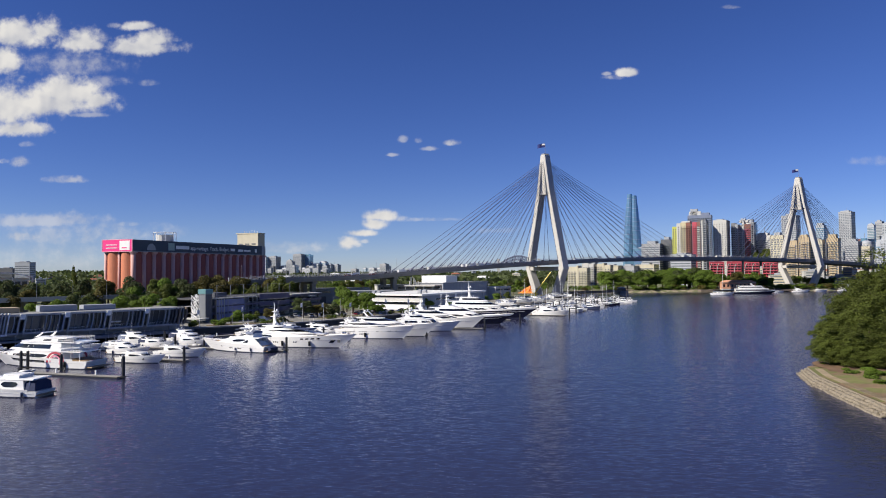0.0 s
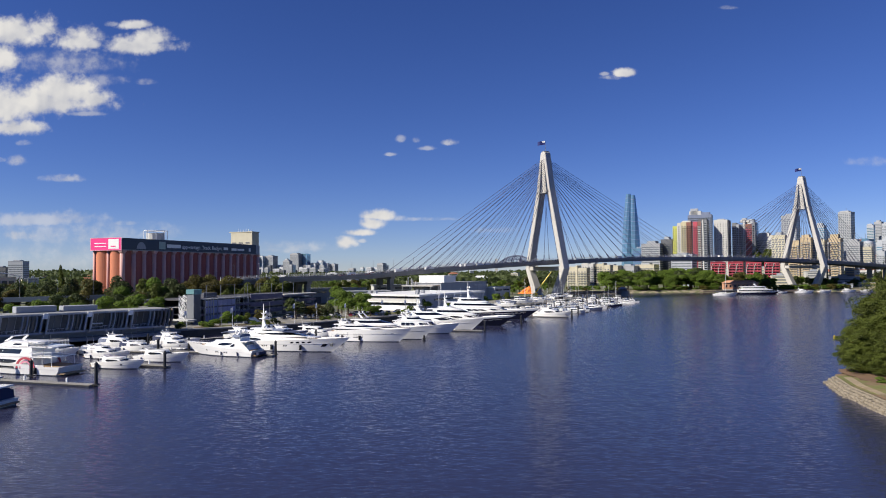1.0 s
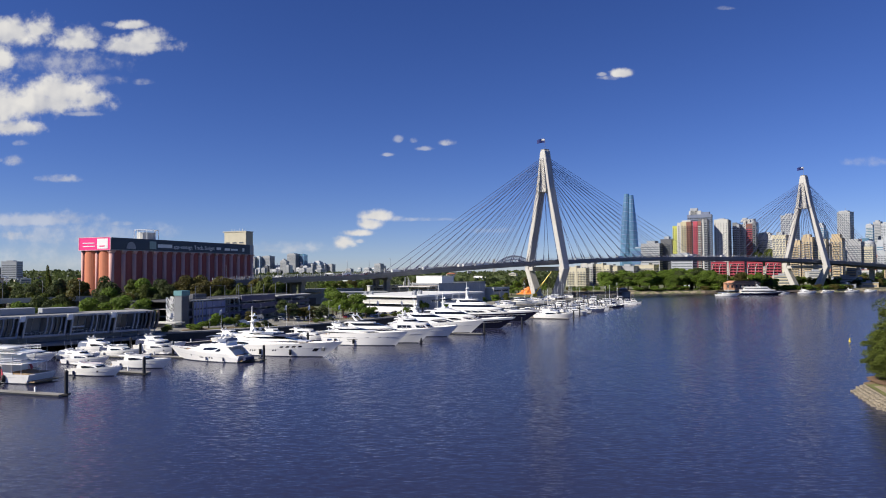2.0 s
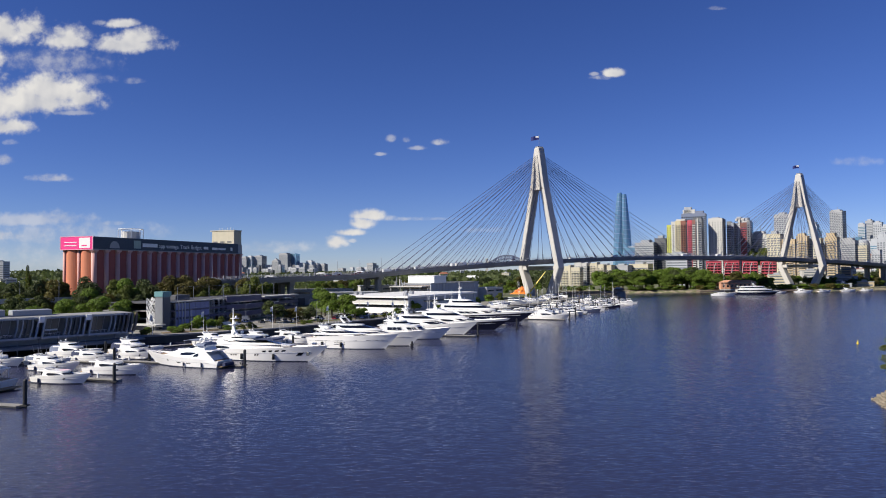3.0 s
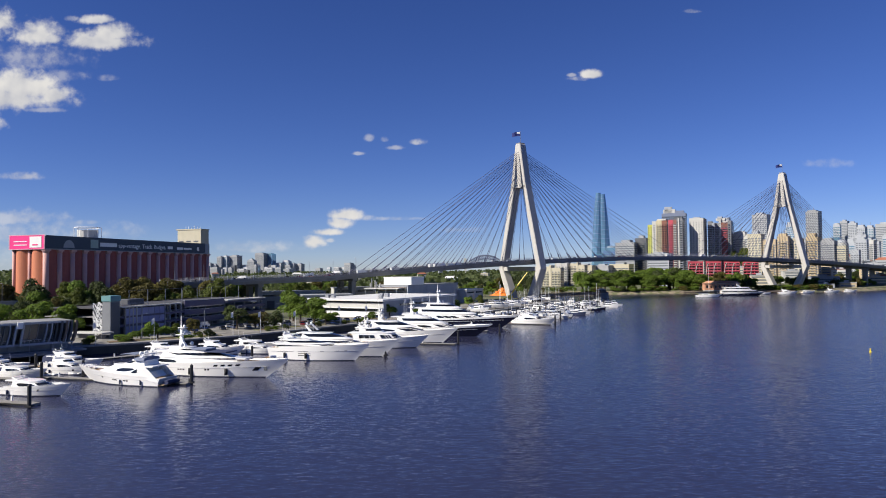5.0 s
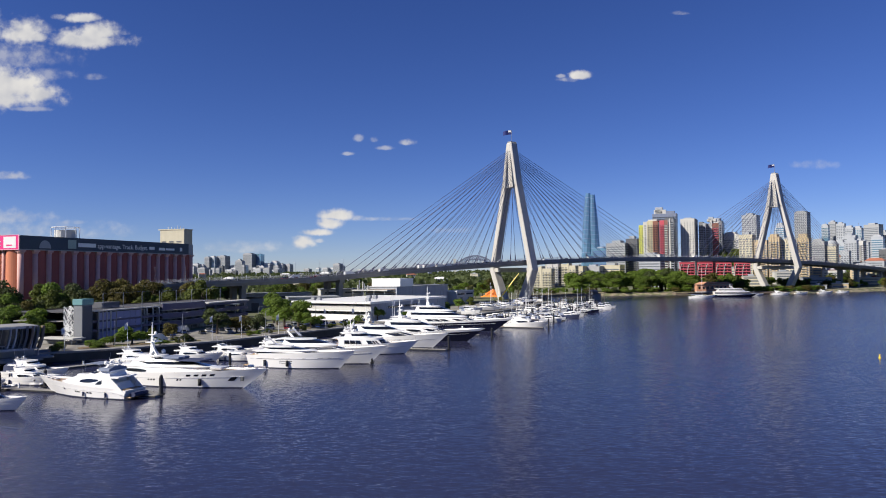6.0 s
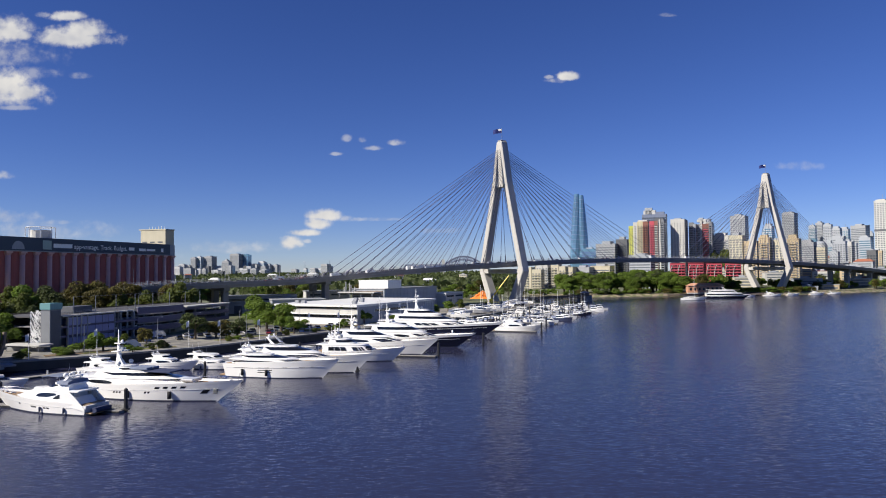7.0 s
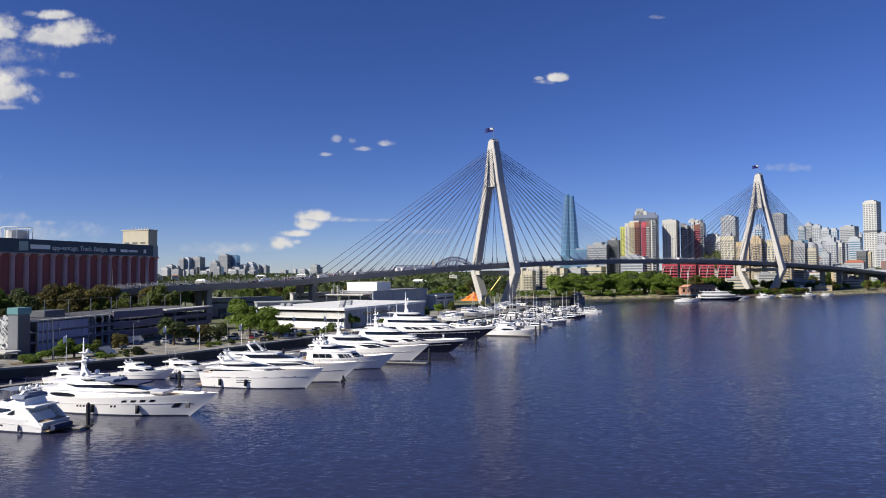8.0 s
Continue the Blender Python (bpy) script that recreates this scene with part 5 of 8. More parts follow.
part("windlass", boxes((36.5, 37.6, -0.5, 0.5, 4.6, 5.2), bevel=0.08), CHROME, big)

yacht("motor_yacht", (-45.4, 252.4), -18.0, 34.0, 7.2, 3.4, 4.3,
      [(2.0, 30.0, 0.94, 3.4, 4.4, 15, 10.0, 0.5, ((0.12, 0.82, 0, 8), (0.3, 0.85, 9, 12)), 1.4),
       (5.0, 22.0, 0.78, 4.6, 5.5, 11, 8.5, 0.6, (0.35, 0.9, 4, 12), 2.4)],
      "sleek white sports yacht with slit hull windows", long=0.865, arch=(4.5, 5.6, 7.8), hull_glass=((0.36, 0.50, 0.52, 0.56), (0.36, 0.50, 0.38, 0.42), (0.10, 0.85, 0.70, 0.725)))
yacht("motor_yacht", (-44.0, 262.4), -18.0, 36.5, 7.4, 3.0, 4.7,
      [(3.0, 30.0, 0.93, 3.1, 4.8, 14, 9.5, 0.5, ((0.25, 0.75, 1, 6), (0.35, 0.85, 7, 12)), 2.0),
       (6.0, 22.0, 0.76, 5.0, 6.5, 10, 7.0, 0.6, (0.4, 0.95, 4, 12), 2.2)],
      "white motor yacht with dark raked windows", arch=(7.5, 7.2, 9.8))
yacht("motor_yacht", (-27.6, 279.6), -12.5, 30.0, 7.0, 2.3, 3.7,
      [(3.0, 20.5, 0.86, 2.5, 4.7, 4, 2.8, 0.4, ((0.30, 0.78, 1, 4), (0.30, 0.78, 5, 8), (0.35, 0.85, 9, 12)), 2.4),
       (5.0, 14.0, 0.68, 5.0, 6.3, 3, 2.0, 0.4, (0.4, 0.9, 3, 12), 2.0)],
      "white motor yacht with a row of square windows", long=0.90, mast=(7.0, 6.5, 10.2), arch=(5.0, 6.4, 8.0), square=True)
yacht("motor_yacht", (-26.5, 301.5), -22.0, 38.0, 7.8, 2.8, 4.6,
      [(3.0, 31.0, 0.93, 3.0, 5.1, 14, 10.0, 0.6, ((0.30, 0.75, 1, 7), (0.35, 0.85, 8, 12)), 2.2),
       (6.0, 23.0, 0.76, 5.3, 7.0, 10, 7.0, 0.6, (0.35, 0.9, 4, 12), 2.4)],
      "white motor yacht with a long swept deckhouse", mast=(9.0, 7.5, 12.5), arch=None)
yacht("motor_yacht", (-20.0, 321.5), -20.0, 45.0, 8.4, 2.5, 4.4,
      [(4.0, 35.0, 0.93, 2.6, 4.9, 12, 8.0, 0.6, ((0.35, 0.72, 1, 4), (0.35, 0.72, 5, 7), (0.4, 0.85, 8, 12)), 3.0),
       (8.0, 27.0, 0.78, 5.1, 7.0, 9, 6.0, 0.6, (0.35, 0.85, 2, 12), 3.0), (11.0, 20.0, 0.6, 7.2, 7.9, 4, 3.0, 0.5, None, 1.5)],
      "navy-hulled motor yacht with white upper decks", mast=(13.5, 7.9, 15.0), hull=NAVY_HULL)
yacht("super_yacht", (-13.0, 366.0), -24.5, 55.0, 9.6, 2.9, 5.2,
      [(5.0, 44.0, 0.94, 3.1, 5.5, 15, 9.0, 0.8, ((0.35, 0.75, 1, 3), (0.35, 0.75, 4, 7), (0.4, 0.85, 8, 12)), 4.0),
       (9.0, 36.0, 0.84, 5.8, 8.0, 12, 8.0, 0.8, (0.35, 0.80, 1, 12), 4.0),
       (13.0, 29.0, 0.68, 8.3, 10.1, 8, 6.0, 0.8, (0.35, 0.85, 2, 12), 3.0)],
      "very large navy-hulled super yacht with tiered white decks", mast=(18.0, 10.3, 18.5), hull=NAVY_HULL, fenders=3, square=True)
cruiser((37.5, 366.5), -24, 20.0, "white cabin cruiser moored beyond the super yacht", fly=True)

# the big day cruiser with its swirl on the side, and the houseboat in front of it
charter = yacht("charter_cruiser", (-94.8, 173.4), 165.0, 34.5, 8.0, 2.1, 3.0,
      [(7.0, 31.5, 0.95, 2.1, 4.2, 12, 6.0, 0.2, ((0.25, 0.72, 3, 9), (0.05, 0.92, 0, 1)), 5.5),
       (7.5, 27.5, 0.90, 4.4, 6.5, 8, 4.5, 0.2, ((0.30, 0.80, 2, 12),), 6.0),
       (9.0, 21.0, 0.80, 6.8, 7.6, 5, 3.0, 0.2, (0.3, 0.8, 2, 5), 3.0)],
      "white three-deck charter cruiser with a red swirl", "charter boat", arch=(15.0, 7.8, 9.6), hull_glass=((0.40, 0.76, 0.62, 0.88),), fenders=1, dome=False)
for z in (4.5, 6.9):
    part("deck_rail", tubes(0.04, *[((1.5 + (z > 5) * 2, sy, z + h), (8.5, sy, z + h)) for sy in (-3.5, 3.5) for h in (0.35, 0.7, 1.05)], *[((1.5 + (z > 5) * 2 + 1.0 * k, sy, z - 0.2), (1.5 + (z > 5) * 2 + 1.0 * k, sy, z + 1.05)) for sy in (-3.5, 3.5) for k in range(6)], sides=4), WHITE, charter)
    part("aft_deck", boxes((1.2 + (z > 5) * 2, 8.0, -3.6, 3.6, z - 0.25, z - 0.05)), GEL, charter)
for x in (1.6, 4.4):
    for sy in (-3.4, 3.4):
        part("deck_post", tubes(0.07, ((x, sy, 2.1), (x, sy, 4.3)), sides=5), WHITE, charter)



# its swirl: two red and pink arcs on either side near the stern
for sy in (-1, 1):
    for r0, r1, paint in ((2.3, 2.9, RED_PAINT), (1.4, 1.8, mat("pink_swirl_paint", (0.75, 0.30, 0.38), 0.4))):
        arc = [radians(-10 + 20 * i) for i in range(12)]
        part("swirl", loft(bmesh.new(), [[(9.0 + q * math.cos(a), sy * y, 1.9 + q * 0.85 * math.sin(a)) for q, y in ((r0, 3.82), (r1, 3.82), (r1, 3.98), (r0, 3.98))] for a in arc]), paint, charter, "curved red swirl")

yacht("houseboat", (-83.5, 134.0), 174.0, 15.0, 6.2, 1.2, 1.6,
      [(2.5, 13.5, 0.92, 1.3, 3.4, 3, 1.2, 0.2, ((0.35, 0.85, 1, 4), (0.35, 0.85, 6, 11)), 2.2),
       (4.0, 9.0, 0.70, 3.7, 4.1, 2, 0.8, 0.2, None, 0.3)],
      "small white and blue houseboat catamaran", "houseboat", canvas=(0.3, 2.6, 1.3, 3.3, CANVAS_NAVY), fenders=1)

# smaller boats along the inner pontoons
cruiser((-94.3, 185.6), BERTH, 15.0, "white open cruiser with a low windscreen", cover=None)
cruiser((-89.6, 198.8), BERTH, 16.5, "white cabin cruiser with dark side glass")
cruiser((-117.5, 231.5), BERTH, 17.5, "white flybridge cruiser at an inner berth", fly=True, cover=CANVAS)
cruiser((-102.5, 237.5), BERTH, 18.0, "white flybridge cruiser with a canvas cover", fly=True, cover=CANVAS_NAVY)
cruiser((-113.5, 213.5), BERTH, 14.0, "white cruiser with blue-grey cover", cover=CANVAS)
cruiser((-106.0, 222.0), BERTH, 15.0, "white cruiser lying under a navy cover", cover=CANVAS_NAVY)
cruiser((-86.0, 260.0), BERTH, 17.0, "white cruiser behind the large yacht", fly=True)
cruiser((-72.5, 266.5), BERTH, 16.5, "white sports cruiser with long dark cabin glass", fly=True)
cruiser((-64.0, 274.5), BERTH, 17.5, "white low sports cruiser close to the quay")
cruiser((-52.0, 283.5), BERTH, 18.0, "white cruiser between larger yachts", fly=True)
cruiser((-44.0, 298.0), BERTH, 15.0, "small white cruiser near the quay", cover=CANVAS_NAVY)
cruiser((-30.0, 318.0), BERTH, 14.0, "small white cruiser at an inner berth")
cruiser((-121.0, 200.0), BERTH, 13.5, "white runabout with a raked arch at an inner berth")
cruiser((-107.0, 205.0), BERTH, 14.5, "white sports cruiser with a dark windscreen", fly=True)
cruiser((-97.0, 228.0), BERTH, 15.0, "white cabin cruiser at the long finger", fly=True)
cruiser((-58.0, 265.5), BERTH, 13.0, "small white cruiser beside the walkway")
cruiser((-46.0, 289.0), BERTH, 14.0, "white flybridge cruiser beside the walkway", fly=True)
cruiser((-20.0, 332.0), BERTH, 16.0, "white cruiser beside the navy yacht", fly=True)
cruiser((-8.0, 351.0), -22, 16.0, "white cruiser in the lee of the super yacht", fly=True)
cruiser((14.0, 381.0), -24, 15.0, "white cruiser astern of the far pontoon", fly=True)
cruiser((24.0, 396.0), -24, 14.0, "small white cruiser at the far pontoon")
cruiser((-142.0, 197.0), BERTH, 16.0, "white cruiser beside the marina building", fly=True, cover=CANVAS)
cruiser((-127.0, 214.0), BERTH, 15.0, "white cruiser in the shade of the marina building", cover=CANVAS_NAVY)
cruiser((-150.0, 178.0), BERTH, 15.0, "white cruiser behind the charter boat")


def sailing_boat(stern, turn, L, high, label, hull=None):
    s = yacht("sailing_yacht", stern, turn, L, L * 0.27, 0.09 * L, 0.12 * L, [(0.25 * L, 0.62 * L, 0.55, 0.09 * L, 0.135 * L, 0.12 * L, 0.06 * L, 0.2, (0.3, 0.8, 1, 7), 0.2)],
              label, "sailing boat", hull, fenders=0, platform=False)
    z0 = 0.12 * L
    m = part("mast", tube(bmesh.new(), (0.52 * L, 0, z0), (0.52 * L, 0, high), 0.11, 6, 0.07), WHITE, s)
    part("spreader", boxes((0.515 * L, 0.53 * L, -0.9, 0.9, high * 0.58, high * 0.58 + 0.06)), WHITE, m)
    part("furled_sail", tube(bmesh.new(), (0.10 * L, 0, z0 + 0.95), (0.50 * L, 0, z0 + 1.1), 0.22, 7, 0.16), CANVAS, s, smooth=True)
    part("stay", tubes(0.02, ((0.97 * L, 0, z0), (0.52 * L, 0, high)), ((0.02 * L, 0, 0.1 * L), (0.52 * L, 0, high)), sides=3), STEEL, m)
    return s


sailing_boat((221.0, 622.0), -12, 20.0, 25.0, "white sailing yacht with a tall bare mast")
for x, y, high in ((-27.0, 338.0, 14.5), (-17.0, 350.0, 16.0), (-6.0, 363.0, 15.0)):
    sailing_boat((x, y), -22, 11.0, high, "small white sailing boat in the inner row")


def small_boat(x, y, turn, L, label, hull, kind, z=0.0):
    """A runabout, a cabin boat or a small sailing boat as the far pontoons hold them by the dozen."""
    b = thing("small_boat", (x, y, z), label, "boat", "boats at the far pontoons", turn=turn)
    B, H = L * 0.31, 0.11 * L
    rows = []
    for i in range(9):
        u = i / 8
        w = B / 2 * (1 - max(0.0, (u - 0.4) / 0.6) ** 2.2)
        h = H * (1 + 0.45 * u ** 2)
        rows.append([(L * u * 0.93, -max(0.03, w * 0.8), -0.3), (L * u * 0.93, max(0.03, w * 0.8), -0.3), (L * u, max(0.04, w), h), (L * u, -max(0.04, w), h)])
    part("hull", loft(bmesh.new(), rows), hull, b)
    cabin = part("cabin", loft(bmesh.new(), tier_rings(0.24 * L, 0.70 * L, B * 0.36, H * 0.95, H * 0.95 + (0.075 if kind == 2 else 0.14) * L, 0.16 * L, 0.10 * L, 0.1, 0.85)), GEL, b, smooth="edges")
    part("cabin_glass", loft(bmesh.new(), tier_rings(0.26 * L, 0.66 * L, B * 0.37, H * 0.95 + 0.055 * L, H * 0.95 + 0.1 * L, 0.14 * L, 0.07 * L, 0.05, 0.93)), TINTED, cabin)
    if kind == 0:
        part("hardtop", boxes((0.22 * L, 0.52 * L, -B * 0.34, B * 0.34, H + 0.24 * L, H + 0.255 * L), *[(sx * L, sx * L + 0.08, sy * B * 0.32 - 0.04, sy * B * 0.32 + 0.04, H, H + 0.24 * L) for sx in (0.24, 0.48) for sy in (-1, 1)]), GEL, b)
    if kind == 1:
        part("cover", loft(bmesh.new(), tier_rings(0.02 * L, 0.32 * L, B * 0.42, H, H + 0.10 * L, 0.05 * L, 0.04 * L, 0.2, 0.6)), CANVAS if L > 8 else CANVAS_NAVY, b)
    if kind == 2:
        high = L * 1.35
        part("mast", tube(bmesh.new(), (0.52 * L, 0, H), (0.52 * L, 0, high), 0.10, 5, 0.06), WHITE if L > 9 else TIMBER, b)
        part("furled_sail", tube(bmesh.new(), (0.10 * L, 0, H + 1.0), (0.50 * L, 0, H + 1.15), 0.22, 6, 0.16), CANVAS, b)
        part("stay", tubes(0.02, ((0.97 * L, 0, H), (0.52 * L, 0, high)), ((0.02 * L, 0, H), (0.52 * L, 0, high)), sides=3), STEEL, b)
    return b


rng = random.Random(11)
ROWS = (((30, 400), (104, 536)), ((38, 396), (112, 532)), ((48, 392), (122, 534)), ((57, 395), (118, 508)))
for r, (a, b) in enumerate(ROWS):
    a, b = Vector(a), Vector(b)
    n = (24, 24, 22, 16)[r]
    for k in range(n):
        p = a.lerp(b, (k + rng.uniform(-0.25, 0.25)) / (n - 1))
        kind = rng.choice((0, 1, 2, 2, 0, 1))
        small_boat(p.x, p.y, (-26 if r % 2 else 154) + rng.uniform(-7, 7), rng.uniform(6.5, 11.5), ("small white cabin boat with a hardtop", "small boat under a canvas cover", "small sailing boat with furled sail")[kind] + " at a far pontoon",
                   rng.choice((GEL, GEL, GEL_GREY, GEL, NAVY_HULL, CANVAS_NAVY)), kind)

# boats laid up on the hardstand below the first pylon, each on its cradle
for k in range(26):
    f = k / 25
    p = Vector((22, 410)).lerp(Vector((84, 540)), f) + Vector((-1.0, 0.5)) * rng.uniform(-1, 13)
    L = rng.uniform(6.5, 10.5)
    laid = small_boat(p.x, p.y, rng.uniform(-50, 10), L, "small boat laid up on a cradle ashore", rng.choice((GEL, GEL_GREY, GEL, NAVY_HULL, CANVAS)), rng.choice((0, 1, 2, 1)), 3.7)
    part("cradle", boxes(*[(u * L, u * L + 0.2, s * L * 0.11 - 0.1, s * L * 0.11 + 0.1, -1.2, 0.0) for u in (0.2, 0.65) for s in (-1, 1)], *[(u * L, u * L + 0.2, -L * 0.12, L * 0.12, -0.35, -0.15) for u in (0.2, 0.65)]), DARK_STEEL, laid)

yacht("charter_ferry", (250.5, 647.0), -10, 38.0, 9.5, 2.2, 3.0,
      [(2.0, 34.0, 0.95, 2.2, 4.8, 7, 3.0, 0.2, ((0.36, 0.76, 0, 16),), 0.5), (5.0, 28.0, 0.88, 5.0, 7.4, 5, 3.0, 0.2, ((0.40, 0.74, 0, 14),), 2.0)],
      "white charter ferry with a dark blue hull", "ferry", NAVY_HULL, fenders=0, arch=(16.0, 7.6, 10.0), group="boats on the far shore")
for x, y, L in ((318, 676, 16), (344, 683, 13), (372, 694, 14), (398, 708, 12), (296, 668, 11)):
    cruiser((x, y), rng.uniform(-20, 10), L, "white motor cruiser off the far shore", fly=L > 13)


# ---- pontoons and piles ----
def pile(x, y, high=4.2, r=0.36):
    p = thing("mooring_pile", (x, y, -3), "black sleeved mooring pile standing in the water", "pile", "mooring piles")
    part("post", tube(bmesh.new(), (0, 0, 0), (0, 0, 3 + high), r, 10), PILE_MAT, p, smooth=False)
    part("cap", tube(bmesh.new(), (0, 0, 3 + high), (0, 0, 3 + high + 0.35), r * 1.08, 10, 0.05), PILE_MAT, p)
    part("collar", boxes((-r - 0.25, r + 0.25, -r - 0.25, r + 0.25, 3.35, 3.6)), RUBBER, p)
    return p


for x, y, h in ((-78.3, 155.4, 5.0), (-74.9, 181.6, 4.3), (-53.8, 207.2, 4.2), (-13.4, 252.5, 4.2), (8.9, 282.0, 4.2), (-100.5, 168.0, 4.0), (-92.0, 216.0, 4.0),
                (-84.0, 219.5, 4.0), (-103.0, 233.0, 4.0), (-61.0, 241.0, 4.0), (-50.5, 246.5, 4.0), (-34.0, 290.0, 4.0), (26.0, 314.0, 4.0), (55.0, 357.0, 4.0), (64.0, 392.0, 4.0),
                (84.0, 432.0, 4.0), (100.0, 478.0, 4.0), (118.0, 520.0, 4.0), (-111.0, 171.0, 4.5), (-112.5, 170.6, 4.5)):
    pile(x, y, h)


def pontoon(x, y, turn, length, width, label):
    p = thing("pontoon", (x, y, 0), label, "pontoon", "marina pontoons", turn=turn)
    n = max(1, round(length / 6))
    for k in range(n):
        part("float", boxes((k * length / n + 0.08, (k + 1) * length / n - 0.08, -width / 2, width / 2, -0.5, 0.42)), DARK_CONCRETE, p)
        part("decking", boxes((k * length / n + 0.03, (k + 1) * length / n - 0.03, -width / 2, width / 2, 0.42, 0.52)), PONTOON, p)
    part("fender_strip", boxes((0, length, -width / 2 - 0.1, -width / 2, 0.12, 0.40)), PILE_MAT, p)
    for k in range(int(length / 12)):
        part("service_post", boxes((6 + 12 * k, 6.3 + 12 * k, width / 2 - 0.4, width / 2 - 0.1, 0.52, 1.5)), WHITE, p)
    return p


for x, y, turn, length in ((-104, 162.6, -16, 26.0), (-99.0, 192.0, BERTH, 25.0), (-95.0, 219.2, BERTH, 43.0), (-73.0, 240.0, BERTH, 22.0), (-52, 266.5, BERTH, 40.0),
                           (-32.0, 293.4, BERTH, 42.0), (-26.0, 313, BERTH, 30.0), (-18, 345.0, -22, 44.0), (20, 372.0, -24, 36.0), (44, 412, -26, 30.0), (68, 456, -26, 28.0), (86, 510, -26, 26.0), (-124, 224.0, BERTH, 32.0)):
    pontoon(x, y, turn, length, 1.9, "grey floating finger pontoon between moored boats")
for a, b in (((-140, 170), (-112, 232)), ((-112, 232), (-84, 264)), ((-84, 264), (-56, 290)), ((-56, 290), (-24, 330)), ((-24, 330), (18, 380)), ((18, 380), (60, 462)), ((60, 462), (98, 540))):
    d = Vector(b) - Vector(a)
    pontoon(a[0], a[1], yaw_of(*d), d.length, 2.6, "grey main walkway pontoon along the quay")


rng = random.Random(19)
for k in range(46):
    f = k / 45
    pile(34 + 82 * f + rng.uniform(-6, 14), 394 + 140 * f + rng.uniform(-8, 8), rng.uniform(2.2, 4.6), rng.uniform(0.16, 0.3))


def buoy():
    b = thing("marker_buoy", (127.9, 250.5, 0), "yellow marker buoy floating on open water", "buoy", size=0.5)
    part("float", tube(bmesh.new(), (0, 0, -0.4), (0, 0, 0.7), 0.75, 12, 0.55), YELLOW, b)
    part("tower", tube(bmesh.new(), (0, 0, 0.7), (0, 0, 1.9), 0.42, 8, 0.2), YELLOW, b)
    part("topmark", boxes((-0.45, 0.45, -0.06, 0.06, 2.0, 2.25), (-0.06, 0.06, -0.45, 0.45, 2.0, 2.25)), YELLOW, b)


buoy()


# ---- the wooded point with its stone seawall ----
def point_of_land():
    edge = [(76.6, 158.2), (72.6, 145.0), (69.6, 126.5), (67.4, 111.5), (66.5, 80), (76, 0), (110, -120), (400, -160), (400, 240), (140, 186), (92, 168)]
    bm = bmesh.new()
    mid = bm.verts.new((200, 80, 4.6))
    rim = [bm.verts.new((x + (2.2 if x < 90 else 0), y, 1.75)) for x, y in edge]
    inner = [bm.verts.new((x + (200 - x) * 0.08, y + (80 - y) * 0.08, 2.3)) for x, y in edge]
    n = len(rim)
    for i in range(n):
        bm.faces.new((rim[i - 1], inner[i - 1], inner[i], rim[i]))
        bm.faces.new((inner[i - 1], mid, inner[i]))
    bmesh.ops.recalc_face_normals(bm, faces=bm.faces[:])
    for f in bm.faces:
        if f.normal.z < 0:
            f.normal_flip()
    tagged(part("ground_point", bm, GRASS), "grassy wooded point of land", "ground", kind="structure")
    wall = tagged(new("seawall"), "weathered sandstone seawall sloping into the water", "seawall", kind="structure")
    bm = bmesh.new()
    loft(bm, [[(x + 0.3, y, -2.0), (x + 2.3, y, 1.60), (x + 4.5, y, 1.60), (x + 4.5, y, -2.0)] for x, y in edge[:6]])
    part("wall_core", bm, SAND_STONE, wall)
    rng = random.Random(3)
    stones = []
    for k in range(5):
        bm = boxes((-0.44, 0.44, -0.36, 0.36, -0.24, 0.24), bevel=0.10)
        for v in bm.verts:
            v.co += Vector((rng.uniform(-0.09, 0.09), rng.uniform(-0.07, 0.07), rng.uniform(-0.06, 0.06)))
        ob = part("stone", bm, SAND_STONE, wall)
        stones.append(ob)
        ob.matrix_local = Matrix.LocRotScale((74.6 - k * 0.75, 151.5 - 2.6 * k, 0.0), Euler((0, 0, 0.7 * k)), None)
    line = [Vector(p) for p in edge[:5]]
    for a, b in zip(line[:4], line[1:4]):
        d = b - a
        turn = math.atan2(d.y, d.x)
        m = int(d.length / 0.84)
        for row in range(4):
            for i in range(m):
                p = a + d * ((i + 0.5 * (row % 2)) / m)
                inn = 0.30 + row * 0.50
                again(rng.choice(stones), "stone", wall, (p.x + inn + rng.uniform(-0.12, 0.12), p.y, 0.02 + row * 0.39 + rng.uniform(-0.08, 0.08)), turn + rng.uniform(-0.3, 0.3),
                      (rng.uniform(0.85, 1.1), rng.uniform(0.8, 1.2), rng.uniform(0.8, 1.1)))
    bm = bmesh.new()
    line[0] = line[0].lerp(line[1], 0.25)
    for a, b in zip(line, line[1:]):
        d = (b - a).normalized()
        o = Vector((-d.y, d.x))
        loft(bm, [[tuple(a + o * 3.0) + (1.78,), tuple(a + o * 4.8) + (1.82,), tuple(a + o * 4.8) + (1.9,), tuple(a + o * 3.0) + (1.86,)], [tuple(b + o * 3.0) + (1.78,), tuple(b + o * 4.8) + (1.82,), tuple(b + o * 4.8) + (1.9,), tuple(b + o * 3.0) + (1.86,)]])
    part("coping_path", bm, mat("pale_path", (0.24, 0.19, 0.12), 0.9, var=0.7, scale=0.8, bump=0.03, other=(0.17, 0.13, 0.07)), wall, "pale worn path along the wall")

    bm = bmesh.new()
    rim2 = [(82, 163), (80.5, 157), (80, 151), (79.5, 145), (82, 138), (88, 131), (102, 126), (126, 126), (150, 140), (150, 176), (110, 178), (92, 168)]
    hub = (112, 158)
    rng2 = random.Random(6)
    n = 44
    ring = []
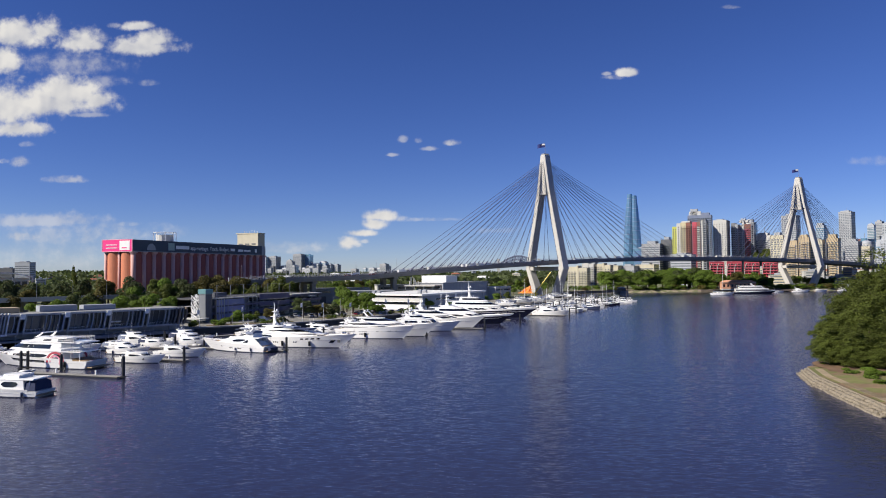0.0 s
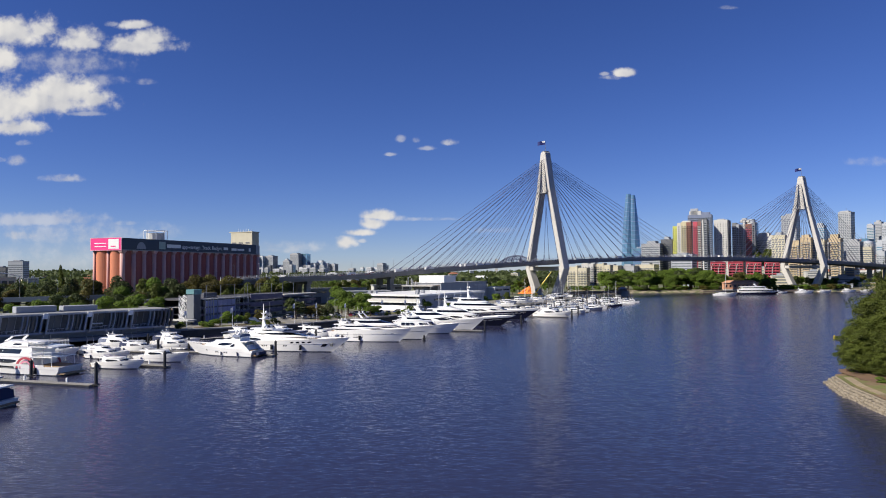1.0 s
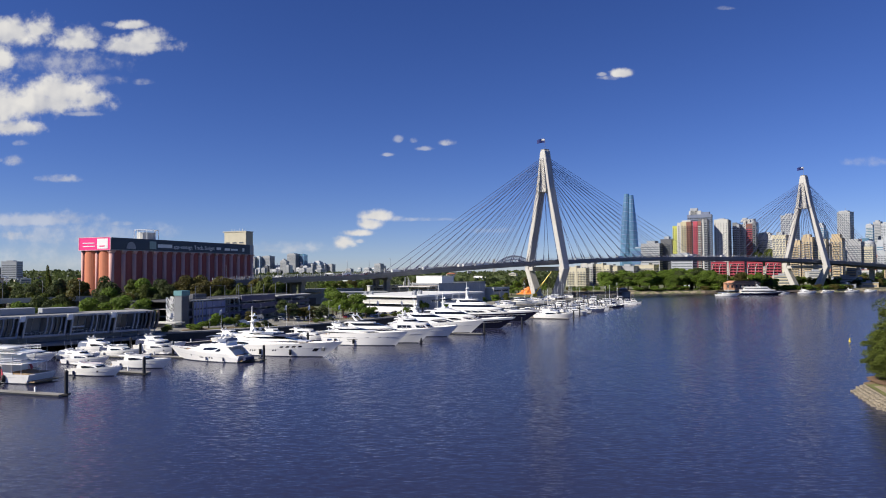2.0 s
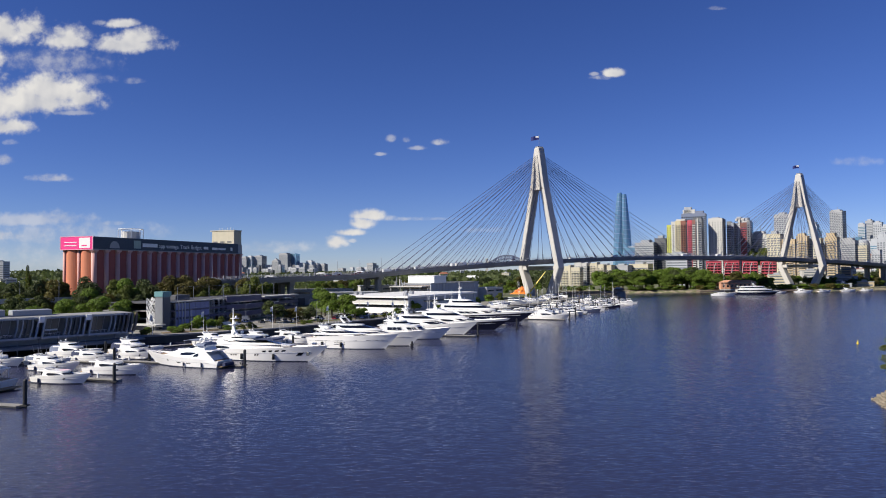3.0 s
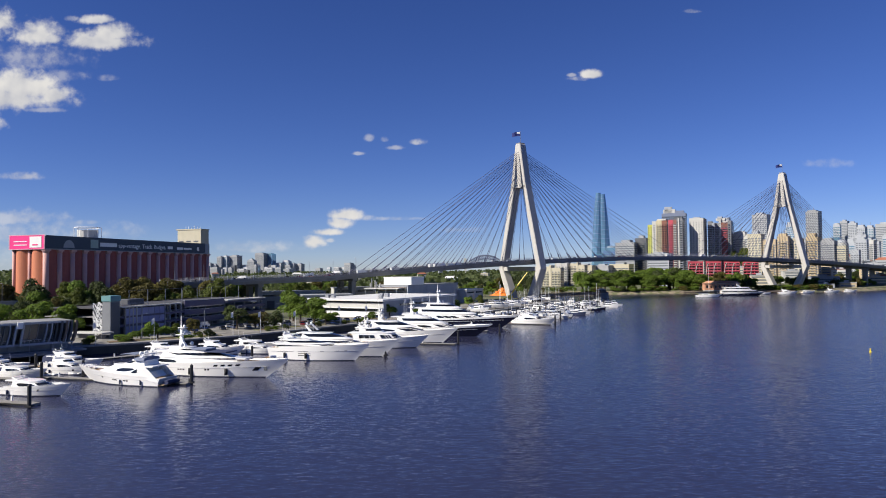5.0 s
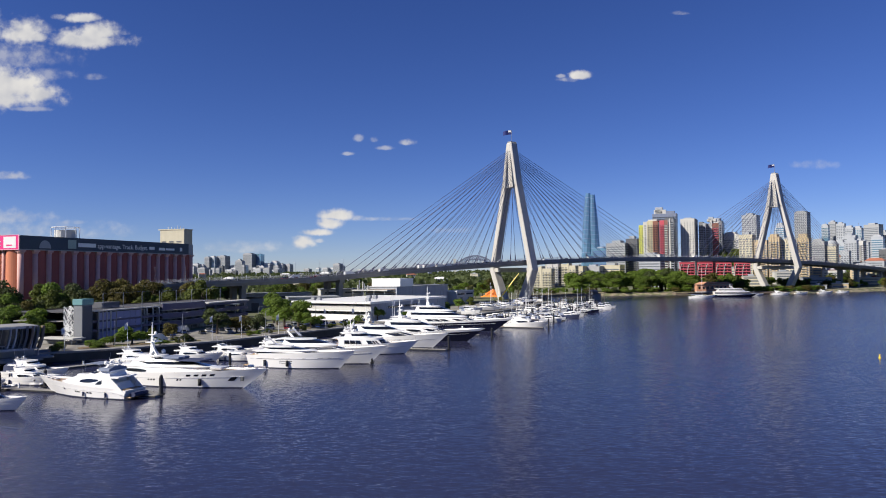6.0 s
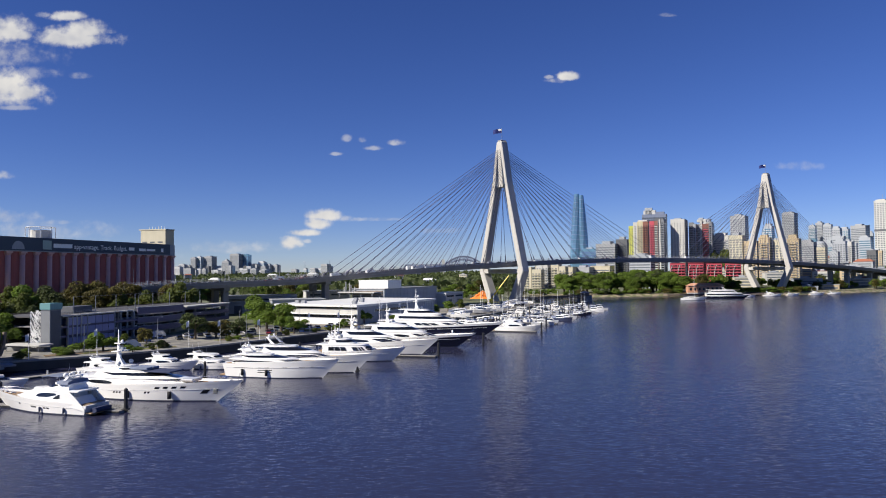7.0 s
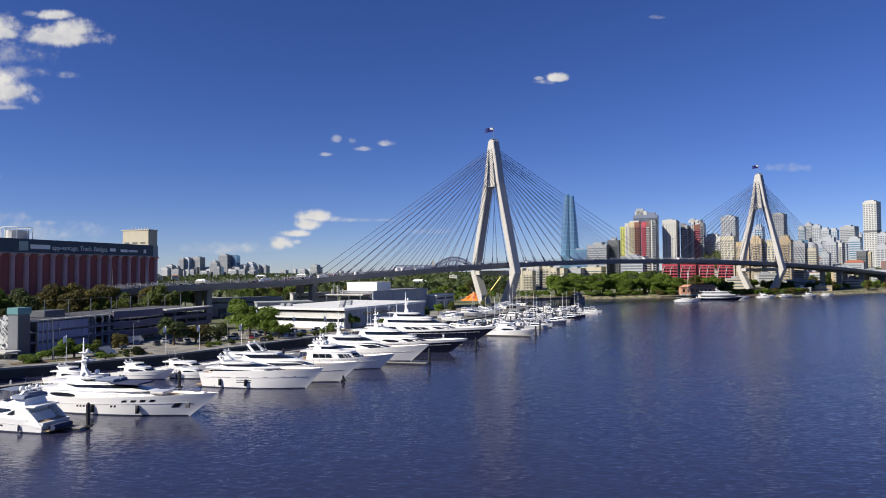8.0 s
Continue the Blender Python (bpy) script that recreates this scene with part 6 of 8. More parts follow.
    for i in range(n):
        f = i / n * len(rim2)
        p = Vector(rim2[int(f) % len(rim2)]).lerp(Vector(rim2[(int(f) + 1) % len(rim2)]), f % 1)
        ring.append((p.x + rng2.uniform(-0.8, 0.8), p.y + rng2.uniform(-0.8, 0.8)))
    top = bm.verts.new((*hub, 3.4))
    rv = [bm.verts.new((x, y, 2.05 + 0.02 * max(0, x - 84))) for x, y in ring]
    for i in range(n):
        bm.faces.new((rv[i - 1], rv[i], top))
    for f in bm.faces:
        f.normal_update()
        if f.normal.z < 0:
            f.normal_flip()
    tagged(part("leaf_litter", bm, LITTER), "brown leaf litter under the fig trees", "ground", kind="structure")


point_of_land()

# quay paving and car park surface, one thin layer over the ground
bm = bmesh.new()
strip = [(-230, 196), (-175, 224), (-112, 262), (-88, 276), (-66, 294), (-48, 318), (-24, 352), (12, 390), (43, 438), (73, 500), (93, 548)]
loft(bm, [[(x + 0.3, y - 0.2, 2.45), (x - 34, y + 34, 2.45), (x - 34, y + 34, 2.506), (x + 0.3, y - 0.2, 2.506)] for x, y in strip])
tagged(part("pavement", bm, PAVING), "grey asphalt and concrete quayside paving", "pavement", kind="structure")
bm = bmesh.new()
loft(bm, [[(x - 0.1, y - 0.3, 2.3), (x - 0.9, y + 0.5, 2.3), (x - 0.9, y + 0.5, 2.85), (x - 0.1, y - 0.3, 2.85)] for x, y in strip])
tagged(part("kerb", bm, DARK_CONCRETE), "grey concrete quay edge beam", "kerb", kind="structure")


# ---- trees ----
def leaf_cloud(seed, count, leaf, lumps, spread=0.55):
    """A crown of unit radius out of loose leafy tufts gathered into uneven lumps."""
    r = np.random.RandomState(seed)
    centre = r.normal(size=(lumps, 3))
    centre /= np.linalg.norm(centre, axis=1)[:, None]
    many = lumps >= 30
    centre *= (0.74 if many else spread) * r.uniform(0.5, 1.15, (lumps, 1))
    if many:
        centre[:, 2] = np.where(centre[:, 2] < -0.2, centre[:, 2] * 1.25, centre[:, 2] * 1.05)
    else:
        centre[:, 2] = r.uniform(-0.62, 0.72, lumps)
    if not many:
        centre[:, :2] *= (1.25 - 0.55 * np.abs(centre[:, 2:] - 0.0)) * 1.05
    size = r.uniform(0.13, 0.27, lumps) if many else r.uniform(0.28, 0.50, lumps)
    which = r.randint(0, lumps, count)
    if many:
        centre[0], size[0] = (0, 0, -0.1), 0.74
        which[: count // 5] = 0
    way = r.normal(size=(count, 3))
    way /= np.linalg.norm(way, axis=1)[:, None]
    way[:, 2] = np.where(way[:, 2] < -0.35, -way[:, 2], way[:, 2])
    depth = r.uniform(0.62, 1.04, (count, 1)) ** 0.7
    at = centre[which] + way * size[which][:, None] * depth
    n = way + r.normal(scale=0.38, size=(count, 3))
    n /= np.linalg.norm(n, axis=1)[:, None]
    a = np.cross(n, r.normal(size=(count, 3)))
    a /= np.linalg.norm(a, axis=1)[:, None]
    b = np.cross(n, a)
    s = leaf * r.uniform(0.6, 1.35, (count, 1))
    # each tuft is a bent four-cornered spray
    quad = np.stack([at - a * s, at - b * s * 0.55 + n * s * 0.25, at + a * s, at + b * s * 0.55 + n * s * 0.2], axis=1).reshape(-1, 3)
    me = bpy.data.meshes.new("crown")
    me.from_pydata(quad.tolist(), [], np.arange(count * 4).reshape(-1, 4).tolist())
    return me


def trunk_mesh(seed, thick=0.075):
    rng = random.Random(seed)
    bm = bmesh.new()
    tube(bm, (0, 0, -1.25), (0.03, 0.02, -0.15), thick, 8, thick * 0.7)
    for k in range(6):
        a = k * 1.05 + rng.uniform(-0.3, 0.3)
        p = Vector((0.03, 0.02, -0.25 + 0.03 * k))
        q = p + Vector((math.cos(a) * 0.35, math.sin(a) * 0.35, 0.30 + rng.random() * 0.2))
        tube(bm, p, q, thick * 0.5, 6, thick * 0.3)
        tube(bm, q, q + Vector((math.cos(a + 0.5) * 0.28, math.sin(a + 0.5) * 0.28, 0.25)), thick * 0.3, 5, thick * 0.1)
    return bm


TREE_KINDS = {}


def tree(kind, x, y, radius, high, base=2.5, label="", spin=None, group="trees"):
    """kind: (seed, tufts, tuft size, lumps, leaf material); the crown has unit radius and stands on a trunk."""
    seed, count, leaf, lumps, material, name, text = kind
    key = (seed, count)
    spin = (x * 37 + y * 13) % 360 if spin is None else spin
    if high < 6.6:
        # bushes: leafy down to the ground
        base, high = base - 0.2 * high, high * 1.2
    up = high / 2.35
    m = Matrix.Translation((x, y, base + 1.25 * up)) @ Matrix.Rotation(radians(spin), 4, "Z") @ Matrix.Diagonal((radius, radius, up, 1))
    if key not in TREE_KINDS:
        t = tagged(new(name), text, "tree", group)
        part("trunk", trunk_mesh(seed), BARK, t)
        me = leaf_cloud(seed, count, leaf, lumps)
        me.materials.append(material)
        c = new("crown", me)
        c.parent = t
        TREE_KINDS[key] = t
        t.matrix_world = m
        made = t
    else:
        made = TREE_KINDS[key].copy()
        scene.collection.objects.link(made)
        made.matrix_world = m
        for o in TREE_KINDS[key].children:
            c = o.copy()
            scene.collection.objects.link(c)
            c.parent = made
    return tagged(made, label or text)


FIG = (1, 60000, 0.021, 150, LEAF[0], "fig_tree", "large dense dark green fig tree on the point")
FIG2 = (2, 46000, 0.025, 120, LEAF[0], "fig_tree", "broad dark green fig tree near the water")
GUM = (3, 2600, 0.075, 13, LEAF[1], "gum_tree", "dull green gum tree in the roadside wood")
GUM2 = (4, 2600, 0.080, 11, LEAF[3], "gum_tree", "olive brown gum tree in the roadside wood")
LUSH = (5, 3000, 0.070, 12, LEAF[2], "leafy_tree", "fresh green leafy tree by the quay")
LUSH2 = (6, 2600, 0.080, 10, LEAF[2], "leafy_tree", "bright green bushy tree")
DARK = (7, 2600, 0.075, 12, LEAF[0], "leafy_tree", "dark green leafy tree")

for kind, x, y, r, h in ((FIG2, 90.0, 163.0, 8.5, 12.0), (FIG, 100.0, 166.0, 13.0, 23.0), (FIG, 115.0, 168.0, 16.5, 35.0), (FIG2, 97.0, 160.0, 9.5, 19.0), (FIG2, 104.0, 155.5, 10.5, 17.0), (FIG2, 121.0, 152.0, 13.0, 25.0), (FIG2, 84.5, 159.0, 5.5, 6.5), (FIG2, 86.5, 153.5, 5.0, 5.5), (FIG2, 91.0, 150.5, 4.5, 5.0), (FIG2, 92.0, 157.5, 7.5, 11.5), (FIG2, 97.5, 152.5, 6.0, 8.5), (FIG2, 112.0, 146.0, 8.0, 12.0), (FIG, 138.0, 162.0, 16.0, 32.0)):
    tree(kind, x, y, r, h, 1.8, group="trees on the point")
for x, y, r, h in ((84.0, 142.0, 2.6, 2.4), (82.0, 138.5, 2.0, 1.8), (86.5, 139.5, 2.4, 2.2), (79.5, 132.0, 1.6, 1.4), (81.5, 145.5, 1.8, 1.6), (80.0, 127.0, 1.5, 1.3), (84.5, 133.0, 1.9, 1.8), (78.5, 121.0, 1.4, 1.2)):
    tree(LUSH2, x, y, r, h, 1.8, "low fresh green bush on the grass", group="bushes")
tree(LUSH, 86.5, 134.0, 2.2, 6.5, 1.8, "young slender tree on the grass", group="trees on the point")

rng = random.Random(21)
# the roadside wood between the marina building and the silos
for k in range(150):
    x, y = rng.uniform(-330, -118), rng.uniform(286, 436)
    near_silo = (x - -215.7) * 0.952 - (y - 440.2) * 0.307       # distance in front of the silo row
    if y < 262 + (x + 112) * 0.6 + 44 or (x > -160 and 288 < y < 400 and x > -150 + (y - 300) * 0.3) or (near_silo < 6 and y > 430):
        continue
    if math.degrees(math.atan2(x, y)) < -30.3 and math.hypot(x, y) < 400:
        continue
    h = rng.uniform(9, 14) + (5.0 if x < -240 else 0)
    tree(rng.choice((GUM, GUM, GUM2, DARK, GUM)), x, y, h * rng.uniform(0.38, 0.52), h)
# brighter trees just behind the marina building
for x, y, r, h in ((-148, 290, 6, 12.5), (-139, 296, 6.5, 13), (-133, 304, 5.5, 11.5), (-157, 284, 5, 11), (-167, 280, 5, 11.5), (-128, 300, 4.5, 9.5), (-176, 276, 5, 10)):
    tree(rng.choice((LUSH, LUSH2)), x, y, r, h)
# the row at the foot of the silos' long side
for k in range(52):
    s = 4 + k * 3.0
    x, y = -215.7 + 0.307 * s + 0.952 * rng.uniform(9, 34), 440.2 + 0.952 * s - 0.307 * rng.uniform(9, 34)
    h = rng.uniform(10, 15.5)
    tree(rng.choice((GUM, GUM2, GUM2, LUSH2, DARK)), x, y, h * 0.45, h)
# the tall screen of trees in front of the bridge's low end
for k in range(22):
    s = -232 - rng.uniform(0, 105)
    off = rng.uniform(20, 46)
    x, y = 69 + 0.853 * s + 0.521 * off, 571.4 + 0.521 * s - 0.853 * off
    h = rng.uniform(16, 21)
    tree(rng.choice((GUM, GUM2, DARK, GUM2, LUSH2)), x, y, h * 0.40, h)
# trees of the quayside car park
for kind, x, y, r, h in ((LUSH, -57, 352, 7.0, 12.5), (LUSH, -50, 346, 6.6, 11.0), (LUSH2, -62, 362, 6.5, 13), (LUSH, -66, 374, 6.5, 14), (LUSH, -52, 360, 6.0, 11), (GUM, -76, 322, 6.4, 9.6), (GUM2, -70, 327, 5.4, 6.5), (GUM, -64, 334, 4.4, 6.5), (LUSH2, -43, 353, 3.5, 5), (GUM2, -88, 309, 3.2, 5.5),
                         (LUSH2, -44, 339, 3.8, 7.5), (LUSH2, -20, 381, 3.6, 7.5), (DARK, -30, 386, 2.6, 8.0), (LUSH2, -40, 392, 3, 6), (LUSH2, -8, 384, 2.5, 4.5), (LUSH2, -94.5, 291.0, 5.0, 6.4), (LUSH2, -98.0, 286.0, 4.2, 4.6), (LUSH2, -103.0, 282.0, 3.0, 2.4), (DARK, -90.0, 294.5, 3.2, 5.0), (LUSH2, -27, 367, 3, 4), (LUSH2, 14, 445, 4, 6), (LUSH2, 22, 462, 4.5, 7), (DARK, 30, 478, 4, 7)):
    tree(kind, x, y, r, h)
# low planting along the quay
quay_line = [Vector(p) for p in ((-112, 262), (-88, 276), (-66, 294), (-48, 318), (-24, 352), (-8, 398))]
for k in range(30):
    f = rng.uniform(0, 4.99)
    p = quay_line[int(f)].lerp(quay_line[int(f) + 1], f % 1) + Vector((-0.75, 0.66)) * rng.uniform(4, 15)
    h = rng.uniform(1.2, 2.6)
    tree(rng.choice((LUSH2, DARK, GUM, LUSH)), p.x, p.y, h * rng.uniform(0.7, 1.2), h, 2.5, "low clipped shrub on the quayside", group="bushes")
# behind the approach viaduct and round the first pylon
for k in range(46):
    x = rng.uniform(-120, 120)
    y = rng.uniform(585, 720) + max(0, -x) * 0.2
    if abs((x - 69) * -0.521 + (y - 571.4) * 0.853) < 24:
        continue
    h = rng.uniform(8, 15) if x < 0.155 * (y - 62) else rng.uniform(3, 5)
    tree(rng.choice((LUSH2, GUM, DARK, LUSH, GUM2)), x, y, h * 0.5, h)
# the wooded bank on the far shore
for k in range(120):
    x = rng.uniform(112, 350)
    y = 706 + 6 * math.sin(x / 30) + rng.uniform(4, 60)
    if 325 < x and y < 735:
        continue
    h = rng.uniform(9, 14) + (y - 706) * 0.18
    if x < 0.222 * (y - 62):
        h = rng.uniform(3, 5)
    elif x > 326:
        h = rng.uniform(3, 4.5)
    elif x > 268:
        h = rng.uniform(9, 13)
    tree(rng.choice((LUSH, LUSH2, LUSH2, LUSH, LUSH2, GUM)), x, y, h * 0.62, h)
# the taller row in front of the red terraces, and the shaded trees under the deck beyond
for k in range(24):
    x, y = 258 + 2.9 * k + rng.uniform(-2, 2), rng.uniform(738, 768)
    h = rng.uniform(14.5, 18.5)
    tree(rng.choice((LUSH2, GUM, LUSH, GUM2, LUSH2)), x, y, h * 0.36, h)
for k in range(22):
    x = rng.uniform(376, 452)
    y = 762 + (x - 376) * 0.5 + rng.uniform(0, 26)
    h = rng.uniform(7, 12)
    tree(rng.choice((DARK, GUM, DARK, LUSH)), x, y, h * 0.5, h)
for k in range(70):
    x = rng.uniform(114, 400)
    y = float(np.interp(x, [112, 160, 205, 250, 300, 345, 394, 440], [700, 700, 706, 712, 704, 704, 724, 742])) + rng.uniform(1.5, 6)
    h = rng.uniform(3, 6.4)
    tree(rng.choice((GUM, GUM2, LUSH2, LUSH, LUSH2)), x, y, h * 1.05, h, 2.0, "low scrubby bush on the far bank", group="bushes")
for k in range(34):
    x = rng.uniform(385, 640)
    y = 742 + (x - 400) * 0.46 + rng.uniform(4, 40)
    h = rng.uniform(4, 9)
    tree(rng.choice((LUSH2, LUSH2, GUM, LUSH)), x, y, h * 0.62, h)
for x, y, r, h in ((-248, 428, 2.6, 28), ):
    tree(DARK, x, y, r, h, label="tall narrow dark cypress", group="trees")
for x, y in ((425, 985), (418, 990), (432, 978)):
    tree(DARK, x, y, 12, 30, 22, "dark tree crown on the rise among the flats")


def far_woods():
    """Suburban treetops that fill the low distance."""
    r = np.random.RandomState(8)
    n = 26000
    bearing = np.radians(r.uniform(-46, 44, n))
    reach = 760 + 3300 * r.uniform(0, 1, n) ** 1.3
    reach = np.where(np.degrees(bearing) > 6, np.maximum(reach, 1250), reach)
    hill = np.where(np.degrees(bearing) < -22, 22.0, 9.0) * (0.7 + 0.5 * np.sin(bearing * 17 + reach / 700)) + reach * 0.002
    at = np.stack([reach * np.sin(bearing), reach * np.cos(bearing), 2 + hill * r.uniform(0, 1, n) ** 0.6], axis=1)
    way = r.normal(size=(n, 3))
    way /= np.linalg.norm(way, axis=1)[:, None]
    a = np.cross(way, r.normal(size=(n, 3)))
    a /= np.linalg.norm(a, axis=1)[:, None]
    b = np.cross(way, a)
    s = (2.2 + reach[:, None] * 0.0016) * r.uniform(0.6, 1.4, (n, 1))
    quad = np.stack([at - a * s, at - b * s * 0.7, at + a * s, at + b * s * 0.7], axis=1).reshape(-1, 3)
    me = bpy.data.meshes.new("far_woods")
    me.from_pydata(quad.tolist(), [], np.arange(n * 4).reshape(-1, 4).tolist())
    me.materials.append(LEAF[1])
    tagged(new("far_woods", me), "dark green suburban treetops on the horizon", "woodland", kind="stuff")


far_woods()


# ---- buildings of the far shore and the skyline ----
STYLES = {
    "pale": (TOWER_WALL, FACADE_GLASS, "pale rendered city block with rows of windows"),
    "white": (OFF_WHITE, FACADE_GLASS, "white apartment tower with rows of windows"),
    "cream": (CREAM, FACADE_GLASS, "cream apartment block with rows of windows"),
    "beige": (BEIGE, FACADE_GLASS, "beige apartment block with balconies"),
    "slate": (PALE_GREY, FACADE_GLASS, "grey office block with rows of windows"),
    "blue": (PALE_GREY, SPIRE_GLASS, "blue-grey office tower with glass bands"),
    "glass": (SPIRE_GLASS, BLUE_GLASS, "tall blue glass office tower"),
    "charcoal": (DARK_WALL, GREY_GLASS, "charcoal apartment tower with balconies"),
    "yellow": (YELLOW_WALL, GREY_GLASS, "yellow-green panelled apartment tower"),
    "brick": (RED_WALL, GREY_GLASS, "red and brown apartment tower with balconies"),
    "red": (TERRACE, TINTED, "red balconied terrace apartments below the bridge"),
    "tall": (OFF_WHITE, FACADE_GLASS, "tall pale office tower with a dark band"),
}
# paler walls put distance haze into the farthest towers' colour
FAR_HAZE_WALL = mat("haze_paled_render", (0.46, 0.47, 0.49), 0.8, var=0.12, scale=0.3, streak=0.15)
BALCONIED = ("beige", "brick", "charcoal", "red", "white")


def tower(x, y, w, d, top, turn, style):
    """x, y: the near left corner; own x runs along the front, own y to the back."""
    wall, glass, label = STYLES[style]
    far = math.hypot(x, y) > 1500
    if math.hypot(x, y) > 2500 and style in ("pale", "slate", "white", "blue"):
        wall = FAR_HAZE_WALL if style != "slate" else TOWER_WALL
    pick = int(abs(x) * 7 + abs(y) * 3)
    turn = turn - (34 if x < 0 else 12) - pick % 11
    banded = pick % 3 != 0 and style != "tall"
    b = thing("tower_block" if top > 50 else "apartment_block", (x, y, 0), label, "building", "city buildings", turn=turn)
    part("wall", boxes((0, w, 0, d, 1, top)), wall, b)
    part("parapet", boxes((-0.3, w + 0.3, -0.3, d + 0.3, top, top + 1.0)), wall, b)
    part("roof_plant", boxes((w * 0.25, w * 0.7, d * 0.2, d * 0.8, top + 1, top + (5 if top > 60 else 3))), GREY_WALL, b)
    step = 3.2 if not far else 4.4
    floors = int((top - 6) / step)
    bay = max(2.0, w / max(2, round(w / (4.2 if not far else 5.5))))
    n = max(1, int(w / bay))
    m = max(1, int(d / bay))
    bm = bmesh.new()
    hi = step * 0.55
    for k in range(floors):
        z = 4 + k * step
        if banded:
            box(bm, w * 0.03, w * 0.97, -0.10, 0, z, z + hi * 0.85)
            box(bm, -0.10, 0, d * 0.05, d * 0.95, z, z + hi * 0.7)
            box(bm, w, w + 0.10, d * 0.05, d * 0.95, z, z + hi * 0.85)
            continue
        for i in range(n):
            x0 = (i + 0.5) * w / n
            box(bm, x0 - w / n * 0.32, x0 + w / n * 0.32, -0.10, 0, z, z + hi)
        for i in range(m):
            y0 = (i + 0.5) * d / m
            box(bm, -0.10, 0, y0 - d / m * 0.32, y0 + d / m * 0.32, z, z + hi)
            box(bm, w, w + 0.10, y0 - d / m * 0.32, y0 + d / m * 0.32, z, z + hi)
    tagged(part("glazing", bm, glass, b), kind="stuff")
    if style in BALCONIED and not far:
        c = w * 0.18
        bm = boxes((c, w - c, -1.5, -0.1, 0, 0.25), (c, w - c, -1.5, -1.4, 0.25, 1.15))
        bal = part("balcony", bm, RED_PAINT if style in ("red", "brick") else wall, b)
        bal.location = (0, 0, 3.6)
        for k in range(1, floors):
            again(bal, "balcony", b, (0, 0, 3.6 + k * step))
    if not far and w > 9:
        for x0 in (0.0, w - 0.5):
            part("pier_strip", boxes((x0, x0 + 0.5, -0.35, 0, 2, top)), wall, b)
    if top > 60 and pick % 2:
        part("roof_mast", tubes(0.35, ((w * 0.5, d * 0.5, top + 3), (w * 0.5, d * 0.5, top + 9 + pick % 9)), sides=5), STEEL, b)
        part("stepped_top", boxes((w * 0.1, w * 0.8, d * 0.1, d * 0.8, top + 1, top + 3.2 + pick % 4)), wall, b)
    if style == "tall":
        part("dark_band", boxes((-0.2, w + 0.2, -0.25, d + 0.2, top * 0.60, top * 0.60 + 5)), DARK_WALL, b)
    if style == "brick":
        part("white_frame", boxes((w * 0.66, w * 0.74, -1.7, 0, 3, top + 0.5), (0, w, -0.6, 0, top - 3, top)), OFF_WHITE, b)
        for x0, x1, m2 in ((0.0, 0.14, CREAM), (0.14, 0.30, TEAK), (0.48, 0.60, RED_PAINT), (0.84, 1.0, DARK_WALL)):
            part("colour_panel", boxes((x0 * w, x1 * w, -0.5, 0, 3, top - 3)), m2, b)
    return b


def round_tower(x, y, r, top, material, band, label, dome=0.0):
    b = thing("round_tower", (x, y, 0), label, "building", "city buildings")
    part("shaft", tube(bmesh.new(), (0, 0, 1), (0, 0, top), r, 20), material, b)
    for k in range(int((top - 8) / 6.4)):
        part("floor_band", tube(bmesh.new(), (0, 0, 8 + 6.4 * k), (0, 0, 9.3 + 6.4 * k), r * 1.015, 20), band, b)
    part("crown_ring", tube(bmesh.new(), (0, 0, top), (0, 0, top + 2.5), r * 0.86, 20), band, b)
    if dome:
        part("dome", ball(bmesh.new(), 0, 0, top + 2.0, r * 0.84, 16, 9, dome), PALE_GREY, b, smooth=True)
    else:
        part("roof_plant", tube(bmesh.new(), (0, 0, top + 2.5), (0, 0, top + 7), r * 0.55, 14), PALE_GREY, b)


round_tower(427, 1032, 9.0, 89.0, SPIRE_GLASS, OFF_WHITE, "round glass apartment tower with white bands")
round_tower(635, 1102, 10.0, 59.6, OFF_WHITE, PALE_GREY, "pale round building with a shallow dome", 0.5)
round_tower(903, 1755, 14.2, 115.7, PALE_GREY, SPIRE_GLASS, "grey domed tower in the city", 0.8)

def house(x, y, w, d, h, turn, wall, roof, pitched=True):
    b = thing("house", (x, y, 2.4), "small pale house with a pitched roof" if pitched else "low flat-roofed block of flats", "house", "houses of the far shore", turn=turn)
    part("wall", boxes((0, w, 0, d, 0, h)), wall, b)
    if pitched:
        part("roof", loft(bmesh.new(), [[(-0.5, -0.6, h), (w + 0.5, -0.6, h), (w + 0.5, d + 0.6, h), (-0.5, d + 0.6, h)], [(w * 0.2, d * 0.46, h + d * 0.28), (w * 0.8, d * 0.46, h + d * 0.28), (w * 0.8, d * 0.54, h + d * 0.28), (w * 0.2, d * 0.54, h + d * 0.28)]]), roof, b)
    else:
        part("roof", boxes((-0.4, w + 0.4, -0.4, d + 0.4, h, h + 0.6)), roof, b)
        part("roof_plant", boxes((w * 0.3, w * 0.6, d * 0.3, d * 0.7, h + 0.6, h + 2.6)), GREY_WALL, b)
    for k in range(max(1, int(h / 3.2))):
        part("window_strip", boxes((w * 0.1, w * 0.9, -0.12, 0, 1.0 + 3.2 * k, 2.5 + 3.2 * k)), FACADE_GLASS, b)


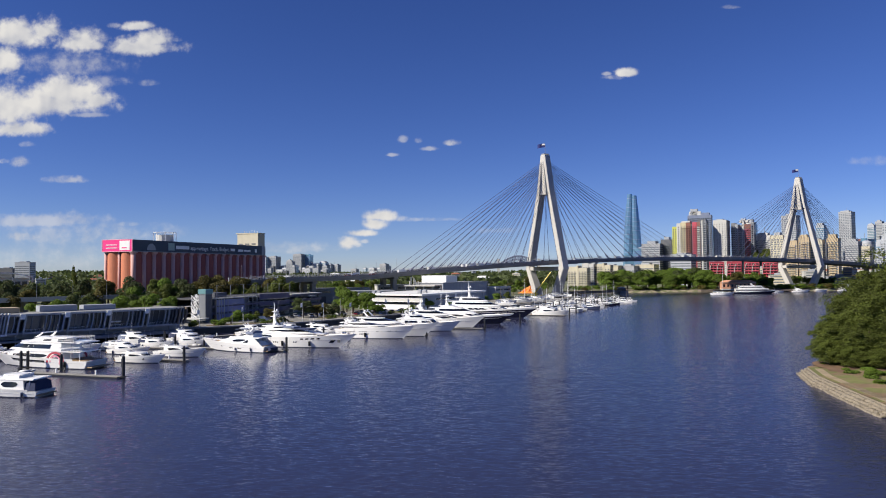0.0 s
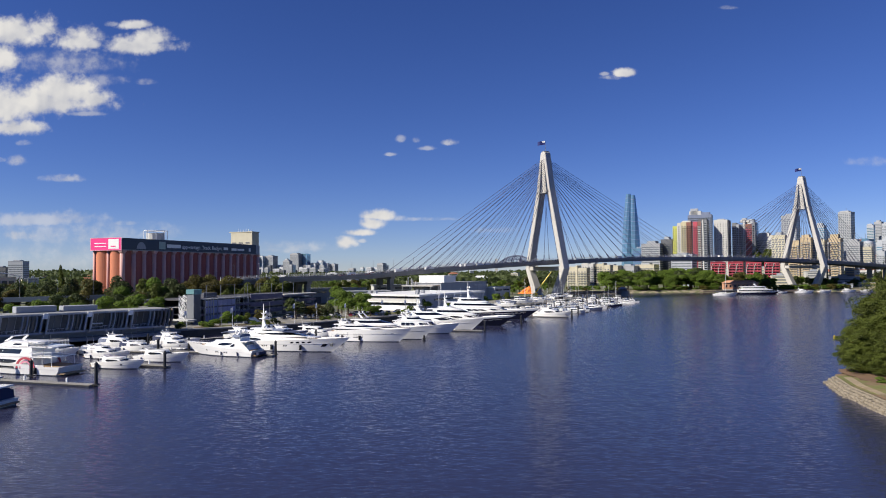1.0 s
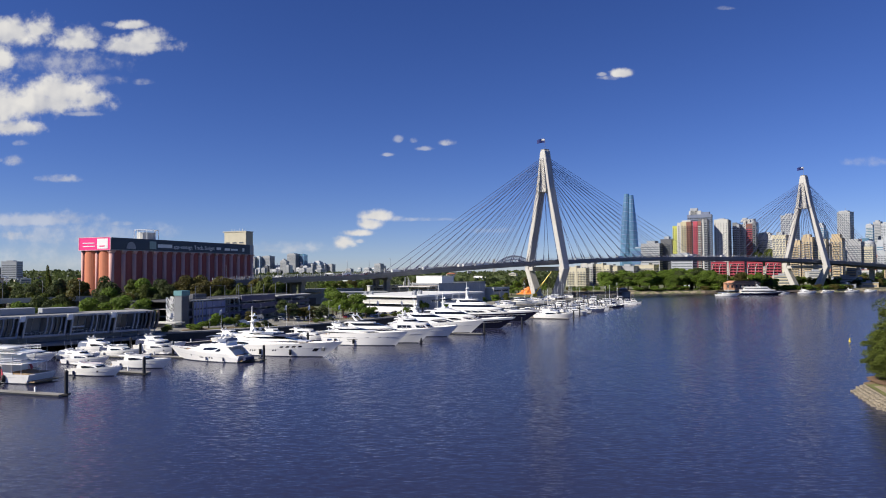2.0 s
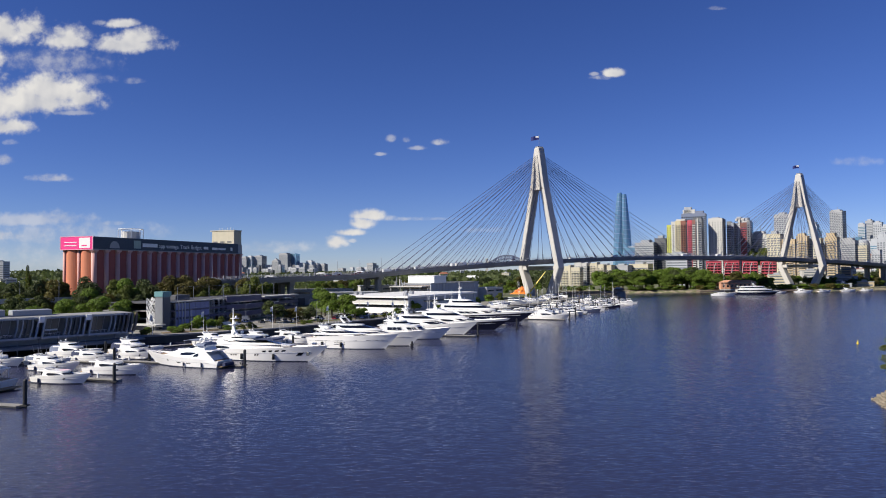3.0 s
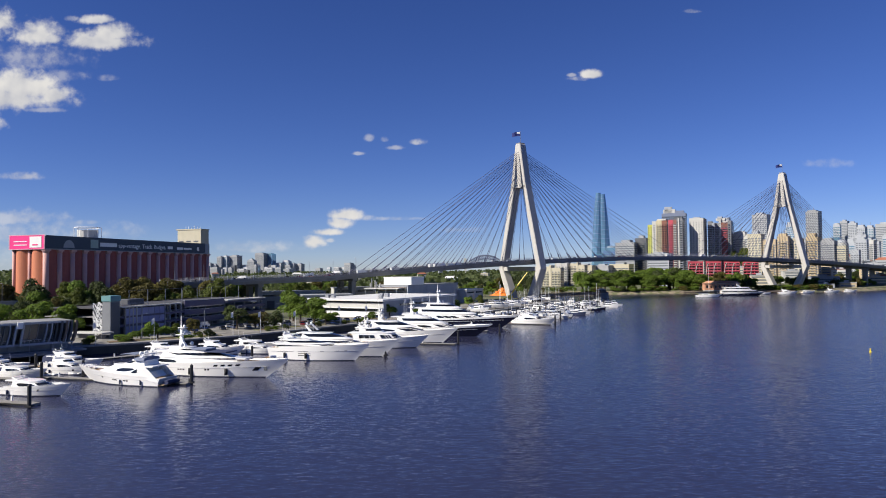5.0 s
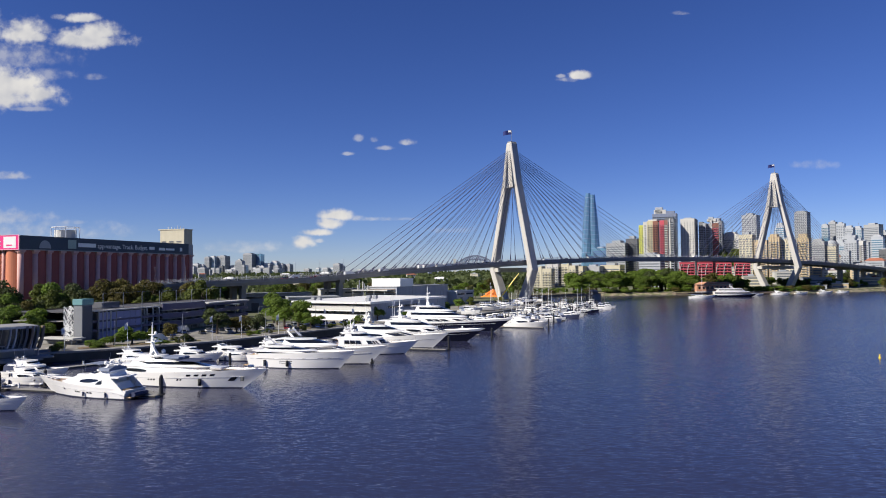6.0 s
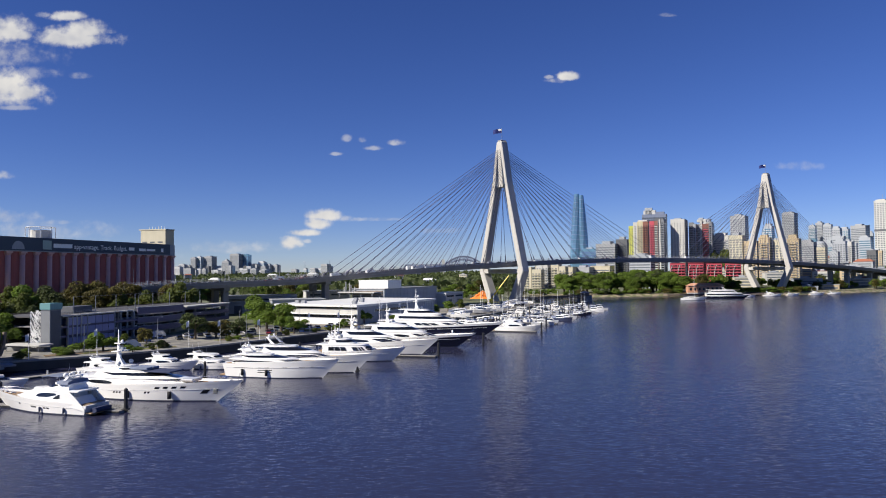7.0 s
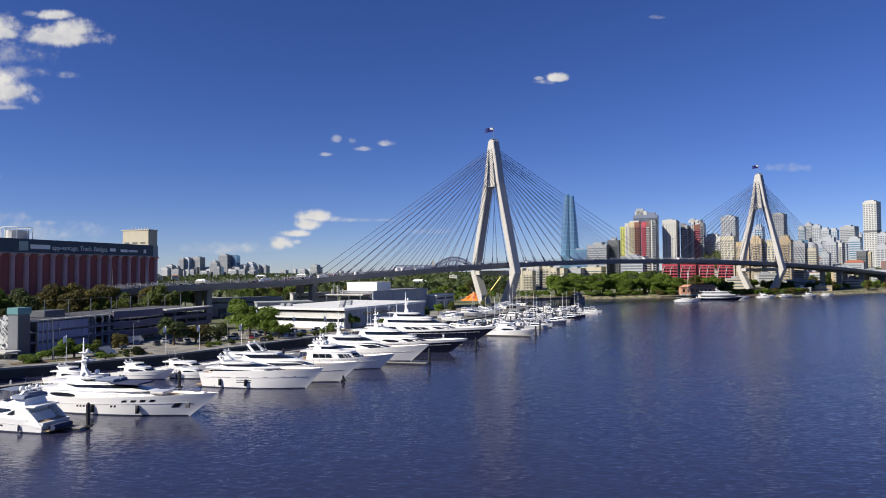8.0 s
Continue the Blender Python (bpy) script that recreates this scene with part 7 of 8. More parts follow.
def rise():
    rows = []
    for reach, z in ((880, 2.0), (1000, 6.0), (1150, 14.0), (1350, 22.0), (1700, 26.0), (2100, 2.0)):
        row = []
        for i in range(25):
            a = radians(20 + i)
            row.append((reach * math.sin(a), 60 + reach * math.cos(a), z * (1 if 2 < i else 0.4)))
        rows.append(row)
    bm = loft(bmesh.new(), rows, cap=False, closed=False)
    tagged(part("rise", bm, EARTH), "gently rising built-up ground behind the far shore", "ground", kind="structure")


rise()


def curved_hall():
    h = thing("curved_hall", (-345.0, 470.0, 0), "pale hall with a thin curved roof among trees", "building", turn=33)
    part("wall", boxes((0, 34, 0, 14, 2, 21.5)), OFF_WHITE, h)
    bm = bmesh.new()
    loft(bm, [[(x, y, 21.6 + 3.4 * math.sin(math.pi * (x + 3) / 40)) for y in (-3, 17)] + [(x, y, 22.3 + 3.4 * math.sin(math.pi * (x + 3) / 40)) for y in (17, -3)] for x in [-3 + 4 * i for i in range(11)]])
    part("roof", bm, ROOF_WHITE, h)
    for k in range(8):
        part("window", boxes((1 + 4.1 * k, 4.2 + 4.1 * k, -0.12, 0, 13.5, 19.0)), GREY_GLASS, h)
    for x in (-2, 12, 24, 36):
        part("roof_post", tubes(0.25, ((x, -2.5, 2), (x, -2.5, 22)), sides=6), WHITE, h)


curved_hall()
rng = random.Random(79)
for k in range(64):
    a, reach = radians(rng.uniform(22.0, 41.0)), rng.uniform(870, 1340)
    h = rng.uniform(7, 13)
    z = float(np.interp(reach, [880, 1000, 1150, 1350], [2.2, 6, 14, 22])) - 0.6
    tree(rng.choice((LUSH2, GUM, GUM, LUSH)), reach * math.sin(a), 60 + reach * math.cos(a), h * 0.6, h, z, "dark green street tree among the flats", group="street trees of the far shore")
for k in range(44):
    a, reach = radians(rng.uniform(24.5, 40.0)), rng.uniform(835, 930)
    h = rng.uniform(7, 13)
    tree(rng.choice((LUSH, GUM, LUSH2, LUSH, GUM2)), reach * math.sin(a), 60 + reach * math.cos(a), h * 0.55, h, 2.4, "dark green tree on the far shore", group="street trees of the far shore")
# low pale blocks at the foot of the far towers
for k in range(52):
    a, reach = radians(rng.choice((rng.uniform(-20.5, -11), rng.uniform(-27, -5))), ), rng.uniform(3300, 4000)
    w = rng.uniform(14, 40)
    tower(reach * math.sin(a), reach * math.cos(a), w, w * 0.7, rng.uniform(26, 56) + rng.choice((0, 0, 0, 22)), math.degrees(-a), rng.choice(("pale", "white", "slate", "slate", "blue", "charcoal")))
for k in range(34):
    a, reach = radians(rng.uniform(27, 38.5)), rng.uniform(1350, 1900)
    w = rng.uniform(10, 20)
    tower(reach * math.sin(a), reach * math.cos(a), w, w * 0.8, rng.uniform(26, 54) + reach * 0.018, math.degrees(-a), rng.choice(("beige", "slate", "blue", "slate", "charcoal", "charcoal", "glass", "brick")))
rng = random.Random(77)
for k in range(46):
    a, reach = radians(rng.uniform(22.5, 38.0)), rng.uniform(905, 1350)
    h = rng.uniform(8, 20) + (reach - 900) * 0.045
    house(reach * math.sin(a), 60 + reach * math.cos(a), rng.uniform(10, 26), rng.uniform(9, 16), h, -math.degrees(a) + rng.uniform(-20, 20), rng.choice((OFF_WHITE, CREAM, BEIGE, GREY_WALL, GREY_WALL, RED_WALL)), rng.choice((ROOF_TILE, ROOF_GREY, ROOF_GREY)), rng.random() < 0.3)
for k in range(34):
    a, reach = radians(rng.uniform(-34, 6)), rng.uniform(850, 2600)
    h = rng.uniform(6, 11) + reach * 0.003
    house(reach * math.sin(a), reach * math.cos(a), rng.uniform(12, 30), rng.uniform(9, 16), h, -math.degrees(a) + rng.uniform(-25, 25), rng.choice((OFF_WHITE, CREAM, OFF_WHITE, GREY_WALL)), rng.choice((ROOF_TILE, ROOF_GREY, ROOF_WHITE)), rng.random() < 0.5)

for x, y, w, d, h, wall, roof in ((398, 750, 14, 8, 4.0, GREY_WALL, ROOF_GREY), (432, 772, 16, 9, 5.0, BEIGE, ROOF_GREY), (415, 800, 30, 12, 11.0, GREY_WALL, ROOF_GREY), (350, 800, 20, 12, 13.0, CREAM, ROOF_GREY)):
    house(x, y, w, d, h, -28, wall, roof, False)

tower(-937, 1400, 32, 20, 48, 34, "slate")
tower(-985, 1420, 30, 18, 36, 34, "charcoal")
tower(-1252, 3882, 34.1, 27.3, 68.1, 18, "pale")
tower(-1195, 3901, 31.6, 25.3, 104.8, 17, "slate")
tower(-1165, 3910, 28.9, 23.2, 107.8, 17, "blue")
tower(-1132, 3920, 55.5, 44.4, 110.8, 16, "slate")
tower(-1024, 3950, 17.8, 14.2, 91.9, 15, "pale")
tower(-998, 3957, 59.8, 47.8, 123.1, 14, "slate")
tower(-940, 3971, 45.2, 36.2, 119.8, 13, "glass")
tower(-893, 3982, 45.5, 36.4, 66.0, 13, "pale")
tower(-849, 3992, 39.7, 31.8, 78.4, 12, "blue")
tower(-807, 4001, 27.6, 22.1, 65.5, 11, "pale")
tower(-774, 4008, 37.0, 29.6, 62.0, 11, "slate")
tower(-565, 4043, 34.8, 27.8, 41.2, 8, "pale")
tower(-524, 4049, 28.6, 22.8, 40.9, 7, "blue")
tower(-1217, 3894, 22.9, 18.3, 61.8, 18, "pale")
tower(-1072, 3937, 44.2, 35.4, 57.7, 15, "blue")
tower(472, 1924, 39.1, 31.3, 79.3, -15, "glass")
tower(269, 1047, 28.2, 22.6, 60.6, -16, "pale")
tower(297, 1043, 16.4, 13.1, 66.8, -18, "charcoal")
tower(421, 1002, 20.2, 16.1, 69.6, -25, "white")
tower(696, 1524, 30.4, 24.3, 136.4, -26, "pale")
tower(426, 966, 17.2, 13.8, 67.8, -26, "cream")
tower(438, 949, 16.1, 12.9, 59.6, -27, "beige")
tower(444, 923, 13.0, 10.4, 62.8, -28, "beige")
tower(459, 921, 14.1, 11.3, 59.7, -29, "cream")
tower(755, 1494, 16.3, 13.1, 112.4, -28, "blue")
tower(1029, 1914, 32.2, 25.7, 173.3, -30, "pale")
tower(477, 916, 13.9, 11.1, 60.9, -30, "beige")
tower(1136, 1967, 17.1, 13.7, 140.6, -31, "blue")
tower(1177, 2001, 18.8, 15.0, 152.3, -32, "pale")
tower(1167, 1949, 21.0, 16.8, 143.9, -32, "slate")
tower(1158, 1895, 20.3, 16.2, 129.6, -33, "slate")
tower(1203, 1926, 19.2, 15.3, 129.7, -33, "blue")
tower(1112, 1746, 34.2, 27.4, 127.7, -34, "pale")
tower(1169, 1768, 13.6, 10.9, 110.4, -35, "slate")
tower(1126, 1677, 30.0, 25.0, 183.0, -36, "tall")
tower(1119, 1619, 20.0, 18.0, 104.0, -37, "slate")
tower(1146, 1604, 17.0, 15.0, 92.0, -37, "beige")
tower(891, 1762, 25.9, 20.7, 111.5, -28, "glass")
tower(266, 891, 26.0, 20.8, 41.3, -19, "slate")
tower(166, 968, 24.7, 19.8, 30.5, -11, "cream")
tower(198, 992, 23.9, 19.1, 28.1, -13, "cream")
tower(225, 996, 20.9, 16.7, 27.8, -14, "pale")
tower(248, 1000, 26.9, 21.5, 29.2, -16, "cream")
tower(586, 1073, 18.7, 14.9, 62.0, -31, "pale")
tower(602, 1063, 14.0, 12.0, 54.0, -32, "cream")
tower(618, 1052, 11.0, 12.0, 47.0, -32, "slate")
tower(651, 1092, 15.0, 12.0, 64.1, -33, "slate")
tower(715, 1169, 13.0, 12.0, 66.0, -34, "white")


def striped_tower(x, y, turn, depth, strips, label, side=None, cap=()):
    """An apartment tower whose front is made of upright strips. strips: width, top, wall, glass, window share, proud, balconies' material or None."""
    b = thing("tower_block", (x, y, 0), label, "building", "city buildings", turn=turn)
    at = 0.0
    for w, top, wall, glass, share, proud, rail in strips:
        strip = part("wall_strip", boxes((at, at + w, -proud, depth, 1, top), bevel=0.1), wall, b)
        bm, ledge = bmesh.new(), bmesh.new()
        bays = max(1, round(w / 3.4))
        for k in range(int((top - 6) / 3.1)):
            z = 3.4 + 3.1 * k
            if share:
                for i in range(bays):
                    c = at + (i + 0.5) * w / bays
                    box(bm, c - w / bays * share / 2, c + w / bays * share / 2, -proud - 0.12, -proud, z + 0.5, z + 2.3)
            if rail:
                box(ledge, at + w * 0.06, at + w * 0.94, -proud - 1.3, -proud, z - 0.15, z + 0.12)
                box(ledge, at + w * 0.06, at + w * 0.94, -proud - 1.35, -proud - 1.2, z + 0.12, z + 1.0)
        if share:
            tagged(part("glazing", bm, glass, strip), kind="stuff")
        else:
            bm.free()
        if rail:
            tagged(part("balcony", ledge, rail, strip), kind="stuff")
        else:
            ledge.free()
        at += w
    tops = max(s[1] for s in strips)
    flank = part("side_wall", boxes((at, at + 0.4, 0.2, depth - 0.2, 1, strips[-1][1] - 0.5)), side or DARK_WALL, b)
    bm = bmesh.new()
    for k in range(int((strips[-1][1] - 6) / 3.1)):
        for i in range(3):
            box(bm, at + 0.4, at + 0.5, depth * (0.12 + 0.3 * i), depth * (0.32 + 0.3 * i), 4 + 3.1 * k, 5.8 + 3.1 * k)
    tagged(part("glazing", bm, GREY_GLASS, flank), kind="stuff")
    for x0, x1, z, wall in cap:
        part("roof_plant", boxes((x0, x1, depth * 0.2, depth * 0.8, tops - 2, z), bevel=0.15), wall, b)
    return b


DUSKY = mat("brown_red_panel", (0.20, 0.085, 0.06), 0.8, var=0.2, scale=0.5)
KHAKI = mat("khaki_cream_panel", (0.46, 0.41, 0.27), 0.8, var=0.12, scale=0.4, streak=0.15)
striped_tower(297, 985, -31, 17.0, [
    (6.2, 83.6, YELLOW_WALL, GREY_GLASS, 0.35, 0.0, None), (5.0, 88.0, OFF_WHITE, GREY_GLASS, 0.3, 0.4, None), (7.6, 89.0, KHAKI, FACADE_GLASS, 0.5, 0.0, KHAKI),
    (6.8, 88.5, DUSKY, TINTED, 0.5, 0.3, DUSKY), (2.0, 87.0, DARK_WALL, TINTED, 0.6, -0.6, None), (6.0, 89.0, RED_PAINT, GREY_GLASS, 0.5, 0.0, RED_PAINT), (4.6, 89.0, RED_WALL, GREY_GLASS, 0.6, -0.4, OFF_WHITE),
    (2.0, 90.0, TOWER_GREY, TINTED, 0.6, 0.0, None), (1.6, 91.0, OFF_WHITE, GREY_GLASS, 0.0, 1.2, None), (4.2, 90.5, TOWER_GREY, TINTED, 0.6, 0.0, GREY_WALL)],
    "apartment tower striped yellow, khaki, red and charcoal", TOWER_GREY, ((12, 24, 91.0, OFF_WHITE), (34, 45, 92.5, DARK_WALL)))
# charcoal flank: the turned side's shade is put into its colour
striped_tower(351.5, 977, -33, 15.0, [(18.0, 91.5, OFF_WHITE, GREY_GLASS, 0.18, 0.0, None), (1.2, 90.5, DARK_WALL, TINTED, 0.4, 0.3, None)],
    "weathered grey white tower with a blank face", DARK_WALL, ((4, 13, 93.0, GREY_WALL),))
striped_tower(381, 988, -30, 14.0, [(5.5, 88.0, TOWER_GREY, TINTED, 0.6, 0.0, GREY_WALL), (3.5, 86.0, GREY_WALL, TINTED, 0.5, 0.4, None)], "grey balconied apartment tower", TOWER_GREY)
striped_tower(394, 995, -31, 15.0, [(5.0, 86.0, TOWER_GREY, FACADE_GLASS, 0.6, 0.0, GREY_WALL), (3.0, 91.0, OFF_WHITE, GREY_GLASS, 0.3, 0.5, None), (8.5, 86.5, DUSKY, GREY_GLASS, 0.5, 0.0, RED_PAINT), (4.0, 88.0, TOWER_GREY, TINTED, 0.5, 0.2, None)],
    "grey and red-brown apartment tower with a pale crown", TOWER_GREY, ((1, 13, 92.5, OFF_WHITE), (3, 9, 95, PALE_GREY)))
# the dark glazed crown that looks over the striped tower
crown = striped_tower(364, 1125, -24, 22.0, [(36.0, 110.0, BLUE_WALL, GREY_GLASS, 0.8, 0.0, None)], "blue glass tower with a stepped white crown", DARK_WALL, ((2, 20, 116.5, OFF_WHITE), (4, 15, 120.5, PALE_GREY), (20, 33, 114.0, BLUE_WALL)))
# red terraces under the bridge, their white arched frames in front
for i, (x, y, turn) in enumerate(((303, 856, -24), (321, 848, -25), (339, 840, -26), (357, 832, -27))):
    b = thing("terrace_apartments", (x, y, 0), "red balconied terrace apartments with white frames", "building", "city buildings", turn=turn)
    part("wall", boxes((0, 16.5, 0, 13, 1, 31.5)), RED_PAINT, b)
    part("roof", boxes((-0.4, 17, -0.6, 13.4, 31.5, 32.1)), RED_PAINT, b)
    bm, ledge = bmesh.new(), bmesh.new()
    for k in range(8):
        for c in range(4):
            box(bm, 0.8 + 4.0 * c, 3.9 + 4.0 * c, -0.1, 0, 4.2 + 3.3 * k, 6.4 + 3.3 * k)
        box(ledge, 0.3, 16.2, -1.4, -0.1, 3.6 + 3.3 * k, 4.0 + 3.3 * k)
        box(ledge, 0.3, 16.2, -1.45, -1.3, 4.0 + 3.3 * k, 4.8 + 3.3 * k)
    tagged(part("glazing", bm, TINTED, b), kind="stuff")
    tagged(part("balcony", ledge, RED_PAINT, b), kind="stuff")
    for c in (0.2, 8.4):
        bow = [Vector((c + 6.0 * (1 - math.cos(a)) * 0.5, -1.9, 12 + 17.5 * math.sin(a))) for a in [math.pi * 0.5 * j / 8 for j in range(9)]]
        bm = tube(bmesh.new(), (c, -1.9, 2), (c, -1.9, 12), 0.3, 5)
        for p, q in zip(bow, bow[1:]):
            tube(bm, p, q, 0.3, 5)
        part("arched_frame", bm, OFF_WHITE, b, "white arched frame")
# low cream flats seen under the deck beside the first pylon
for x, y, w, top, wall in ((136, 905, 26, 27.5, CREAM), (160, 930, 15, 33.0, OFF_WHITE), (178, 925, 18, 31.0, CREAM)):
    striped_tower(x, y, -30, 13, [(w * 0.45, top, wall, FACADE_GLASS, 0.5, 0.0, wall), (w * 0.1, top + 1.5, wall, GREY_GLASS, 0.0, 0.6, None), (w * 0.45, top - 1.5, wall, FACADE_GLASS, 0.5, 0.0, wall)], "cream low-rise flats with balconies", wall)


# the twisting twin-bladed glass tower in the distance
def glass_spire():
    g = thing("glass_spire", (551.0, 2265.0, 0), "tall twisting blue glass tower of petal form", "tower", turn=-13)
    g.matrix_world = g.matrix_world @ Matrix.Diagonal((1.2, 1.2, 0.985, 1))
    for x, w, top, lean in ((-12.5, 14, 271, 4.5), (12.5, 14.5, 266, -3.0)):
        rings = []
        for k in range(19):
            f = k / 18
            r = w * (1.0 + 0.12 * math.sin(f * 2.4) - 0.62 * f ** 1.6)
            rings.append([(x * (1 - 0.25 * f) + lean * f + r * math.cos(a + f * 0.9), r * 0.9 * math.sin(a + f * 0.9), 2 + top * f) for a in [i * math.pi / 5 for i in range(10)]])
        petal = part("glass_petal", loft(bmesh.new(), rings), SPIRE_GLASS, g)
        for k in range(1, 18):
            ring = rings[k]
            cx = sum(p[0] for p in ring) / 10
            bm = loft(bmesh.new(), [[(cx + (p[0] - cx) * 1.012, p[1] * 1.012, p[2]) for p in ring], [(cx + (p[0] - cx) * 1.012, p[1] * 1.012, p[2] + 1.6) for p in ring]])
            part("floor_band", bm, BLUE_WALL, petal)
    part("podium", boxes((-20, 48, -18, 18, 1, 72)), SPIRE_GLASS, g)


glass_spire()


def harbour_arch():
    # blue colour and thickened members carry the haze of distance
    a = thing("steel_arch_bridge", (280.0, 3572.0, 0), "far steel arch bridge, distance haze put in as blue", "bridge", turn=-4)
    def chord(rise, base):
        return [Vector((x, 0, base + rise * (1 - (x / 98) ** 2))) for x in [-98 + 14 * i for i in range(15)]]
    top, low = chord(44, 52), chord(38, 40)
    for name, pts in (("top_chord", top), ("bottom_chord", low)):
        bm = bmesh.new()
        for p, q in zip(pts, pts[1:]):
            tube(bm, p, q, 3.4, 5)
        part(name, bm, BLUE_WALL, a)
    for k, (p, q) in enumerate(zip(top, low)):
        part("web_post", tubes(1.8, (p, q), sides=4), BLUE_WALL, a)
        if k:
            part("web_brace", tubes(1.4, (p, low[k - 1]), (q, top[k - 1]), sides=4), BLUE_WALL, a)
        part("hanger", tubes(1.3, (q, Vector((q.x, 0, 54))), (q + Vector((7, 0, 0)), Vector((q.x + 7, 0, 54))), sides=4), BLUE_WALL, a)
    part("deck", boxes((-300, 300, -12, 12, 50, 56)), BLUE_WALL, a)
    for x in (-104, 104):
        part("stone_tower", boxes((x - 7, x + 7, -10, 10, 0, 80)), OFF_WHITE, a)


harbour_arch()


# ---- old low timber swing bridge and wharf beyond the first pylon ----
def old_bridge():
    o = thing("old_timber_bridge", (88, 592, 0), "derelict low timber bridge beyond the pylon", "bridge", turn=31, size=0.74)
    part("deck", boxes((-6, 92, -5, 5, 4.6, 5.4)), TIMBER, o)
    for y in (-5, 4.8):
        part("girder", boxes((-6, 92, y, y + 0.25, 5.4, 7.0)), TIMBER, o)
    for k in range(13):
        x = -4 + k * 7.5
        for y in (-4, 0, 4):
            part("timber_post", tube(bmesh.new(), (x, y, -3), (x, y, 4.6), 0.4, 7), TIMBER, o)
        part("cross_head", boxes((x - 0.3, x + 0.3, -5, 5, 4.1, 4.6)), TIMBER, o)
    part("pivot_pier", tube(bmesh.new(), (86, 0, -3), (86, 0, 6.0), 8.0, 18), DARK_CONCRETE, o, "round stone pivot pier")
    hut = part("control_hut", boxes((82, 90, -3, 3, 6.0, 9.2)), TIMBER, o)
    part("hut_roof", loft(bmesh.new(), [[(81.4, -3.6, 9.2), (90.6, -3.6, 9.2), (90.6, 3.6, 9.2), (81.4, 3.6, 9.2)], [(84, -0.6, 11.0), (88, -0.6, 11.0), (88, 0.6, 11.0), (84, 0.6, 11.0)]]), ROOF_GREY, hut)


old_bridge()

# rocks and a low wharf on the far shore, with its terracotta pavilion
wharf = thing("wharf", (236, 690, 0), "low grey wharf with a fence on the far shore", "wharf", turn=4)
part("deck", boxes((0, 110, 0, 9, 0.8, 2.2)), TIMBER, wharf)
for k in range(14):
    part("timber_post", tube(bmesh.new(), (2 + 8 * k, 0.5, -2), (2 + 8 * k, 0.5, 2.4), 0.35, 7), TIMBER, wharf)
pav = thing("pavilion", (262.5, 707, 0.5), "low terracotta pavilion with small openings on the far shore", "pavilion", turn=-6)
part("wall", boxes((0, 33, 0, 7.5, 1.2, 8.6)), TERRACOTTA, pav)
part("plinth", boxes((-0.4, 33.4, -0.4, 7.9, 1.0, 2.6)), CONCRETE, pav)
part("cornice", boxes((-0.3, 33.3, -0.3, 7.8, 8.6, 9.0)), CREAM, pav)
part("roof", loft(bmesh.new(), [[(-0.8, -0.8, 9.0), (33.8, -0.8, 9.0), (33.8, 8.3, 9.0), (-0.8, 8.3, 9.0)], [(4, 3.5, 11.4), (29, 3.5, 11.4), (29, 4.0, 11.4), (4, 4.0, 11.4)]]), TERRACOTTA, pav)
for k in range(8):
    part("opening", boxes((1.4 + k * 4.0, 3.2 + k * 4.0, -0.1, 0, 4.6, 7.2)), TINTED, pav)

heap = thing("gravel_heap", (61, 640, 2.5), "bright orange heap of gravel behind the pylon", "heap")
bm = bmesh.new()
r = random.Random(4)
loft(bm, [[((9 * (1 - f) + 0.4) * math.cos(a) * r.uniform(0.7, 1.3), (6 * (1 - f) + 0.3) * math.sin(a) * r.uniform(0.7, 1.3), 6.5 * f + r.uniform(-0.4, 0.4)) for a in [i * math.pi / 9 for i in range(18)]] for f in (-0.05, 0.2, 0.45, 0.7, 0.9, 1.0)])
part("gravel", bm, ORANGE, heap)

crane = thing("mobile_crane", (57, 545, 2.5), "yellow mobile crane with raised boom by the pylon", "crane", turn=0)
part("chassis", boxes((-5, 5, -1.3, 1.3, 0.6, 1.8), bevel=0.1), YELLOW, crane)
part("cab", boxes((-2, 1.5, -1.2, 1.2, 1.8, 3.6), bevel=0.15), YELLOW, crane)
part("boom", tube(bmesh.new(), (-1, 0, 2.8), (12, -2, 20), 0.55, 6, 0.32), YELLOW, crane)
for x in (-4, -2.4, 2.4, 4):
    for y in (-1.35, 1.35):
        part("wheel", tube(bmesh.new(), (x, y - 0.15, 0.6), (x, y + 0.15, 0.6), 0.6, 10), RUBBER, crane)


# ---- raised road at the edge of the wood ----
road = thing("raised_road", (-290, 262, 0), "raised road with a pale concrete barrier", "road", turn=48)
part("deck", boxes((0, 150, 0, 12, 10.4, 11.3)), ASPHALT, road)
part("barrier", boxes((0, 150, -0.4, 0, 10.2, 12.6)), CONCRETE, road)
for k in range(8):
    part("pier", boxes((8 + 19 * k, 10 + 19 * k, 3, 9, 2, 10.4)), DARK_CONCRETE, road)


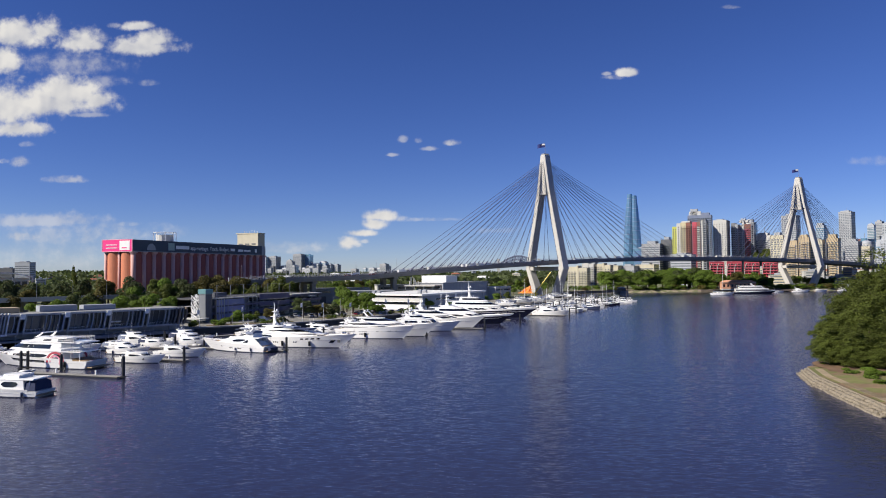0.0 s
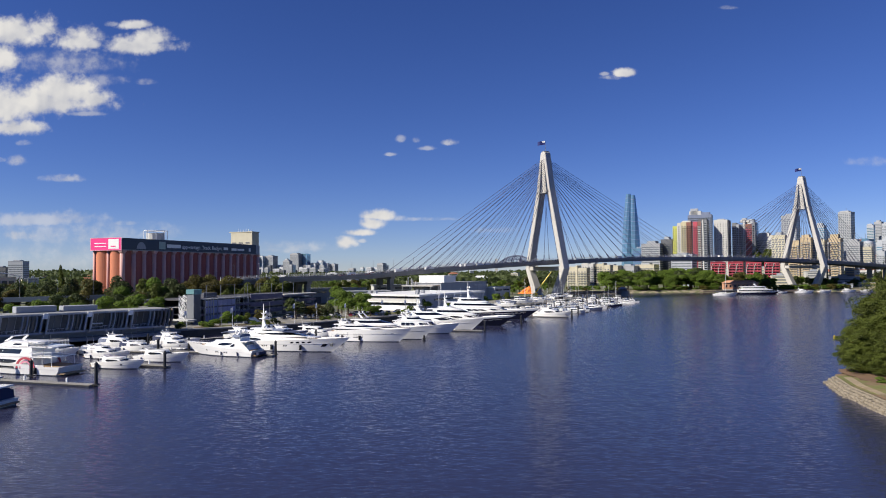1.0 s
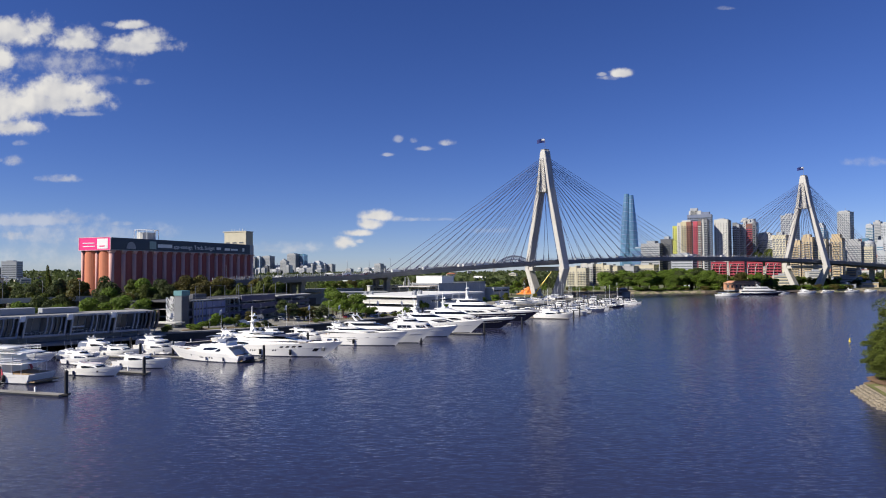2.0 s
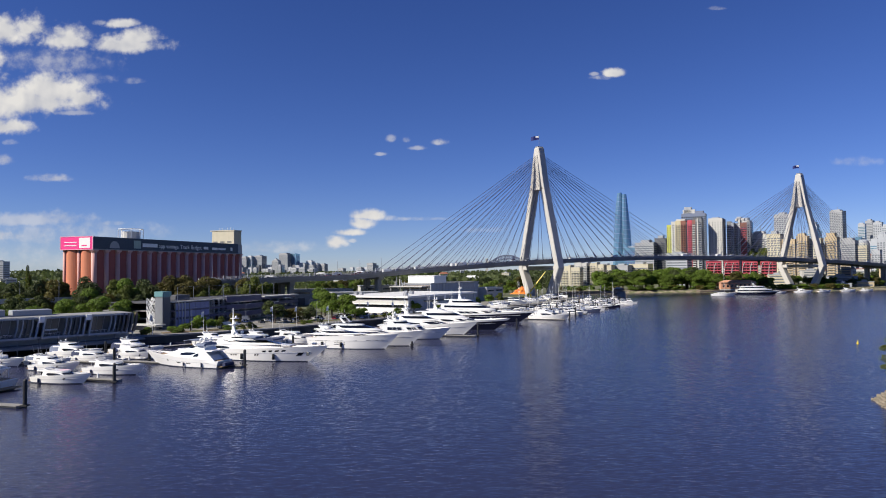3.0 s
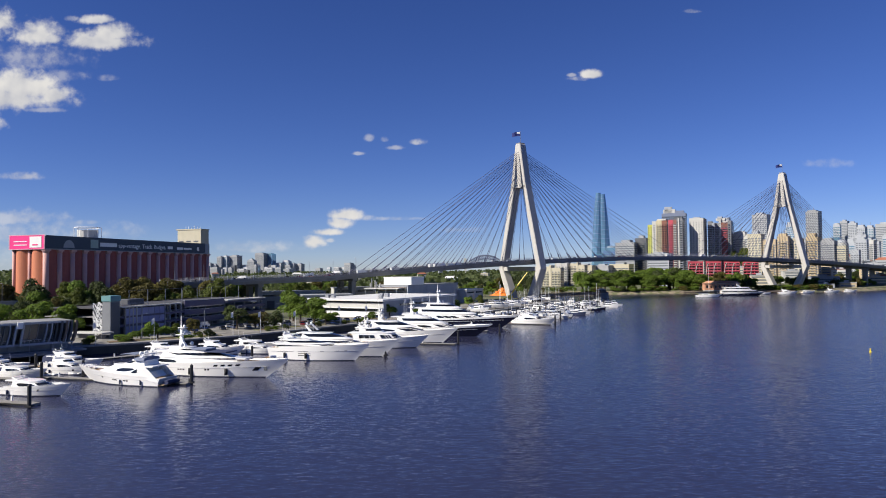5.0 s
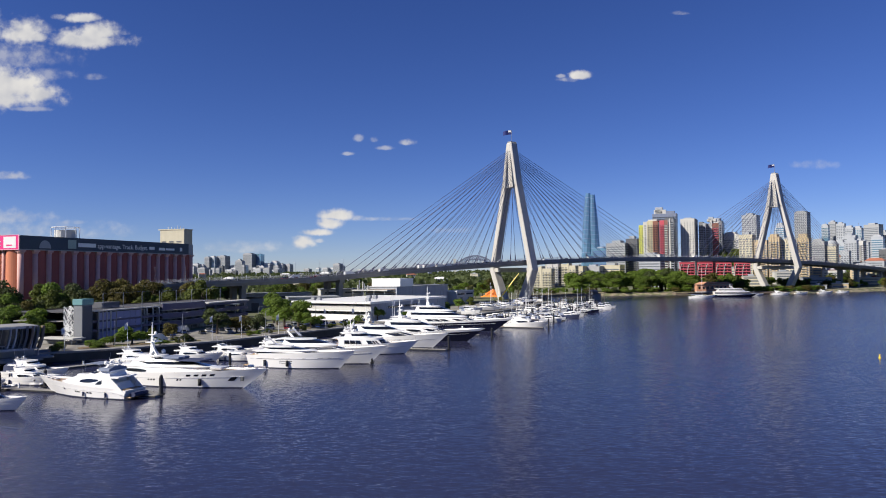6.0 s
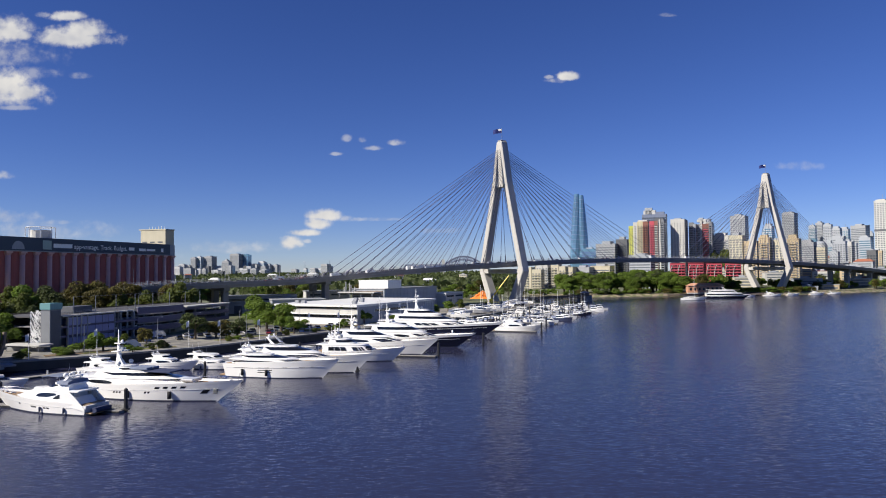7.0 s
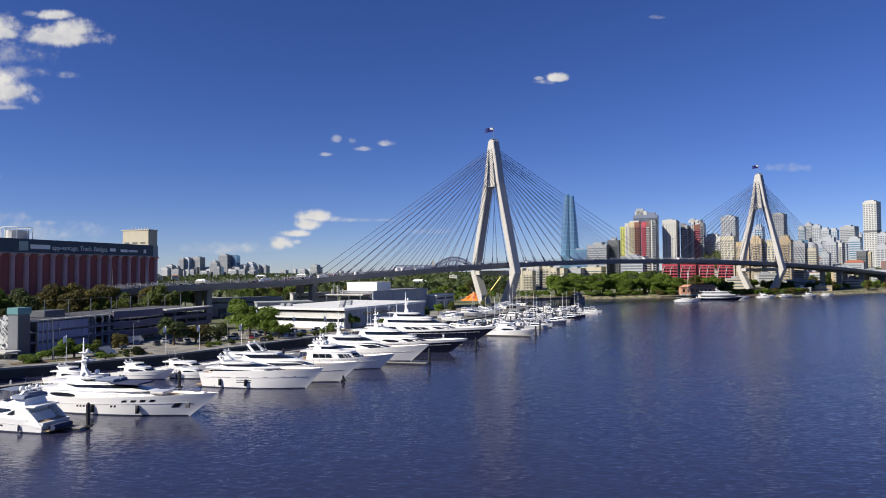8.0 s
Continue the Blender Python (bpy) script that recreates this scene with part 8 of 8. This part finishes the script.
# ---- vehicles ----
def car(m, paint, label, van=False, axles=False):
    L, W, H = (4.5, 1.82, 1.45) if not van else (6.4, 2.2, 2.6)
    c = tagged(new("car" if not van else "van"), label, "car" if not van else "van", "parked and passing vehicles")
    prof = ((-0.5, 0.35), (-0.49, 0.80), (-0.30, 0.92), (0.18, 0.95), (0.46, 0.80), (0.5, 0.55), (0.5, 0.35)) if not van else ((-0.5, 0.4), (-0.5, 2.5), (0.22, 2.55), (0.34, 1.7), (0.48, 1.3), (0.5, 0.4))
    body = part("body", loft(bmesh.new(), [[(x * L, y, z) for x, z in prof] for y in (-W / 2, W / 2)]), paint, c)
    if not van:
        rings = [[(-0.40 * L, y * 1.0, 0.88), (0.22 * L, y, 0.92), (0.08 * L, y * 0.84, H), (-0.28 * L, y * 0.84, H)] for y in (-W / 2 * 0.96, W / 2 * 0.96)]
        part("cabin_glass", loft(bmesh.new(), rings), TINTED, c)
        part("roof", boxes((-0.27 * L, 0.08 * L, -W * 0.40, W * 0.40, H, H + 0.05)), paint, c)
    else:
        part("windscreen", boxes((0.27 * L, 0.33 * L, -W * 0.42, W * 0.42, 1.75, 2.35)), TINTED, c)
    if axles:
        for x in (-0.31, 0.31):
            part("wheel_pair", tube(bmesh.new(), (x * L, -W / 2, 0.33), (x * L, W / 2, 0.33), 0.33, 10), RUBBER, c)
    for x in (() if axles else (-0.31, 0.31)):
        for y in (-1, 1):
            w = part("wheel", tube(bmesh.new(), (x * L, y * (W / 2 - 0.18), 0.33), (x * L, y * (W / 2 + 0.02), 0.33), 0.33, 10), RUBBER, c)
    c.matrix_world = m
    return c


MODELS = [car(pose(-66, 334.5, 2.51, 0, 0, 20), CAR_PAINTS[0], "white car parked on the quayside"), car(pose(-60, 338.5, 2.51, 0, 0, 15), CAR_PAINTS[1], "silver car parked on the quayside"),
          car(pose(-48, 331, 2.51, 0, 0, 100), CAR_PAINTS[2], "dark grey car parked on the quayside"), car(pose(-54, 341, 2.51, 0, 0, 100), CAR_PAINTS[3], "dark red car parked on the quayside"),
          car(pose(-42, 345, 2.51, 0, 0, 100), CAR_PAINTS[4], "dark blue car parked on the quayside"), car(pose(-88.5, 296.5, 2.51, 0, 0, 40), CAR_PAINTS[0], "white delivery van parked by the car park", True)]
for k in range(34):
    x, y = -84 + (k % 17) * 4.0 + rng.uniform(-0.4, 0.4), 312 + (k % 17) * 3.4 + (k // 17) * 9 + rng.uniform(-0.5, 0.5)
    if rng.random() < 0.25:
        continue
    copy_thing(rng.choice((MODELS[0], MODELS[1], MODELS[2], MODELS[2], MODELS[4], MODELS[0])), pose(x - 6, y + 4, 2.51, 0, 0, 118 + rng.uniform(-4, 4)))
FAR_MODELS = [car(Matrix.Translation((BRIDGE_A.x, BRIDGE_A.y, deck_top(0) - 0.44)) @ Matrix.Rotation(radians(BRIDGE_TURN), 4, "Z") @ Matrix.Translation((-30 + 11 * i, -5.5 - 3.5 * (i % 2), 0)), paint, text, i == 5, True)
              for i, (paint, text) in enumerate(zip(CAR_PAINTS + [CAR_PAINTS[0]], ("white car on the bridge", "silver car on the bridge", "dark grey car on the bridge", "dark red car on the bridge", "dark blue car on the bridge", "white van on the bridge")))]
for k in range(99):
    s = rng.uniform(-250, 600)
    lane = rng.choice((-12.5, -9, -5.5, -2, 2, 5.5, 9, 12.5))
    p = BRIDGE_A + BRIDGE_U * s + Vector((-BRIDGE_U.y, BRIDGE_U.x)) * lane
    grade = math.degrees(math.atan((deck_top(s + 2) - deck_top(s - 2)) / 4))
    kind = FAR_MODELS[5] if rng.random() < 0.18 else rng.choice(FAR_MODELS[:5])
    copy_thing(kind, Matrix.Translation((p.x, p.y, deck_top(s) - 0.44)) @ Matrix.Rotation(radians(BRIDGE_TURN + (180 if lane > 0 else 0)), 4, "Z") @ Matrix.Rotation(radians(-grade if lane < 0 else grade), 4, "Y"))
tagged(copy_thing(MODELS[5], pose(-92, 331, 2.51, 0, 0, 75)), "white van beside the car park")
for k in range(5):
    copy_thing(MODELS[(0, 1, 2, 4, 0)[k]], Matrix.Translation((GARAGE_AT[0], GARAGE_AT[1], 0)) @ Matrix.Rotation(radians(SILO_TURN), 4, "Z") @ Matrix.Translation((29.5 + 2.5 * k, 3.0, (6.21, 9.31)[k % 2])) @ Matrix.Rotation(radians(90), 4, "Z"))



# ---- lamp posts and flagpoles ----
def lamp_post(x, y, z, high, turn, label="grey street lamp with a curved arm", tall=True):
    p = thing("street_lamp", (x, y, z), label, "street lamp", "street lamps", turn=turn)
    part("pole", tube(bmesh.new(), (0, 0, 0), (0, 0, high), 0.12, 7, 0.07), STEEL, p)
    part("arm", tubes(0.05, ((0, 0, high), (0.8, 0, high + 0.35)), ((0.8, 0, high + 0.35), (1.8, 0, high + 0.4)), sides=5), STEEL, p)
    part("lamp_head", boxes((1.5, 2.2, -0.16, 0.16, high + 0.3, high + 0.44), bevel=0.03), GEL_GREY, p)


def banner_pole(x, y, high=8.5, turn=0):
    p = thing("banner_pole", (x, y, 2.5), "white flagpole with a drooping pale flag", "flagpole", "flagpoles on the quay", turn=turn)
    part("pole", tube(bmesh.new(), (0, 0, 0), (0, 0, high), 0.09, 7, 0.05), WHITE, p)
    part("flag", loft(bmesh.new(), [[(-0.05 - 0.75 * u, 0.1 * math.sin(u * 5), high - 0.2 - 0.3 * u), (-0.05 - 0.75 * u, 0.03 + 0.1 * math.sin(u * 5), high - 0.2 - 0.3 * u),
                                     (-0.05 - 0.75 * u, 0.03 + 0.1 * math.sin(u * 5), high - 1.9 - 0.5 * u), (-0.05 - 0.75 * u, 0.1 * math.sin(u * 5), high - 1.9 - 0.5 * u)] for u in (0, 0.33, 0.66, 1.0)]), FLAG_WHITE, p)


for x, y, h in ((-89.5, 275.6, 8.0), (-70.3, 297.0, 8.5), (-62.9, 306.0, 8.0), (-38.5, 343.0, 8.0), (-52.0, 316.0, 7.5), (-104.5, 268.0, 7.5), (-28.0, 352, 7.5), (-12, 380, 9), (-4, 392, 9), (4, 404, 9)):
    banner_pole(x, y, h, 20)
for x, y in ((-96.5, 283), (-58, 322), (-44, 352), (-78, 330), (-30, 372), (-66, 345), (-18, 392), (-84, 308)):
    lamp_post(x, y, 2.5, 8.5, 60)
for k in range(7):
    lamp_post(-262 + 17 * k * 0.67, 290 + 17 * k * 0.74, 11.3, 9, 138, "tall grey street lamp on the raised road")
for k in range(9):
    s = -250 + k * 16
    p = BRIDGE_A + BRIDGE_U * s + Vector((-BRIDGE_U.y, BRIDGE_U.x)) * 0.2
    lamp_post(p.x, p.y, deck_top(s) + 0.44, 9, BRIDGE_TURN + 90, "grey street lamp on the bridge approach")
for x, y in ((-132, 430), (-128, 452), (-120, 410), (-160, 400), (-140, 470), (-118, 380)):
    lamp_post(x, y, 2.5, 14, 70, "tall grey street lamp near the silos")

# dinghies and clutter at the pontoons
for k in range(9):
    x, y = (-93, 214, -74, -60, -50, -98, -88, -40, -30)[k], (222, 0, 243, 246, 268, 196, 224, 285, 296)[k]
    if y == 0:
        x, y = -108, 166
    d = thing("dinghy", (x, y, 0.0), "small grey inflatable dinghy by the pontoon", "dinghy", "dinghies", turn=BERTH + 40 * (k % 3))
    bm = bmesh.new()
    for sy in (-0.7, 0.7):
        tube(bm, (-1.6, sy, 0.3), (1.0, sy, 0.32), 0.25, 8)
        tube(bm, (1.0, sy, 0.32), (1.9, 0, 0.5), 0.25, 8, 0.2)
    part("tube", bm, GEL_GREY, d, smooth=True)
    part("floor", boxes((-1.5, 1.0, -0.6, 0.6, 0.1, 0.2)), TEAK, d)
    part("outboard", boxes((-1.95, -1.6, -0.18, 0.18, 0.2, 0.95), bevel=0.05), RUBBER, d)

# grass verges and hedges behind the quay edge
for a, b, wide in (((-104, 276), (-74, 297), 5.0), ((-66, 316), (-44, 343), 4.0), ((-40, 350), (-20, 372), 9.0), ((-16, 384), (8, 424), 8.0)):
    d = Vector((b[0] - a[0], b[1] - a[1]))
    bm = bmesh.new()
    rows = []
    for i in range(9):
        p = Vector(a) + d * i / 8
        o = Vector((-d.y, d.x)).normalized() * wide * (0.85 + 0.2 * math.sin(i * 2.1))
        rows.append([(p.x, p.y, 2.4), (p.x + o.x, p.y + o.y, 2.4), (p.x + o.x, p.y + o.y, 2.62), (p.x + o.x * 0.5, p.y + o.y * 0.5, 2.8), (p.x, p.y, 2.62)])
    verge = loft(bm, rows)
    tagged(part("grass_verge", verge, GRASS), "strip of sunlit grass behind the quay", "grass", kind="stuff")
